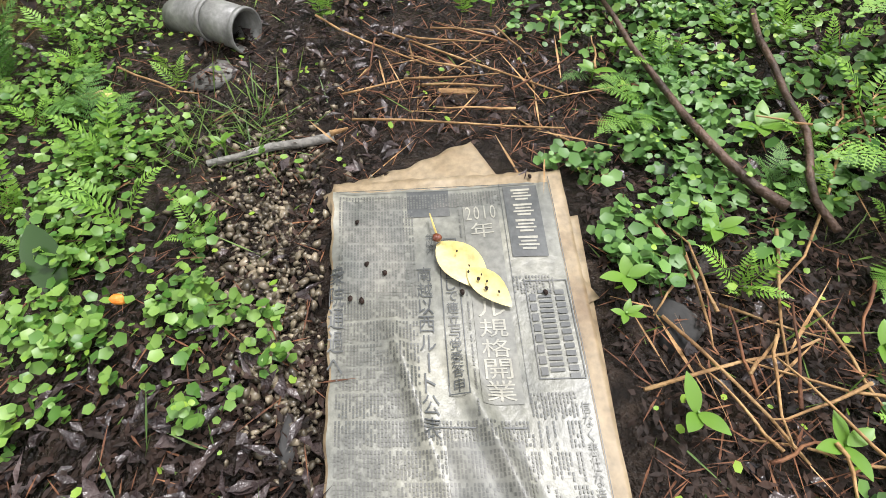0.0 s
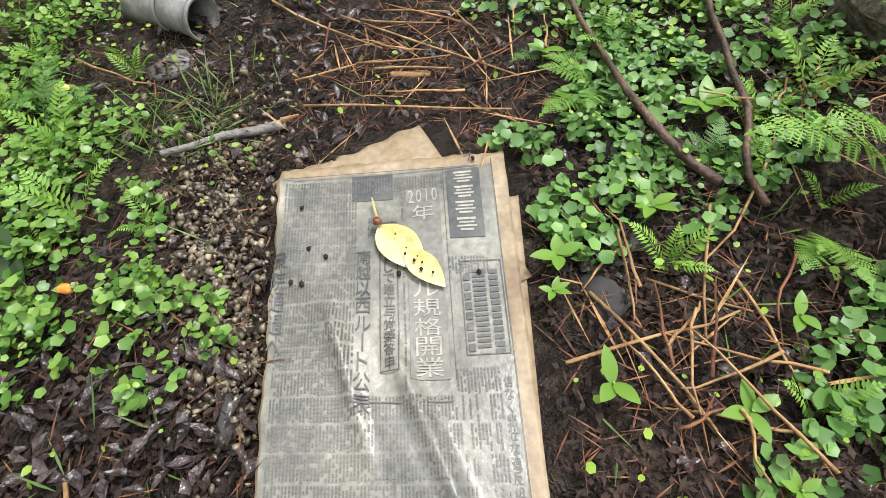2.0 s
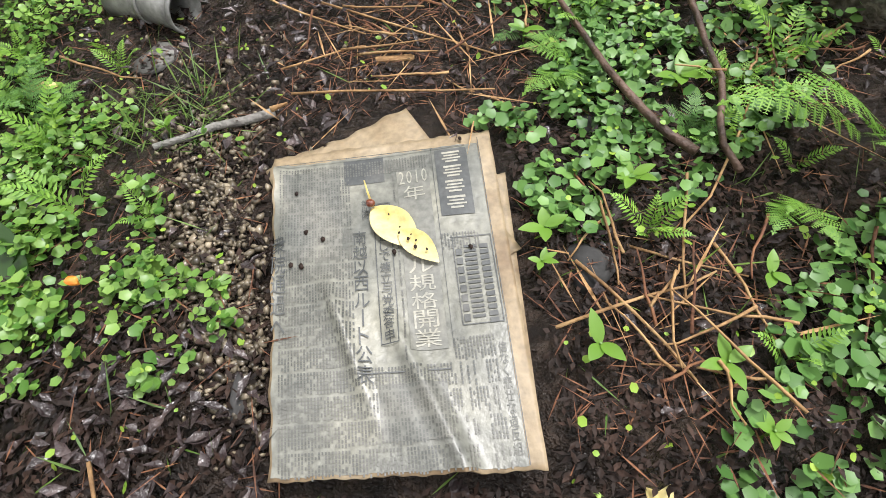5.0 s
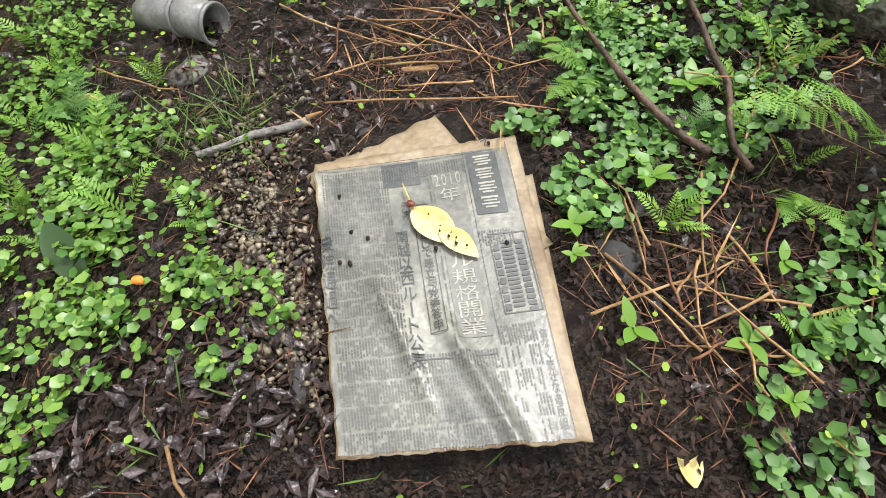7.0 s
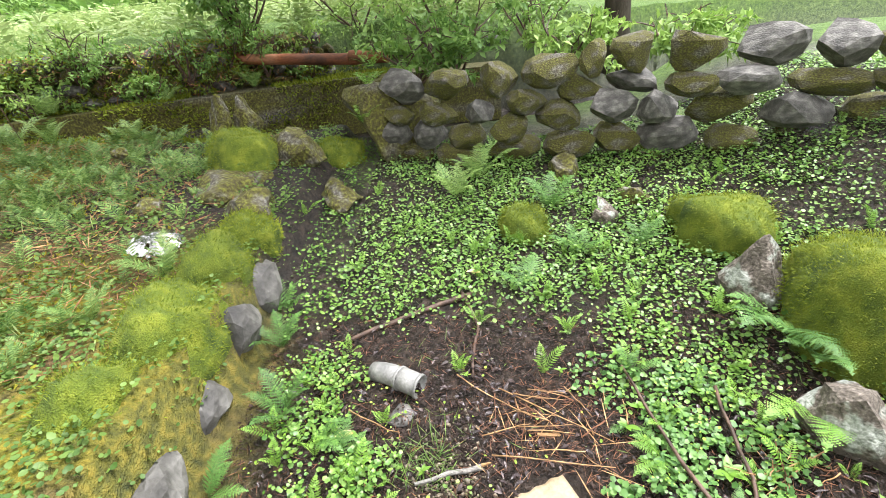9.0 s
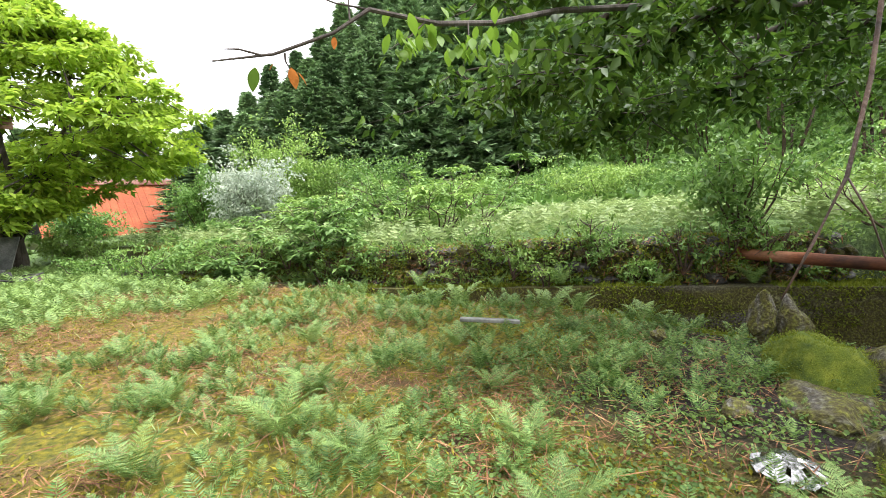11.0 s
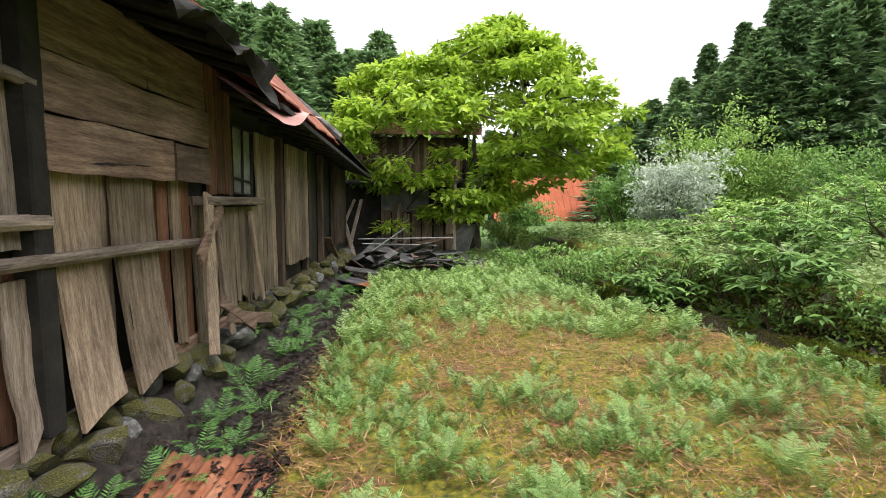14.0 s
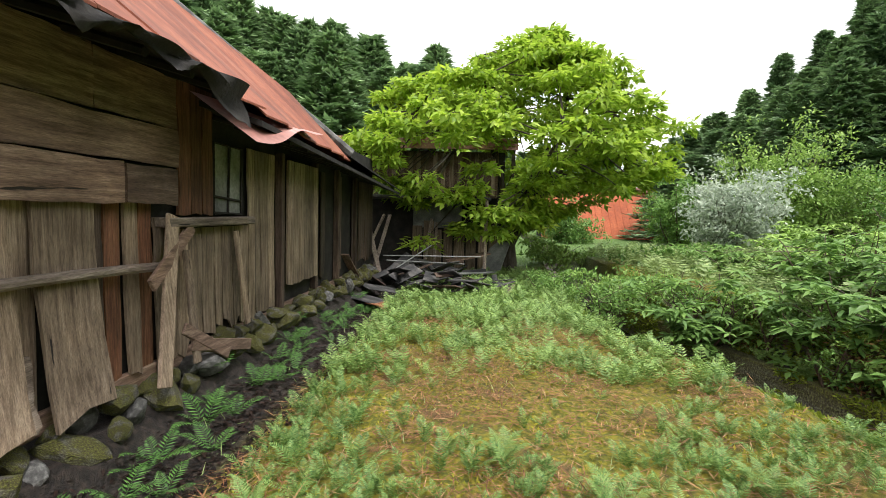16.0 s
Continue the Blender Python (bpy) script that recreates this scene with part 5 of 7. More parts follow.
def build_newspaper():
    news = thing("newspaper", (PX - 0.3, PY - 0.23, PZ - 0.02), "wet yellowed newspaper lying on muddy ground", "newspaper")
    back = news.matrix_world.inverted()

    def keep(ob):
        ob.matrix_parent_inverse = back
        return ob

    def sheet(name, s0, s1, t0, t1, lift, mat, label="", n=48, ragged=0.0):
        v = []
        for i in range(n + 1):
            for j in range(n + 1):
                s, t = s0 + (s1 - s0) * i / n, t0 + (t1 - t0) * j / n
                if ragged:
                    t += ragged * (math.sin(31 * s) * math.sin(57 * s + 1)) * (1 if j == 0 else -0.6 if j == n else 0)
                    s += ragged * math.sin(43 * t + 2) * math.sin(17 * t) * (1.6 if i == 0 else 0.3 if i == n else 0)
                v.append(on_page(s, t, lift))
        f = [(a, a + 1, a + n + 2, a + n + 1) for i in range(n) for a in range(i * (n + 1), i * (n + 1) + n)]
        return keep(link_mesh(name, v, f, mat, news, label, True))

    page = sheet("page", 0.0, 1.0, 0.0, 1.0, 0.006, M["paper_edge"], "yellowed paper with ragged edges", 60, 0.005)
    m = page.modifiers.new("thickness", "SOLIDIFY")
    m.thickness = 0.004
    sheet("print_area", 0.010, 0.935, 0.05, 0.992, 0.0075, M["paper"], "grey damp printed area", 60, 0.004)
    # inner pages that slip out behind, one turned
    for turn, du, dv, z, name in ((math.radians(25), 0.29, -0.125, -0.004, "inner_page"), (math.radians(-3), 0.485, 0.10, -0.009, "inner_page")):
        v, n = [], 30
        c, s = math.cos(turn), math.sin(turn)
        for i in range(n + 1):
            for j in range(n + 1):
                u, w = 0.345 * i / n, 0.46 * j / n
                w += 0.004 * math.sin(90 * u) * (j == 0)
                uu, ww = du - u * c + w * s, dv + u * s + w * c
                v.append((PX - ww, PY - uu, PZ + z + 0.004 * math.sin(30 * uu)))
        f = [(a, a + 1, a + n + 2, a + n + 1) for i in range(n) for a in range(i * (n + 1), i * (n + 1) + n)]
        ob = keep(link_mesh(name, v, f, M["paper_edge"], news, "", True))
        ob.modifiers.new("thickness", "SOLIDIFY").thickness = 0.003
    # printing: panels, frames, small type as bars, headlines as letters
    sheet("headline_panel", 0.555, 0.70, 0.13, 0.72, 0.0092, M["ink_soft"], "grey headline panel", 30)
    sheet("title_panel", 0.735, 0.88, 0.065, 0.325, 0.0092, M["ink"], "dark ornamental title panel", 20)
    sheet("photo", 0.05, 0.30, 0.09, 0.42, 0.0083, M["ink_soft"], "grey faded picture block", 20)
    sheet("photo", 0.32, 0.50, 0.06, 0.16, 0.0086, M["ink"], "dark stained block", 16)
    sheet("diagram", 0.42, 0.68, 0.80, 0.93, 0.0088, M["ink_soft"], "small grey map", 16)

    def bars(name, rects, lift, mat):
        v, f = [], []
        for s0, s1, t0, t1 in rects:
            k = len(v)
            n = max(1, int((t1 - t0) / 0.05))
            for j in range(n + 1):
                t = t0 + (t1 - t0) * j / n
                v += [on_page(s0, t, lift), on_page(s1, t, lift)]
            f += [(k + 2 * j, k + 2 * j + 1, k + 2 * j + 3, k + 2 * j + 2) for j in range(n)]
        return keep(link_mesh(name, v, f, mat, news))

    r = np.random.default_rng(77)
    small = []
    for t in np.arange(0.075, 0.97, 0.062):
        for s in np.arange(0.035, 0.875, 0.0125):
            if 0.545 < s < 0.715 and 0.11 < t < 0.70 or s > 0.715 and t < 0.34 or 0.34 < s < 0.53 and 0.12 < t < 0.74 or 0.715 < s and 0.40 < t < 0.68:
                continue
            if s > 0.70 and t > 0.7 and r.random() < 0.4:
                continue
            q = t
            while q < t + 0.052:
                h = 0.0055 + 0.003 * r.random()
                if r.random() < 0.86:
                    small.append((s, s + 0.0065, q, q + h))
                q += h + 0.0022
    bars("small_type", small, 0.0096, M["ink_mid"])
    frames = []
    for s0, s1, t0, t1 in ((0.44, 0.515, 0.245, 0.70), (0.765, 0.93, 0.40, 0.665), (0.02, 0.875, 0.055, 0.058), (0.40, 0.70, 0.77, 0.773)):
        w = 0.004
        frames += [(s0, s0 + w, t0, t1), (s1 - w, s1, t0, t1), (s0, s1, t0, t0 + w * 0.7), (s0, s1, t1 - w * 0.7, t1)]
    frames += [(0.937, 0.940, 0.03, 0.99), (0.72, 0.722, 0.05, 0.72)]
    tagged(bars("column_rule", frames, 0.0098, M["ink"]), kind="stuff")
    ad = [(0.775, 0.80, t, t + 0.02) for t in np.arange(0.44, 0.64, 0.028)] + [(0.875, 0.91, t, t + 0.013) for t in np.arange(0.43, 0.67, 0.0185)] + [(0.81, 0.86, t, t + 0.008) for t in np.arange(0.43, 0.65, 0.014)]
    tagged(bars("notice_type", ad, 0.0098, M["ink"]), kind="stuff")
    for q in (0.078, 0.138, 0.198, 0.258):
        strokes = [(0.768, 0.848, q, q + 0.008), (0.776, 0.84, q + 0.014, q + 0.020), (0.766, 0.85, q + 0.026, q + 0.032), (0.780, 0.836, q + 0.038, q + 0.045)]
        bars("title_block", strokes, 0.0101, M["ink_white"])

    def column(name, text, s, t0, t1, width, mat, lift=0.0104):
        """Upright headline: one letter under the other."""
        chunks = []
        step = (t1 - t0) / len(text)
        for i, ch in enumerate(text):
            cu = bpy.data.curves.new("letter", "FONT")
            cu.body, cu.resolution_u, cu.align_x, cu.align_y = ch, 2, "CENTER", "CENTER"
            o = bpy.data.objects.new("letter", cu)
            me = bpy.data.meshes.new_from_object(o)
            co = np.array([q.co[:] for q in me.vertices])
            if len(co):
                lo, hi = co.min(0), co.max(0)
                big = max(hi[0] - lo[0], hi[1] - lo[1], 0.45)
                cx, cy = (lo + hi)[:2] / 2
                if ch == "ー":
                    co[:, [0, 1]] = np.stack([-(co[:, 1] - cy) + cx, co[:, 0] - cx + cy], 1)
                pts = [on_page(s + (p[0] - cx) / big * width, t0 + (i + 0.5) * step - (p[1] - cy) / big * step * 0.94, lift) for p in co]
                chunks.append((pts, [tuple(q.vertices) for q in me.polygons]))
            bpy.data.objects.remove(o)
            bpy.data.curves.remove(cu)
            bpy.data.meshes.remove(me)
        v, f = merged(chunks)
        keep(link_mesh(name, v, f, mat, news))

    column("headline", "年", 0.627, 0.195, 0.255, 0.095, M["ink_white"])
    column("headline", "フル規格開業", 0.625, 0.40, 0.715, 0.105, M["ink_white"])
    column("headline", "南越以西ルート公表", 0.375, 0.34, 0.80, 0.06, M["ink"])
    column("headline", "線見直しで連立与党委答申", 0.478, 0.285, 0.695, 0.045, M["ink"])
    column("headline", "年以内", 0.405, 0.225, 0.30, 0.03, M["ink"])
    column("headline", "信なく悲壮な造反組", 0.905, 0.715, 0.97, 0.032, M["ink_mid"])
    column("headline", "衆院通過へ", 0.03, 0.33, 0.66, 0.06, M["ink"])
    chunks = []
    for i, ch in enumerate("2010"):
        cu = bpy.data.curves.new("digit", "FONT")
        cu.body, cu.resolution_u, cu.align_x, cu.align_y = ch, 2, "CENTER", "CENTER"
        o = bpy.data.objects.new("digit", cu)
        me = bpy.data.meshes.new_from_object(o)
        chunks.append(([on_page(0.577 + 0.034 * i + q.co[0] * 0.055, 0.163 - q.co[1] * 0.075, 0.0104) for q in me.vertices], [tuple(q.vertices) for q in me.polygons]))
        bpy.data.objects.remove(o)
        bpy.data.curves.remove(cu)
    v, f = merged(chunks)
    keep(link_mesh("headline_number", v, f, M["ink_white"], news, "white number 2010 in the headline"))


build_newspaper()


# ---- leaves, berries and litter ----
def blade(name, at, yaw, length, width, mat, label, category, tilt=0.0, curl=0.15, parent=None, group="", n=7):
    """One broad leaf with a midrib fold and a curl."""
    v, f = [], []
    for i in range(n + 1):
        s = i / n
        w = width / 2 * math.sin(math.pi * min(1, s * 0.97 + 0.02)) ** 0.8 * (1.1 - 0.35 * s)
        z = curl * length * (s - s * s)
        v += [(s * length, w, z + 0.18 * w), (s * length, 0, z), (s * length, -w, z + 0.18 * w)]
    for i in range(n):
        a = 3 * i
        f += [(a, a + 1, a + 4, a + 3), (a + 1, a + 2, a + 5, a + 4)]
    ob = link_mesh(name, v, f, mat, parent, "", True)
    ob.matrix_basis = Matrix.LocRotScale(at, Euler((0, -tilt, math.radians(yaw))), None)
    if not parent:
        tagged(ob, label, category, group)
    return ob


M["yellow"] = mottled("yellow_leaf", (0.45, 0.33, 0.08), (0.60, 0.50, 0.20), (0.68, 0.60, 0.32), 14, 70, 0.5, relief=0.1, spread=0.05)
M["seed"] = mottled("brown_seed", (0.08, 0.02, 0.01), (0.14, 0.04, 0.02), (0.2, 0.07, 0.03), 20, 80, 0.35)
M["orange"] = mottled("orange_berry_skin", (0.6, 0.16, 0.02), (0.7, 0.22, 0.03), (0.75, 0.3, 0.06), 20, 80, 0.35)
M["broad"] = leafy("seedling_green", (0.10, 0.24, 0.025), (0.22, 0.40, 0.06), 0.4)
M["broad_dark"] = leafy("dark_glossy_leaf", (0.02, 0.06, 0.015), (0.045, 0.10, 0.02), 0.3)
M["pvc"] = mottled("grey_plastic_pipe", (0.13, 0.135, 0.13), (0.23, 0.23, 0.22), (0.34, 0.34, 0.32), 9, 70, 0.4, relief=0.15, spread=0.0)

yl = thing("yellow_leaf", (0.118, -3.634, PZ + 0.020), "fallen yellow leaf with dark specks on the newspaper", "leaf")
blade("blade", (0, 0, 0), -142, 0.135, 0.078, M["yellow"], "", "", -0.02, 0.1, yl, n=12)
blade("torn_tip", (-0.062, -0.050, 0.003), -140, 0.105, 0.054, M["yellow"], "", "", 0, 0.08, yl, n=8)
v, f = tube_mesh([(0, 0, 0.004), (0.03, 0.008, 0.012), (0.066, 0.016, 0.008)], [0.0026, 0.002, 0.0015], 5)
link_mesh("stalk", v, f, M["yellow"], yl)
for k, (sx, sy, sw) in enumerate(((-0.030, -0.032, 0.007), (-0.062, -0.052, 0.006), (-0.075, -0.050, 0.009), (-0.090, -0.066, 0.011), (-0.096, -0.080, 0.008), (-0.110, -0.078, 0.012), (-0.118, -0.098, 0.008), (-0.082, -0.072, 0.006))):
    sb = rock_mesh(820 + k, (sw, sw * 0.7, 0.003), detail=1)
    bmesh.ops.translate(sb, verts=sb.verts, vec=(sx, sy, 0.0125))
    part("speck", sb, M["deadleaf"], yl, "dark speck")


def pebble(name, at, size, mat, label, category, seed=0, detail=2):
    ob = part(name, rock_mesh(seed, size, detail=detail), mat, None, smooth=True)
    ob.location = at
    return tagged(ob, label, category)


pebble("seed", (0.122, -3.630, PZ + 0.032), (0.022, 0.022, 0.018), M["seed"], "small brown seed at the leaf's stalk", "seed", 3)
pebble("berry", (-0.01, -3.12, -0.36), (0.025, 0.025, 0.024), M["orange"], "small orange berry among the ground cover", "berry", 4)
for i, (s, t) in enumerate(((0.11, 0.18), (0.15, 0.33), (0.085, 0.44), (0.13, 0.45), (0.52, 0.43), (0.84, 0.44), (0.22, 0.36), (0.86, 0.03))):
    x, y, z = on_page(s, t, 0.013)
    pebble("crumb", (x, y, z), (0.016, 0.011, 0.008), M["deadleaf"], "dark crumb of bark on the newspaper", "crumb", 30 + i, 1)


def round_leaves(pos, nrm, rad, seed, lobes=3, k=10):
    """Flat rounded, lobed leaves: a fan of ten triangles each."""
    r = np.random.default_rng(seed)
    n = len(pos)
    nrm = unit(nrm)
    a = unit(np.cross(nrm, r.normal(0, 1, (n, 3))))
    b = np.cross(nrm, a)
    w = np.linspace(0, 2 * math.pi, k, endpoint=False)
    rr = rad[:, None] * (0.90 + 0.10 * np.cos(w * lobes)[None, :]) * (0.9 + 0.2 * r.random((n, 1)))
    ring = pos[:, None] + rr[..., None] * (np.cos(w)[None, :, None] * a[:, None] + np.sin(w)[None, :, None] * b[:, None]) + nrm[:, None] * (rr * 0.18)[..., None]
    v = np.concatenate([pos[:, None], ring], 1).reshape(-1, 3)
    base = np.arange(n)[:, None] * (k + 1)
    i = np.arange(k)
    f = np.stack([np.broadcast_to(base, (n, k)), base + 1 + i, base + 1 + (i + 1) % k], -1).reshape(-1, 3)
    return v, f


def cover(name, n, box, where, rad, height, mat, label, seed, lobes=3):
    """Ground cover over the part of a box where where(x, y) says so."""
    r = np.random.default_rng(seed)
    x, y = box[0] + (box[1] - box[0]) * r.random(n), box[2] + (box[3] - box[2]) * r.random(n)
    keep = r.random(n) < where(x, y)
    x, y = x[keep], y[keep]
    z = land(x, y) + height * r.random(len(x)) + 0.006
    nrm = r.normal(0, 0.38, (len(x), 3)) + (0, 0, 1.0)
    v, f = round_leaves(np.stack([x, y, z], 1), nrm, rad * (0.55 + 0.75 * r.random(len(x))), seed, lobes, {3: 9, 4: 6, 5: 15}[lobes])
    return tagged(soup(name, v, f, mat), label, "ground cover", kind="stuff")


def spot(x, y, cx, cy, r, soft=0.5):
    return smooth_step(r, r * soft, np.hypot(x - cx, y - cy))


def blotch(x, y, scale, seed):
    return np.array([noise.noise(Vector((a * scale, b * scale, seed))) for a, b in zip(x, y)]) * 0.5 + 0.5


def off_paper(x, y):
    t = np.clip((PX - x + 0.01) / 0.67, 0, 1)
    west, east = PY - 0.055 * t + 0.012, PY - 0.475 + 0.012 * t - 0.03
    return ~((x < PX + 0.015) & (x > PX - 0.672) & (y < west) & (y > east)) & ~((x > PX - 0.02) & (x < PX + 0.13) & (y < -3.52) & (y > -3.80))


def clumps(x, y, spots):
    return np.maximum.reduce([k * spot(x, y, cx, cy, rad, 0.6) for cx, cy, rad, k in spots])


def west_cover(x, y):
    s = clumps(x, y, ((-0.08, -3.30, 0.11, 1), (-0.03, -3.16, 0.14, 1), (0.08, -2.99, 0.17, 1), (-0.07, -3.02, 0.14, 1), (-0.15, -3.27, 0.07, 0.9), (0.32, -3.29, 0.08, 0.25), (0.30, -2.80, 0.28, 0.9), (0.66, -2.66, 0.24, 0.4), (0.93, -2.62, 0.28, 0.35), (0.20, -3.12, 0.12, 0.5), (-0.2, -2.85, 0.2, 0.5), (0.45, -2.95, 0.14, 0.4)))
    return s * (0.12 + 0.8 * (blotch(x, y, 9, 1.5) > 0.44)) * off_paper(x, y)


def east_cover(x, y):
    s = clumps(x, y, ((0.30, -3.93, 0.10, 1), (0.17, -3.97, 0.12, 1), (0.07, -4.02, 0.08, 0.9), (0.22, -4.16, 0.14, 1), (0.40, -4.15, 0.15, 1), (0.13, -4.22, 0.10, 0.8), (0.55, -4.26, 0.20, 0.9), (0.78, -4.32, 0.26, 0.9), (-0.24, -4.38, 0.14, 1), (-0.40, -4.25, 0.13, 1), (-0.32, -4.46, 0.18, 1), (-0.12, -4.52, 0.13, 0.8), (0.25, -4.42, 0.14, 0.6), (0.5, -4.55, 0.2, 0.6), (0.9, -4.0, 0.2, 0.3)))
    return s * (0.12 + 0.8 * (blotch(x, y, 9, 4.5) > 0.42)) * off_paper(x, y)


M["saxifrage"] = leafy("saxifrage_green", (0.06, 0.17, 0.025), (0.29, 0.46, 0.10), 0.4, 0.25)
M["saxifrage_blue"] = leafy("bluish_saxifrage_green", (0.04, 0.12, 0.025), (0.19, 0.36, 0.09), 0.45, 0.2)
M["goldmat"] = leafy("yellow_green_leaflets", (0.16, 0.32, 0.03), (0.38, 0.54, 0.08), 0.45, 0.3)
cover("saxifrage", 34000, (-0.6, 1.3, -3.45, -2.2), west_cover, 0.0098, 0.06, M["saxifrage"], "bright green lobed leaves creeping over wet mud", 1, 5)
cover("saxifrage", 15000, (-0.6, 1.2, -4.8, -3.8), east_cover, 0.0125, 0.05, M["saxifrage_blue"], "broad lobed green leaves creeping beside the newspaper", 2, 5)
cover("golden_leaflets", 3600, (-0.6, 1.2, -4.8, -3.8), lambda x, y: 0.75 * east_cover(x, y) * (blotch(x, y, 14, 8.5) > 0.52), 0.006, 0.075, M["goldmat"], "tiny yellow-green leaflets over the broader leaves", 6)
cover("golden_leaflets", 4200, (-0.6, 1.3, -3.45, -2.2), lambda x, y: 0.6 * west_cover(x, y), 0.006, 0.07, M["goldmat"], "tiny yellow-green leaflets over the broader leaves", 7)
cover("small_clover", 105000, (-0.6, 4.0, -8.0, -2.2), lambda x, y: (0.35 + 0.65 * (blotch(x, y, 3.2, 2.5) > 0.42)) * np.maximum.reduce([smooth_step(1.15, 1.75, x), smooth_step(-4.75, -5.3, y), 0.8 * smooth_step(0.55, 0.8, x) * smooth_step(-3.95, -4.2, y)]) * smooth_step(-2.15, -2.35, y) * (1 - 0.6 * smooth_step(-3.0, -2.6, y) * smooth_step(1.4, 2.0, x)), 0.0115, 0.06, M["saxifrage"], "light green small-leaved plants covering the hollow", 3, 4)
cover("small_clover", 40000, (-0.6, 4.2, -2.2, 0.6), lambda x, y: smooth_step(-0.2, 0.9, x + 0.5 * (-y - 0.6)) * (0.3 + 0.6 * (blotch(x, y, 3, 7.5) > 0.45)) * (x < np.interp(y, BANK_Y, BANK_X) - 0.05), 0.0115, 0.06, M["clover"], "green creeping plants between the stones and ferns", 4, 4)
cover("small_clover", 5200, (-1.2, 1.2, -5.4, -2.3), lambda x, y: 0.3 * off_paper(x, y) * (blotch(x, y, 6, 15.5) > 0.5), 0.0075, 0.04, M["goldmat"], "sparse green seedlings on dark mud", 5, 4)


def litter(name, n, box, where, length, width, mat, label, seed, flat=0.12, lift=0.012, fold=0.1):
    r = np.random.default_rng(seed)
    x, y = box[0] + (box[1] - box[0]) * r.random(n), box[2] + (box[3] - box[2]) * r.random(n)
    keep = r.random(n) < where(x, y)
    x, y = x[keep], y[keep]
    w = r.random(len(x)) * 2 * math.pi
    d = np.stack([np.cos(w), np.sin(w), r.normal(0, flat, len(x))], 1)
    u = r.normal(0, 0.25, (len(x), 3)) + (0, 0, 1)
    pos = np.stack([x, y, land(x, y) + lift * (0.3 + r.random(len(x)))], 1)
    v, f = leaves(pos, d, u, length * (0.5 + r.random(len(x))), width * (0.6 + 0.8 * r.random(len(x))), fold)
    return tagged(soup(name, v, f, mat), label, "litter", kind="stuff")


def everywhere(x, y):
    return np.ones_like(x)


M["yardmoss"] = leafy("yellow_moss_tufts", (0.14, 0.15, 0.01), (0.40, 0.36, 0.03), 0.9, 0.2)
HOLLOW = (-1.3, 1.4, -5.2, -2.3)
M["wetleaf"] = mottled("glossy_wet_leaf", (0.020, 0.014, 0.014), (0.045, 0.033, 0.033), (0.11, 0.08, 0.075), 14, 70, 0.22, relief=0.8, spread=0.35)
litter("rotting_leaves", 11000, HOLLOW, lambda x, y: off_paper(x, y) * np.maximum.reduce([0.10 + 0 * x, spot(x, y, -0.32, -3.2, 0.33, 0.7), 0.5 * spot(x, y, 0.85, -3.35, 0.35), 0.4 * spot(x, y, 0.45, -3.6, 0.25), 0.5 * spot(x, y, 0.05, -4.08, 0.14), 0.3 * spot(x, y, 0.2, -4.7, 0.3)]), 0.038, 0.017, M["wetleaf"], "black glossy rotting leaves in the wet mud", 10, 0.45, 0.022, 0.45)
litter("wet_leaf_litter", 64000, HOLLOW, lambda x, y: off_paper(x, y) * (0.35 + 0.65 * np.maximum(spot(x, y, -0.3, -3.15, 0.4), spot(x, y, -0.35, -4.15, 0.7, 0.8))), 0.019, 0.008, M["deadleaf"], "dark wet leaf fragments on mud", 11, 0.3, 0.02)
litter("rust_needles", 15000, HOLLOW, lambda x, y: off_paper(x, y) * (0.3 + 0.7 * np.maximum.reduce([spot(x, y, 0.65, -3.75, 0.4), spot(x, y, -0.2, -4.15, 0.25), spot(x, y, 0.42, -4.6, 0.2), 0.3 * spot(x, y, -0.3, -4.25, 0.45)])), 0.06, 0.0028, M["needle"], "rust-coloured needles and dead fern stalks", 12, 0.25, 0.02)
litter("pale_straw", 800, HOLLOW, lambda x, y: off_paper(x, y) * np.maximum.reduce([spot(x, y, 0.6, -3.7, 0.4), spot(x, y, -0.15, -4.12, 0.22), spot(x, y, 0.4, -4.55, 0.22)]), 0.17, 0.0045, M["straw"], "pale dry straw on the mud", 13, 0.3, 0.03)
litter("grass_blades", 700, (0.3, 0.7, -3.35, -2.95), lambda x, y: spot(x, y, 0.48, -3.15, 0.17), 0.09, 0.0035, M["clover"], "thin green grass blades", 14, 0.9, 0.02)
litter("pale_yard_straw", 9000, (-1.7, 4.0, -1.8, 9), lambda x, y: (x < np.interp(y, BANK_Y, BANK_X) - 0.1) * (0.25 + 0.75 * (blotch(x, y, 2.3, 9.5) > 0.47)) * (0.4 + 0.6 * smooth_step(-1.2, 0, y)), 0.13, 0.008, M["straw"], "pale dry fern stalks lying over the moss", 20, 0.35, 0.06)
litter("moss_tufts", 26000, (-1.7, 3.6, -1.6, 7), lambda x, y: (x < np.interp(y, BANK_Y, BANK_X) - 0.1) * (0.1 + 0.9 * (blotch(x, y, 1.7, 31.5) > 0.50)), 0.034, 0.016, M["yardmoss"], "yellow moss tufts on the yard", 21, 1.4, 0.008)
litter("yard_straw", 34000, (-1.7, 4.0, -1.8, 11), lambda x, y: (x < np.interp(y, BANK_Y, BANK_X) - 0.1) * (0.2 + 0.8 * (blotch(x, y, 1.1, 9.5) > 0.48)) * (0.3 + 0.7 * smooth_step(-1.2, 0, y)), 0.16, 0.007, M["bracken_litter"], "rust and straw-coloured dead fern stalks on the yard", 15, 0.15, 0.05)
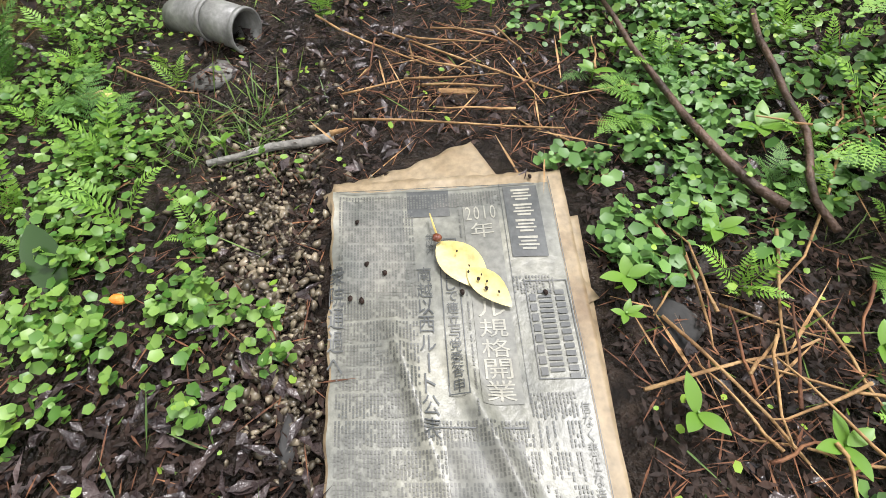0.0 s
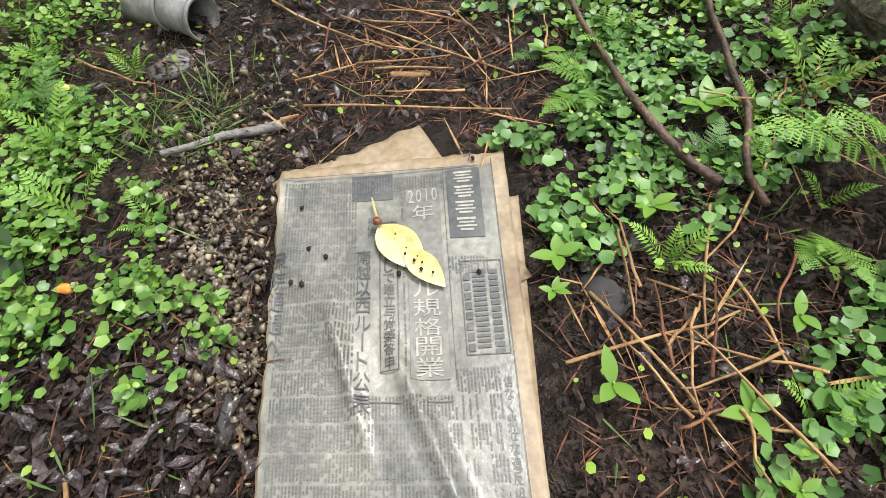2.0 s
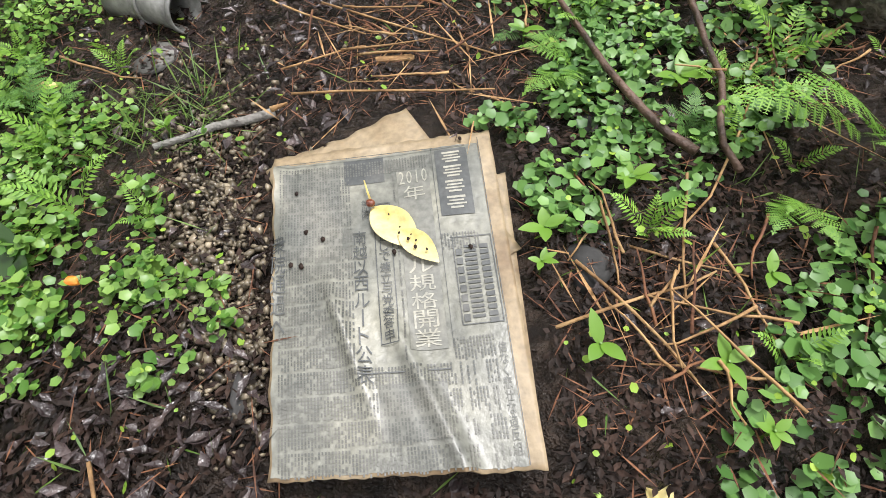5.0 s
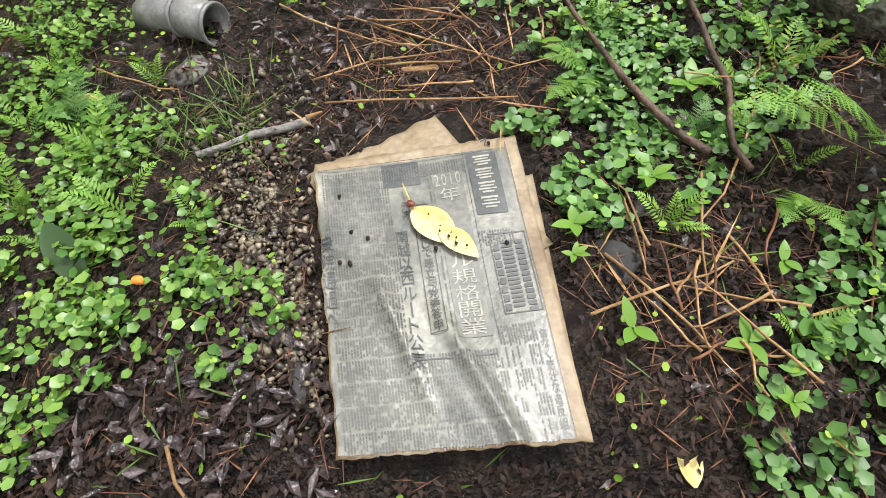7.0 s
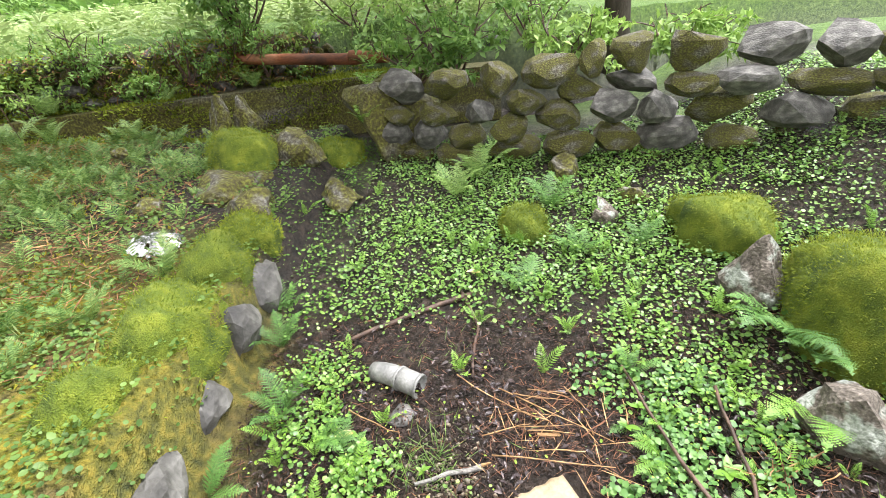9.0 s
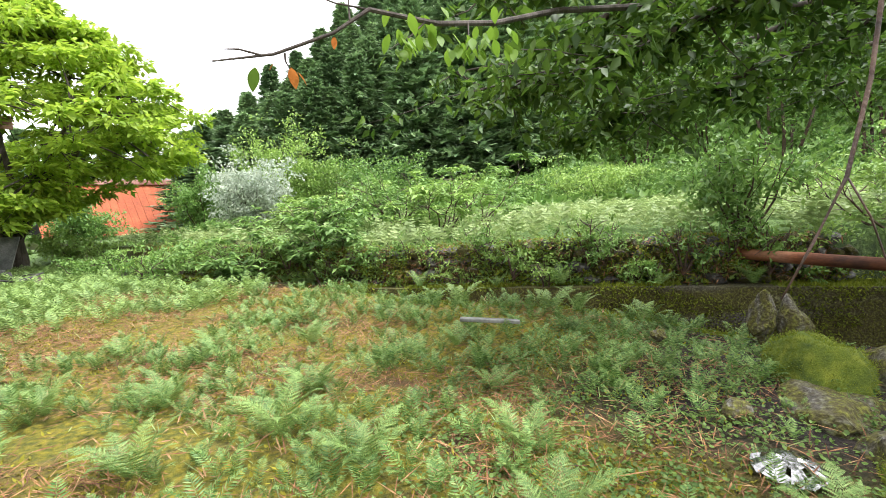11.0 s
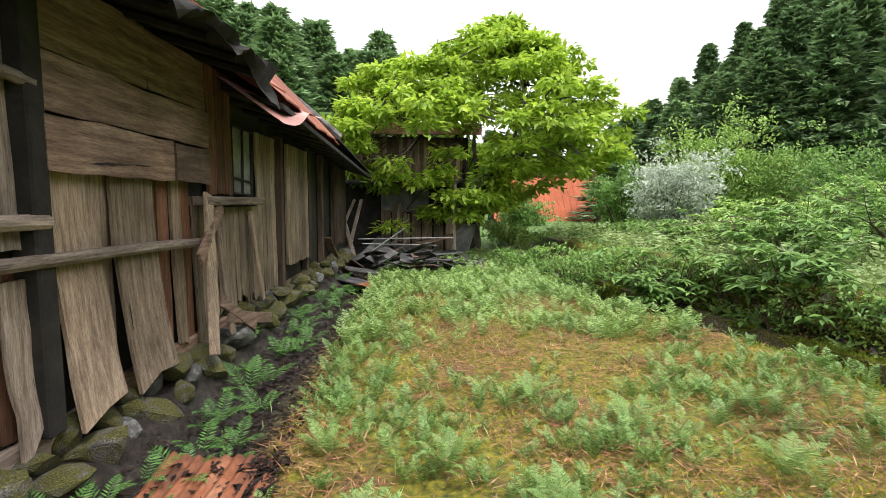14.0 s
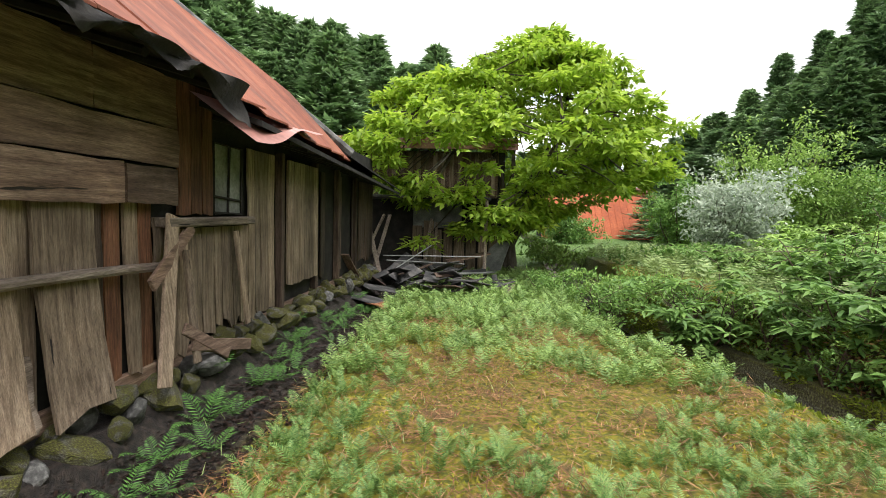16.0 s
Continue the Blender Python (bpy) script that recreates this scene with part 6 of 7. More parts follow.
litter("yard_straw", 17000, (-1.7, 4.0, -1.8, 11), lambda x, y: (x < np.interp(y, BANK_Y, BANK_X) - 0.1) * (blotch(x, y, 1.1, 9.5) > 0.52), 0.14, 0.006, M["needle"], "rust-coloured dead fern stalks on the yard", 16, 0.35, 0.05)
litter("yard_grass", 9000, (-2.2, 4.0, -1.8, 11), lambda x, y: (x < np.interp(y, BANK_Y, BANK_X) - 0.1) * (0.25 + 0.75 * (blotch(x, y, 0.9, 12.5) > 0.5)), 0.10, 0.007, M["field"], "short green grass in the yard", 17, 0.9, 0.01)
litter("path_litter", 5000, (-2.35, -1.55, 0.2, 11), everywhere, 0.08, 0.022, M["deadleaf"], "black wet leaves along the path and sheet", 18, 0.12, 0.02)


def gravel():
    r = np.random.default_rng(61)
    chunks = []
    kinds = []
    for k in range(6):
        bm = rock_mesh(700 + k, (1, 0.85, 0.6), detail=1, blunt=-0.08)
        bm.verts.ensure_lookup_table()
        kinds.append((np.array([q.co[:] for q in bm.verts]), np.array([[q.index for q in fc.verts] for fc in bm.faces])))
        bm.free()
    for i in range(1500):
        k = r.random()
        a = np.array([0.40 - 0.62 * k, -3.27 - 0.17 * k * k]) + r.normal(0, 1, 2) * (0.05, 0.035 + 0.03 * (1 - k))
        if i % 6 == 0:
            a = np.array([0.55, -3.25]) + r.normal(0, 1, 2) * (0.14, 0.12)
        if not off_paper(a[0], a[1]):
            continue
        s = 0.012 + 0.026 * r.random() ** 2
        chunks.append(moved(kinds[r.integers(6)], Matrix.LocRotScale((a[0], a[1], float(land(*a)) + 0.004 + 0.012 * r.random()), Euler((r.random(), r.random(), r.random() * 6)), (s, s * (0.7 + 0.3 * r.random()), s))))
    v, f = joined(chunks)
    return tagged(soup("gravel", v, f, M["pebbles"]), "wet brown and grey gravel beside the newspaper", "gravel", kind="stuff")


M["pebbles"] = mottled("wet_pebbles", (0.07, 0.058, 0.042), (0.19, 0.155, 0.105), (0.40, 0.33, 0.23), 30, 90, 0.3, relief=0.2, spread=0.4)
gravel()


# ---- sticks and twigs ----
def stick(name, pts, radii, mat, label, category="twig", sides=8, group=""):
    v, f = tube_mesh(pts, radii, sides)
    return tagged(link_mesh(name, v, f, M[mat], None, "", True), label, category, group)


def floor_path(pts, rad, lift=0.0, n=5, amp=0.012, seed=0):
    out = []
    for a, b in zip(pts, pts[1:]):
        w = wiggle((*a, 0), (*b, 0), n, amp, seed)
        w[-1] = (*b, 0)
        out += [tuple(p) for p in w[:-1]]
        seed += 1
    out.append((*pts[-1], 0))
    return [(x, y, float(land(x, y)) + rad + lift) for x, y, _ in out]


sp = floor_path([(0.38, -3.13), (0.455, -3.40)], 0.010, 0.012)
stick("birch_stick", sp, np.linspace(0.0075, 0.012, len(sp)), "greybark", "pale lichen-covered stick with a broken end", "stick")
stick("stick_end", [(0.452, -3.395, -0.42), (0.462, -3.435, -0.415)], [0.008, 0.003], "straw", "splintered orange end of a stick", "stick")
sp = floor_path([(0.95, -4.09), (0.43, -4.17), (0.15, -4.27)], 0.009, 0.05)
stick("fallen_branch", sp, np.linspace(0.006, 0.010, len(sp)), "twig", "dark fallen branch over the ground cover", "branch")
sp = floor_path([(0.80, -4.46), (0.35, -4.40), (0.09, -4.33)], 0.008, 0.05, seed=5)
stick("fallen_branch", sp, np.linspace(0.008, 0.007, len(sp)), "twig", "thin dark branch over the ground cover", "branch")
sp = floor_path([(1.22, -2.70), (1.40, -3.02), (1.58, -3.40)], 0.014, 0.0, seed=9)
stick("fallen_branch", sp, np.linspace(0.012, 0.017, len(sp)), "twig", "dark dead branch lying beyond the pipe", "branch")
sp = floor_path([(1.75, -3.30), (1.30, -3.42), (0.95, -3.38)], 0.01, 0.0, seed=12)
stick("fallen_branch", sp, np.linspace(0.012, 0.006, len(sp)), "twig", "thin dark dead branch on mud", "branch")
for i, pts in enumerate((((0.50, -3.44), (0.43, -3.92)), ((-0.17, -3.93), (-0.10, -4.22)), ((0.62, -3.60), (0.60, -3.80)), ((0.86, -3.5), (0.55, -3.95)), ((0.44, -4.70), (0.30, -4.42)), ((0.12, -4.25), (-0.15, -4.15)), ((-0.05, -3.99), (-0.28, -4.12)), ((0.30, -4.45), (0.0, -4.2)), ((-0.3, -3.2), (-0.55, -3.28)), ((0.75, -2.8), (0.62, -3.05)), ((0.95, -3.3), (0.70, -3.62)))):
    sp = floor_path(pts, 0.003, 0.03, 5, 0.008, 40 + i)
    stick("straw_stalk", sp, np.linspace(0.0036, 0.002, len(sp)), "straw", "dry straw-coloured stalk on mud", "stalk", 5, "dry stalks")
rk = np.random.default_rng(63)
for i in range(46):
    cx, cy, sp_x, sp_y = ((-0.13, -4.13, 0.10, 0.10), (0.33, -4.48, 0.08, 0.08), (0.66, -3.72, 0.16, 0.2))[0 if i < 22 else 1 if i < 31 else 2]
    a, w, ln = rk.normal(0, 1, 2) * (sp_x, sp_y) + (cx, cy), rk.random() * 6.3, 0.08 + 0.16 * rk.random()
    d = np.array([math.cos(w), math.sin(w)]) * ln / 2
    if off_paper(np.array([a[0] - d[0], a[0] + d[0], a[0]]), np.array([a[1] - d[1], a[1] + d[1], a[1]])).all():
        sp = floor_path((tuple(a - d), tuple(a + d)), 0.002, 0.012 + 0.05 * rk.random(), 6, 0.006, 900 + i)
        stick("straw_stalk", sp, np.linspace(0.0032, 0.0016, len(sp)), ("straw", "straw", "needle")[i % 3], "thin dry fern stalk in a tangled heap", "stalk", 5, "dry stalks")
chip = part("wood_chip", box_bm((-0.05, -0.009, 0), (0.05, 0.009, 0.012), 0.004), M["straw"], None)
chip.matrix_world = pose(0.61, -3.69, -0.44, 0, 4, -88)
tagged(chip, "split pale wood chip on mud", "wood chip")


# ---- grey plastic elbow ----
def build_elbow():
    e = thing("pipe_elbow", (0.95, -3.04, -0.42), "grey plastic pipe elbow lying in wet mud", "pipe")
    back = e.matrix_world.inverted()

    def ring(name, pts, rad, label=""):
        v, f = tube_mesh(pts, rad, 24)
        n = len(pts) * 24
        ob = link_mesh(name, v[:n], [q for q in f if max(q) < n], M["pvc"], e, label, True)
        m = ob.modifiers.new("thickness", "SOLIDIFY")
        m.thickness, m.offset = 0.006, -1
        ob.matrix_parent_inverse = back
    ring("bend", [(1.00, -2.885, -0.41), (0.975, -2.935, -0.395), (0.945, -2.985, -0.385), (0.918, -3.025, -0.38)], [0.050, 0.052, 0.053, 0.053])
    ring("collar", [(0.921, -3.02, -0.38), (0.914, -3.031, -0.38)], 0.061)
    ring("socket", [(0.916, -3.028, -0.38), (0.890, -3.078, -0.383), (0.866, -3.122, -0.388)], 0.057, "open end of the pipe")
    ring("collar", [(0.870, -3.114, -0.387), (0.864, -3.126, -0.388)], 0.061)


build_elbow()
pebble("flat_stone", (0.74, -3.03, -0.45), (0.17, 0.15, 0.05), M["darkstone"], "flat wet stone half sunk in mud", "stone", 8)
pebble("wet_rock", (-0.05, -4.02, -0.45), (0.12, 0.13, 0.07), M["debris"], "dark wet lump of rock in mud", "rock", 9)
pebble("wet_rock", (0.30, -4.13, -0.46), (0.16, 0.09, 0.06), M["debris"], "dark wet lump of rock in mud", "rock", 10)
pebble("wet_rock", (-0.22, -3.40, -0.45), (0.10, 0.05, 0.05), M["debris"], "dark wet stone beside the newspaper", "rock", 12)


# ---- seedlings ----
def seedling(at, size, seed, n=4, mat="broad", height=0.05):
    r = np.random.default_rng(seed)
    z = float(land(*at))
    s = thing("seedling", (*at, z), "bright green broad-leaved seedling", "seedling", "seedlings")
    v, f = tube_mesh([(0, 0, -0.01), (0, 0, height)], [0.003, 0.002], 5)
    link_mesh("stem", v, f, M[mat], s)
    for i in range(n):
        blade("leaf", (0, 0, height * (0.8 + 0.2 * i / n)), 360 * i / n + r.normal(0, 20), size * (0.8 + 0.4 * r.random()), size * 0.5, M[mat], "", "", 0.25 + 0.2 * r.random(), 0.15, s)


for i, (x, y, sz, n) in enumerate(((0.02, -3.95, 0.085, 4), (0.39, -4.33, 0.11, 5), (-0.21, -3.99, 0.085, 3), (-0.26, -4.17, 0.075, 4), (-0.12, -4.30, 0.07, 3), (-0.05, -3.93, 0.045, 5), (0.62, -4.02, 0.09, 4), (0.72, -4.1, 0.07, 5), (0.12, -4.14, 0.08, 5), (0.42, -3.16, 0.06, 4), (-0.36, -4.2, 0.05, 5), (0.55, -4.55, 0.08, 4), (0.85, -3.95, 0.06, 4), (1.05, -4.1, 0.08, 5), (0.95, -3.8, 0.05, 4), (0.9, -4.6, 0.07, 5), (0.2, -4.75, 0.07, 4), (-0.5, -4.5, 0.07, 5))):
    seedling((x, y), sz * 0.6, 900 + i, n)
dl = blade("dark_leaf", (0.17, -2.88, -0.37), -150, 0.17, 0.07, M["broad_dark"], "dark green glossy evergreen leaf", "leaf", -0.5)
for i, (x, y, a) in enumerate(((1.1, -4.05, 30), (1.75, -3.45, 100), (0.28, -2.6, 200), (1.05, -2.45, 40), (-0.45, -4.05, 0), (-0.42, -4.62, 60), (0.2, -2.72, 75), (0.62, -2.85, 120))):
    blade("fallen_leaf", (x, y, float(land(x, y)) + 0.04), a, 0.09, 0.045, M["yellow" if i % 3 else "deadleaf"], "fallen yellow leaf on the ground", "leaf", 0.2, 0.2, None, "fallen leaves")

# small ferns and grass among the ground cover
rs = np.random.default_rng(67)
q = np.concatenate([rs.normal(0, 1, (24, 2)) * (0.4, 0.22) + (0.45, -4.35), rs.normal(0, 1, (30, 2)) * (0.35, 0.2) + (0.45, -2.75), rs.normal(0, 1, (70, 2)) * (0.7, 0.7) + (2.0, -3.9), rs.normal(0, 1, (50, 2)) * (0.8, 0.5) + (1.6, -6.2)])
q = q[off_paper(q[:, 0], q[:, 1])]
scatter_fronds("small_ferns", q, 0.08 + 0.12 * rs.random(len(q)), bold, M["frond_bright"], "small green ferns among the ground cover", 5, (3, 5))
litter("hollow_grass", 5000, (-0.9, 3.8, -7, -2.3), lambda x, y: off_paper(x, y) * (0.25 + 0.75 * (blotch(x, y, 2.5, 22.5) > 0.52)), 0.075, 0.0035, M["clover"], "thin green grass blades over the mud", 19, 1.0, 0.01)
# ferns of the hollow
for i, (x, y, s, n, mat, face) in enumerate(((0.50, -2.82, 0.22, 3, "fern_deep", -110), (1.62, -3.72, 0.34, 4, "fern_deep", -60), (1.12, -4.92, 0.46, 5, "fern_deep", 60), (0.9, -4.98, 0.4, 4, "fern_deep", 40), (0.02, -4.78, 0.24, 5, "fern_deep", None), (0.34, -2.30, 0.26, 4, "fern_deep", -120), (3.0, -3.5, 0.45, 8, "fern", None), (2.7, -3.3, 0.4, 7, "fern", None), (0.66, -4.05, 0.16, 4, "fern_deep", 100), (0.95, -4.12, 0.2, 5, "fern_deep", None), (0.22, -4.30, 0.14, 4, "fern_deep", None), (2.0, -4.5, 0.3, 6, "fern_deep", None), (1.95, -4.1, 0.28, 6, "fern_deep", None), (0.75, -2.5, 0.3, 6, "fern_deep", None), (2.5, -4.0, 0.34, 7, "fern_deep", None), (3.2, -5.2, 0.4, 7, "fern", None), (1.2, -2.35, 0.26, 6, "fern_deep", None), (0.5, -5.35, 0.25, 5, "fern_deep", None), (-0.35, -4.95, 0.28, 6, "fern_deep", None), (1.5, -2.28, 0.3, 6, "fern_deep", None), (1.35, -1.75, 0.34, 6, "fern", None), (0.95, -1.6, 0.3, 6, "fern", None))):
    fern_plant((x, y), s, 1000 + i, mat, n, 0.3 if face is None else 0.05, face=face)


fern_plant((0.16, -4.62), 0.40, 1090, "frond_bright", 3, -0.05, "single pale green fern frond over the mud", face=50)
fern_plant((0.30, -4.52), 0.2, 1091, "fern_deep", 2, -0.05, "small green fern beside the mud", face=60)
fern_plant((0.62, -2.66), 0.24, 1092, "fern_deep", 3, 0.0, "small green fern beside the mud", face=190)
fern_plant((0.50, -4.14), 0.22, 1093, "frond_bright", 4, 0.0, "bright green fern lying over the leaf litter", face=35)
fern_plant((0.62, -4.80), 0.42, 1094, "frond_bright", 3, 0.1, "pale green fern over a lichen-covered rock", face=75)
fern_plant((0.05, -4.42), 0.20, 1095, "frond_bright", 4, 0.05, "small bright fern beside dry stalks", face=80)


for i, (x, y, z) in enumerate(((3.7, -2.55, 0.50), (3.85, -2.85, 0.52), (4.2, -2.5, 0.58), (3.55, -2.5, 0.2))):
    fern_plant((x, y, z), 0.3, 1100 + i, "frond_bright", 7, 0.2, "green fern on the mossy end of the wall", kinds=medium)


# ---- mossy boulders, kerb stones and rocks ----
def fuzz(bm, n, length, seed):
    """Short moss blades over the upper faces of a boulder."""
    r = np.random.default_rng(seed)
    bm.faces.ensure_lookup_table()
    fs = [q for q in bm.faces if q.normal.z > -0.1]
    area = np.array([q.calc_area() for q in fs])
    pick = r.choice(len(fs), n, p=area / area.sum())
    cen = np.array([np.array(fs[i].calc_center_median()) for i in pick])
    nor = np.array([np.array(fs[i].normal) for i in pick])
    e = math.sqrt(area.mean()) * 0.6
    return leaves(cen + r.normal(0, e, (n, 3)) * (1 - nor * nor) - nor * 0.004, nor + r.normal(0, 0.5, (n, 3)), unit(r.normal(0, 1, (n, 3))), length * (0.5 + r.random(n)), np.full(n, length * 0.22), 0.05)


M["mossblade"] = leafy("moss_blades", (0.08, 0.13, 0.008), (0.29, 0.34, 0.03), 0.9, 0.3)


def boulder(at, size, seed, mossy, label, turn=0.0, mat="mossstone", taper=0.0):
    blades = 16000 if mossy and max(size) > 0.7 else 6000
    b = thing("mossy_boulder" if mossy else "boulder", at, label, "boulder", "boulders of the hollow")
    b.rotation_euler = (0, 0, turn)
    grown = 1.08 if max(size) > 0.8 and mossy else 1.3
    bm = rock_mesh(seed, tuple(grown * q for q in size), 4 if mossy and max(size) > 0.8 else 3, 0.11 if mossy else 0.0, taper)
    for q in bm.verts:
        q.co += q.normal * (0.05 * noise.noise(q.co * 5 + Vector((seed, 0, 0))) + 0.025 * noise.noise(q.co * 14 + Vector((0, seed, 0))))
    if mossy:
        bm.normal_update()
        v, f = fuzz(bm, blades, 0.02, seed)
        soup("moss", v, f, M["mossblade"], b, "soft yellow-green moss")
    part("rock", bm, M["moss" if mossy else mat], b, "", mossy)


for args in (
    ((1.02, -5.24, -0.20), (0.72, 0.56, 0.62), 1, True, "large boulder under a cushion of yellow-green moss", 0.3),
    ((0.14, -5.30, -0.25), (0.8, 0.5, 0.55), 2, True, "large boulder under a cushion of yellow-green moss", 0.1),
    ((1.98, -4.98, -0.2), (0.55, 0.45, 0.42), 3, True, "mossy boulder at the edge of the hollow", 0.8),
    ((2.25, -3.78, -0.30), (0.30, 0.28, 0.36), 4, True, "low mossy rock among small plants", 0.2),
    ((3.45, -5.7, -0.1), (0.7, 0.5, 0.4), 5, True, "mossy boulder by the wall", 0.5),
    ((1.42, -4.92, -0.22), (0.30, 0.28, 0.58), 6, False, "upright grey rock with a pale lichen top", 0.4, "lichen", 0.45),
    ((0.52, -4.88, -0.32), (0.32, 0.28, 0.34), 7, False, "lichen-grey rock under ferns", 0.9, "lichen"),
    ((2.35, -4.35, -0.3), (0.24, 0.2, 0.34), 8, False, "pale lichen-covered rock among ferns", 0.1, "lichen"),
    ((2.55, -4.62, -0.28), (0.26, 0.22, 0.3), 9, False, "grey rock among ferns", 0.7),
    ((3.05, -4.2, -0.2), (0.3, 0.26, 0.34), 10, False, "brown-grey rock near the wall", 0.2),
    ((3.2, -4.9, -0.15), (0.55, 0.4, 0.34), 11, False, "broad grey rock near the wall", 0.3),
    ((0.25, -4.98, -0.4), (0.34, 0.22, 0.2), 12, False, "dark rock with lichen spots", 0.3),
    ((0.45, -1.93, -0.18), (0.5, 0.34, 0.5), 13, True, "mossy kerb stone beside the hollow", 0.0),
    ((0.95, -1.97, -0.14), (0.56, 0.34, 0.48), 14, True, "mossy kerb stone beside the hollow", 0.1),
    ((1.45, -1.99, -0.12), (0.55, 0.30, 0.46), 15, True, "mossy kerb stone beside the hollow", 0.0),
    ((1.85, -2.0, -0.08), (0.40, 0.30, 0.36), 16, True, "mossy kerb stone beside the hollow", 0.2),
    ((2.14, -1.95, 0.0), (0.44, 0.32, 0.26), 17, False, "squared grey block with moss on top", 0.1),
    ((2.6, -1.62, 0.02), (0.62, 0.5, 0.24), 18, False, "flat grey rock beside the kerb", 0.2),
    ((3.12, -1.5, 0.08), (0.6, 0.5, 0.36), 19, True, "moss-topped rock at the end of the kerb", 0.3),
    ((3.2, -1.95, 0.05), (0.7, 0.36, 0.34), 20, False, "long grey slanting rock", 0.9),
    ((3.82, -1.05, 0.2), (0.2, 0.22, 0.42), 21, False, "pointed grey rock on the bank", 0.2),
    ((3.98, -1.25, 0.2), (0.22, 0.24, 0.40), 22, False, "pointed grey rock on the bank", 0.9),
    ((2.82, -2.35, -0.18), (0.5, 0.3, 0.16), 23, False, "pale slab at the foot of the kerb", 0.4),
    ((3.6, -2.2, -0.1), (0.45, 0.4, 0.3), 24, True, "mossy rock beside the water", 0.4),
    ((2.2, -1.18, 0.02), (0.18, 0.16, 0.12), 25, False, "small grey stone in the grass", 0.4),
    ((3.15, -0.42, 0.16), (0.10, 0.09, 0.08), 26, False, "reddish stone at the edge of the bank", 0.4),
    # the kerb's shadow is put into the dark stone colour of these five
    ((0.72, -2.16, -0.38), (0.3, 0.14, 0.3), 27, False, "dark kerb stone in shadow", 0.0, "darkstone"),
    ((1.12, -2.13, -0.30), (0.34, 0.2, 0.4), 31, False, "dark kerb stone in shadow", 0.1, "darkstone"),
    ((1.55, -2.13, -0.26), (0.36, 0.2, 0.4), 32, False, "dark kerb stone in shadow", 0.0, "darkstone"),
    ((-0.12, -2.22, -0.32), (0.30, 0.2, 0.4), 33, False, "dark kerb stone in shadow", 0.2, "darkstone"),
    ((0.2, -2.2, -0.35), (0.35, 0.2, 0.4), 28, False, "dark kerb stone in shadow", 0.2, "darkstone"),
    ((4.2, -2.62, 0.25), (0.9, 0.7, 0.6), 29, False, "mossy end of the dry-stone wall", 0.2),
    ((3.78, -2.78, 0.05), (0.55, 0.7, 0.85), 30, False, "mossy end of the dry-stone wall", 0.2),
):
    boulder(*args)
sheet_blue = part("plastic_scrap", box_bm((-0.09, -0.05, 0), (0.09, 0.05, 0.02), 0.006), material("blue_grey_plastic", 0.4)[0], None)
sheet_blue.matrix_world = pose(2.05, -6.4, float(land(2.05, -6.4)) + 0.05, 20, 10, 30)
tagged(sheet_blue, "blue-grey plastic scrap by the wall", "scrap")


# ---- foil plate, white board, pipe over the channel ----
def build_foil():
    v, f, rings, seg = [], [], 6, 32
    for k in range(rings + 1):
        for i in range(seg):
            w = 2 * math.pi * i / seg
            rad = 0.155 * (0.2 + 0.8 * k / rings)
            v.append((rad * math.cos(w), rad * math.sin(w), 0.05 * (1 - (k / rings) ** 2) + 0.008 * math.cos(w * 12) * (k / rings) + 0.004 * math.sin(w * 5)))
    for k in range(rings):
        for i in range(seg):
            if k in (2, 3) and i % 4 == 0:
                continue
            j = (i + 1) % seg
            f.append((k * seg + i, k * seg + j, (k + 1) * seg + j, (k + 1) * seg + i))
    f.append(tuple(range(seg)))
    m = mottled("aluminium_foil", (0.35, 0.35, 0.34), (0.5, 0.5, 0.49), (0.65, 0.65, 0.64), 14, 60, 0.25, relief=0.2, spread=0, metal=1.0)
    ob = link_mesh("foil_plate", v, f, m)
    ob.modifiers.new("thickness", "SOLIDIFY").thickness = 0.002
    ob.matrix_world = pose(1.68, -1.52, float(land(1.68, -1.52)) + 0.03, 4, -3, 0)
    tagged(ob, "upturned slotted aluminium foil plate on the grass", "foil plate")


build_foil()
wb = part("white_board", box_bm((-0.27, -0.035, -0.015), (0.27, 0.035, 0.015), 0.005), M["plaster"], None)
wb.matrix_world = pose(2.45, 0.80, 0.27, 2, 4, -52)
tagged(wb, "weathered pale board lying on the bank", "board")


def build_rust_pipe():
    p = thing("rusty_pipe", (5.75, -0.6, 0.5), "rusty red metal duct bridging the channel", "pipe")
    back = p.matrix_world.inverted()
    for a, b, r0, mat in (((6.05, -0.45, 0.54), (5.65, -2.1, 0.52), 0.07, "rust"), ((5.68, -2.0, 0.53), (5.62, -2.5, 0.54), 0.082, "rust"), ((5.63, -2.45, 0.56), (5.9, -3.9, 0.62), 0.06, "darkstone")):
        v, f = tube_mesh(wiggle(a, b, 8, 0.006, 3), r0, 14)
        ob = link_mesh("section", v, f, M[mat], p, "", True)
        ob.matrix_parent_inverse = back
    ob = link_mesh("spout", *tube_mesh([(6.02, -0.47, 0.60), (6.12, -0.38, 0.48)], 0.05, 10), M["rust"], p, "", True)
    ob.matrix_parent_inverse = back


build_rust_pipe()


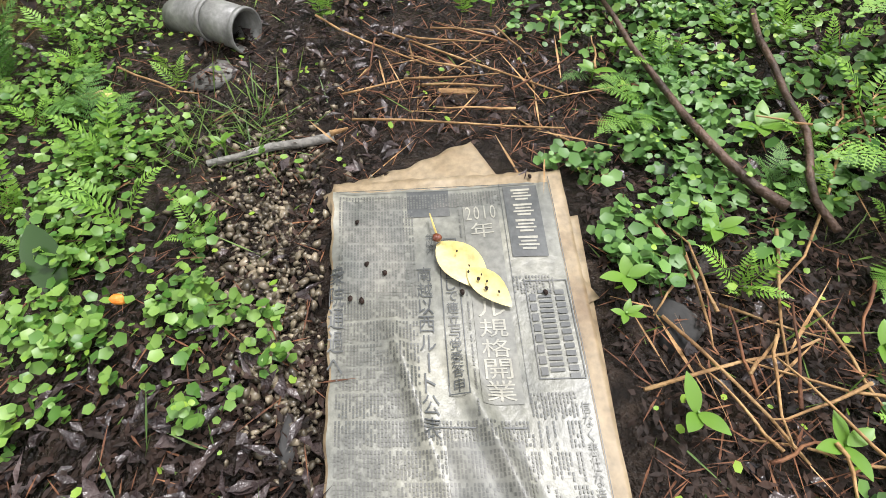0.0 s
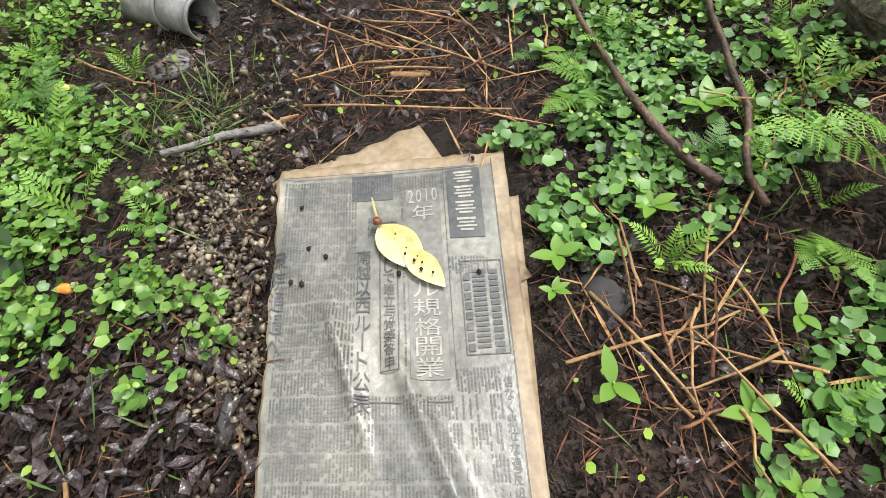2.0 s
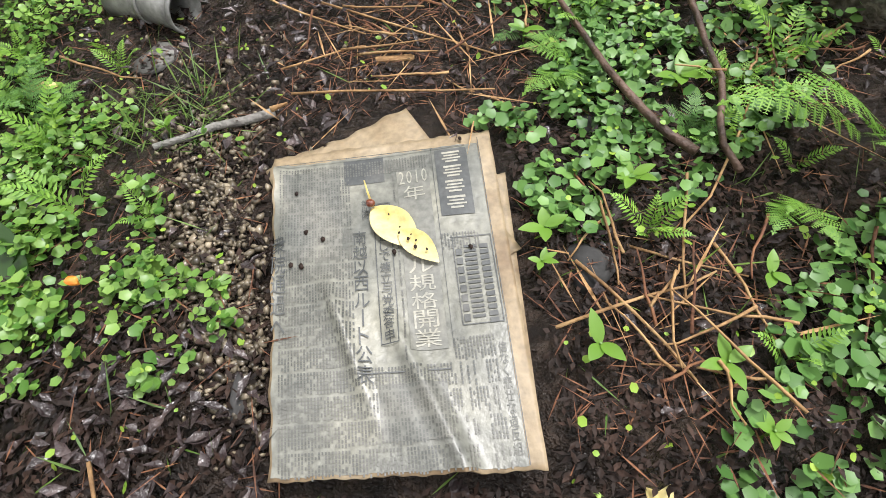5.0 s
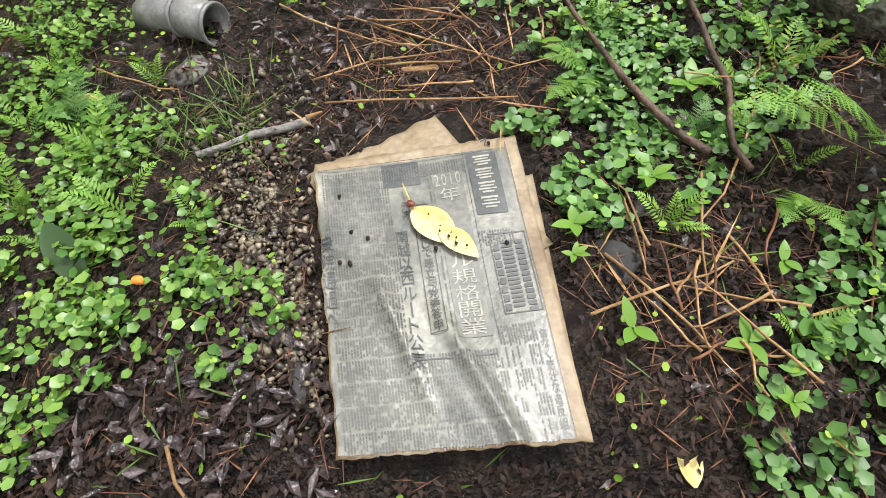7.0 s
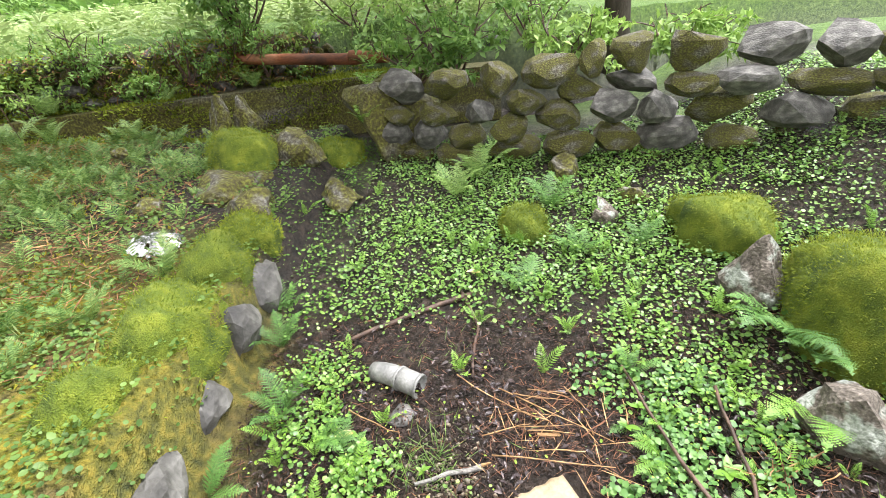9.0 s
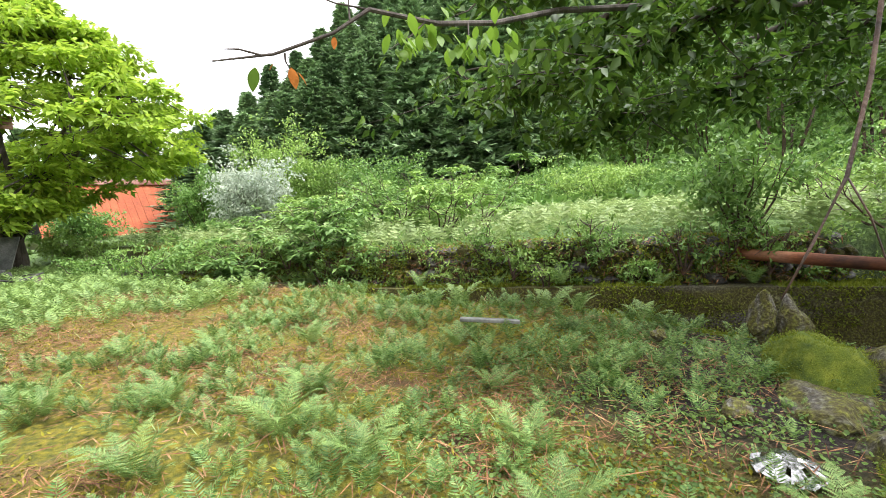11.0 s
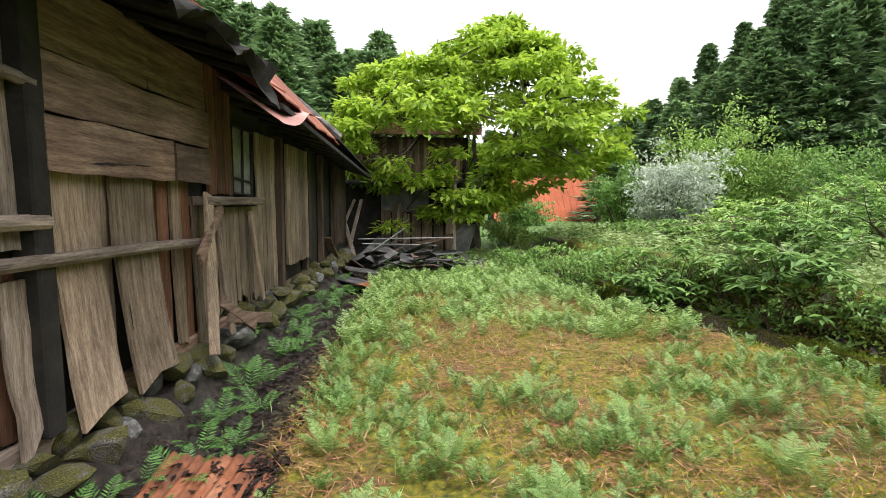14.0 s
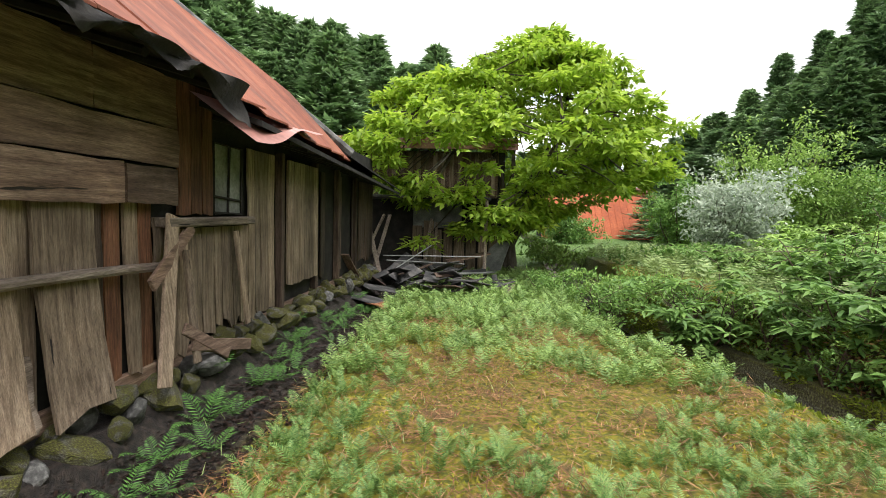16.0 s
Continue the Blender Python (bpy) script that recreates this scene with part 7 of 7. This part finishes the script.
# ---- cherry tree whose boughs hang over the yard ----
def build_cherry():
    t = thing("cherry_tree", (5.6, -5.3, 0.4), "cherry tree with long leafy boughs hanging over the yard", "tree")
    back = t.matrix_world.inverted()
    r = np.random.default_rng(91)
    twigs = []
    link_mesh("trunk", *tube_mesh([(5.6, -5.3, 0.2), (5.5, -5.2, 1.6), (5.3, -4.9, 3.2)], [0.17, 0.14, 0.11], 10), M["bark"], t, "", True).matrix_parent_inverse = back
    boughs = [((5.3, -4.9, 3.2), (3.6, -2.4, 3.1), (1.7, 0.2, 2.75)), ((5.3, -4.9, 3.1), (4.6, -1.8, 2.9), (3.2, 1.6, 2.85)), ((5.3, -4.9, 3.2), (2.9, -3.0, 3.1), (1.25, -1.6, 2.75)),
              ((4.9, -3.6, 3.1), (4.9, -0.6, 2.8), (4.9, 2.2, 2.9)), ((5.3, -4.9, 3.0), (6.6, -2.2, 2.9), (6.6, 1.0, 2.9)), ((3.6, -2.4, 3.1), (2.7, -0.9, 2.5), (2.2, 0.5, 2.2)), ((4.6, -2.2, 2.9), (4.1, -0.7, 2.3), (3.5, 0.5, 2.0)), ((5.3, -4.9, 3.2), (4.5, -3.4, 3.0), (3.0, -2.5, 2.6)), ((5.3, -4.9, 3.0), (6.0, -3.2, 2.7), (5.6, -1.2, 2.35)), ((5.3, -4.9, 3.1), (6.6, -4.0, 2.8), (7.4, -2.6, 2.4)), ((3.6, -2.4, 3.1), (3.0, -0.4, 2.9), (3.1, 0.9, 2.5))]
    for k, (a, b, c) in enumerate(boughs):
        pts = np.concatenate([wiggle(a, b, 8, 0.04, 300 + k)[:-1], wiggle(b, c, 9, 0.04, 340 + k)])
        chunks = [tube_mesh(pts, np.linspace(0.055, 0.008, len(pts)), 7)]
        for i in range(2, len(pts)):
            for j in range(4):
                e = pts[i] + r.normal(0, 1, 3) * (0.42, 0.42, 0.14) + (0, 0, -0.16)
                tw = wiggle(pts[i], e, 6, 0.025, 400 + k * 100 + i * 5 + j)
                chunks.append(tube_mesh(tw, np.linspace(0.008, 0.002, 6), 4))
                twigs.append(tw)
        link_mesh("bough", *merged(chunks), M["bark"], t, "", True).matrix_parent_inverse = back
    tw = np.concatenate(twigs)
    # the upper crown, whose leaves shade the boughs under it
    for k in range(9):
        a = 2 * math.pi * k / 9
        e = (5.6 + 2.6 * math.cos(a) * (0.5 + 0.5 * (k % 2)), -2.6 + 2.9 * math.sin(a) * (0.6 + 0.4 * (k % 2)), 4.0 + 0.5 * (k % 3))
        pts = wiggle((5.3, -4.9, 3.2), e, 10, 0.05, 700 + k)
        link_mesh("bough", *tube_mesh(pts, np.linspace(0.06, 0.01, 10), 7), M["bark"], t, "", True).matrix_parent_inverse = back
        tw = np.repeat(pts[3:], 10, 0)
        twigs.extend(list((tw + r.normal(0, 1, tw.shape) * (0.6, 0.6, 0.22))[:, None]))
    tw = np.concatenate(twigs)
    n = 26000
    c = tw[r.integers(0, len(tw), n)] + r.normal(0, 0.05, (n, 3))
    d = unit(r.normal(0, 1, (n, 3)) * (1, 1, 0.4) + (0, 0, -0.75))
    lv, lf = leaves(c, d, unit(r.normal(0, 0.6, (n, 3)) + (0, 0, 1)), 0.08 + 0.06 * r.random(n), 0.042 + 0.025 * r.random(n))
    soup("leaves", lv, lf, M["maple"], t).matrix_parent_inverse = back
    # the low twig with a few orange leaves, and sprigs that hang beside it
    def twig(pts, radii):
        link_mesh("twig", *tube_mesh(pts, radii, 7), M["bark"], t).matrix_parent_inverse = back

    twig([(2.9, -0.55, 2.72), (1.92, -0.23, 2.53), (1.23, -0.24, 2.29), (0.79, -0.22, 2.19), (0.39, -0.20, 2.16), (0.23, -0.16, 2.04), (0.0, -0.09, 1.93), (-0.21, -0.03, 1.88)], [0.026, 0.019, 0.015, 0.013, 0.010, 0.0075, 0.006, 0.003])
    for pts in ([(0.39, -0.20, 2.16), (0.26, -0.14, 2.17), (0.12, -0.08, 2.21)], [(0.72, -0.22, 2.19), (0.62, -0.21, 2.10), (0.50, -0.19, 2.02)], [(0.30, -0.18, 2.10), (0.33, -0.14, 2.20), (0.42, -0.10, 2.30)], [(0.04, -0.10, 1.94), (0.04, -0.10, 1.91), (0.05, -0.11, 1.88)],
                [(1.0, -0.24, 2.24), (0.96, -0.27, 2.12), (0.90, -0.28, 2.00)], [(-0.05, -0.08, 1.92), (-0.12, -0.05, 1.935), (-0.17, -0.03, 1.93)]):
        twig(pts, [0.0045, 0.0035, 0.002])
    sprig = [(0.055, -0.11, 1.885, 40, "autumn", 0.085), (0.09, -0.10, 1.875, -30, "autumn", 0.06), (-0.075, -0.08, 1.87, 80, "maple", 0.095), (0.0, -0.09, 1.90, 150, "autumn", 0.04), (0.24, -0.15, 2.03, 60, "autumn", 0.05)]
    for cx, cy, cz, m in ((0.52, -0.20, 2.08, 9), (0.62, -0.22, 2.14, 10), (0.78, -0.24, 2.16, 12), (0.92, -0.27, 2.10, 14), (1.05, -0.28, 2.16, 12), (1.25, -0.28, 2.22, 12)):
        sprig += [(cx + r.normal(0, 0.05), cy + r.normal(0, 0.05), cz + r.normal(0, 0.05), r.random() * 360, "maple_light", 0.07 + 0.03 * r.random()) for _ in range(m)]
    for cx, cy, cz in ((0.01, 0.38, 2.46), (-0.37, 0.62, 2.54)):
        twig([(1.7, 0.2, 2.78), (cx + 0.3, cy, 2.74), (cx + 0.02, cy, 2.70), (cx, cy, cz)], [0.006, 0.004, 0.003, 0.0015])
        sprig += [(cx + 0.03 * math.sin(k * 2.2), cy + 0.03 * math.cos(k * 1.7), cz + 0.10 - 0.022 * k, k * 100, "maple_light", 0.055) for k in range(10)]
    for x, y, z, a, m, ln in sprig:
        ob = blade("leaf", (x, y, z), a, ln, ln * 0.52, M[m], "", "", -1.0, 0.1, t)
        ob.matrix_parent_inverse = back


build_cherry()
stick("hanging_dead_branch", [(1.13, -1.87, 2.67), (0.83, -1.83, 2.17), (0.80, -1.80, 1.76), (0.77, -1.79, 1.62), (0.70, -1.75, 1.36), (0.62, -1.69, 1.19), (0.55, -1.63, 1.04)], [0.007, 0.007, 0.0062, 0.006, 0.0055, 0.004, 0.002], "twig", "bare dark branch hanging from the cherry boughs", "branch")
stick("hanging_twig", [(0.70, -1.75, 1.36), (0.73, -1.80, 1.25), (0.74, -1.85, 1.08), (0.75, -1.87, 0.90)], [0.003, 0.0028, 0.0022, 0.001], "twig", "thin bare side twig of the hanging branch", "twig")


# ---- moss and small plants on the channel's ledge and curb ----
def ledge_moss():
    r = np.random.default_rng(97)
    n = 26000
    y = -2.5 + 13.0 * r.random(n)
    far = np.interp(y, FAR_Y, FAR_X)
    top = np.interp(y, [-4, 1.4, 4, 8], [0.17, 0.17, 0.02, -0.08])
    face = r.random(n) < 0.45
    x = np.where(face, far - 0.425, far - 0.42 + 0.44 * r.random(n))
    z = np.where(face, top - 0.6 * r.random(n) ** 1.3, top)
    keep = np.array([noise.noise(Vector((a * 1.3, b * 1.3, c * 2))) for a, b, c in zip(x, y, z)]) > -0.08
    pos = np.stack([x, y, z], 1)[keep]
    k = len(pos)
    out = np.where(face[keep, None], (-1.0, 0, 0.3), (0, 0, 1.0)) + r.normal(0, 0.6, (k, 3))
    tagged(soup("ledge_moss", *leaves(pos, out, unit(r.normal(0, 1, (k, 3))), 0.03 + 0.05 * r.random(k), 0.012 + 0.014 * r.random(k), 0.1), M["mossblade"]), "yellow-green moss and small plants on the ledge", "moss", kind="stuff")
    b = np.interp(y, BANK_Y, BANK_X) - 0.15 + 0.3 * r.random(n)
    z = land(np.interp(y, BANK_Y, BANK_X) - 0.3, y) - 0.045
    pos = np.stack([b, y, z], 1)[(y > -1.2) & (r.random(n) < 0.7)]
    k = len(pos)
    tagged(soup("curb_moss", *leaves(pos, r.normal(0, 0.6, (k, 3)) + (0, 0, 1.0), unit(r.normal(0, 1, (k, 3))), 0.03 + 0.05 * r.random(k), 0.012 + 0.014 * r.random(k), 0.1), M["mossblade"]), "yellow-green moss and small plants on the curb", "moss", kind="stuff")
    for i in range(26):
        y = -0.8 + 9.5 * i / 26 + 0.15 * r.normal()
        edge = i % 3 == 0
        if y > 2.6 and not edge:
            continue
        x = float(np.interp(y, FAR_Y, FAR_X)) - 0.36 if edge else float(np.interp(y, BANK_Y, BANK_X)) - 0.12
        z = float(np.interp(y, [-4, 1.4, 4, 8], [0.17, 0.17, 0.02, -0.08])) if edge else float(land(x - 0.1, y)) - 0.02
        fern_plant((x, y, z), 0.28 + 0.2 * r.random(), 1300 + i, "fern", 7, 0.3, "pale green fern at the edge of the channel")


ledge_moss()


def wall_growth():
    """Moss, dead fronds and small leaves hanging over the terrace wall and its coping."""
    r = np.random.default_rng(96)
    for name, n, mat, ln, wd, seed, label in (("wall_moss", 15000, "mossblade", 0.06, 0.022, 1.0, "yellow-green moss hanging over the terrace wall"), ("wall_leaves", 9000, "bush_pale", 0.055, 0.034, 7.0, "small green leaves over the terrace wall"), ("wall_dead_fronds", 5000, "bracken_litter", 0.09, 0.014, 13.0, "brown dead fronds hanging over the terrace wall")):
        y = -2.0 + 12.5 * r.random(n)
        up = r.random(n)
        x = np.interp(y, FAR_Y, FAR_X) - 0.20 + 0.16 * up + 0.05 * r.normal(0, 1, n)
        z = np.interp(y, [-4, 1.4, 4, 8], [0.17, 0.17, 0.02, -0.08]) + 0.66 * up
        keep = np.array([noise.noise(Vector((a * 1.5, b * 1.5, c * 3 + seed))) for a, b, c in zip(x, y, z)]) > -0.05
        pos = np.stack([x, y, z], 1)[keep]
        k = len(pos)
        d = r.normal(0, 0.6, (k, 3)) + (-0.8, 0, -0.1)
        tagged(soup(name, *leaves(pos, d, unit(r.normal(0, 0.5, (k, 3)) + (-0.3, 0, 1)), ln * (0.6 + 0.8 * r.random(k)), wd * (0.7 + 0.6 * r.random(k)), 0.15), M[mat]), label, "plants", kind="stuff")


wall_growth()


def sheet_litter():
    r = np.random.default_rng(98)
    n = 900
    side = r.random(n) < 0.7
    x = -1.86 + np.where(side, 0.35 - 0.14 * r.random(n) ** 1.5, r.uniform(-0.34, 0.34, n))
    y = 1.45 + r.uniform(-1.0, 1.0, n)
    a = r.random(n) * 6.3
    d = np.stack([np.cos(a), np.sin(a), r.normal(0, 0.1, n)], 1)
    tagged(soup("sheet_litter", *leaves(np.stack([x, y, 0.072 + 0.02 * r.random(n)], 1), d, r.normal(0, 0.2, (n, 3)) + (0, 0, 1), 0.05 + 0.06 * r.random(n), 0.012 + 0.02 * r.random(n)), M["deadleaf"]), "black wet leaves and twigs on the rusty sheet", "litter", kind="stuff")


sheet_litter()
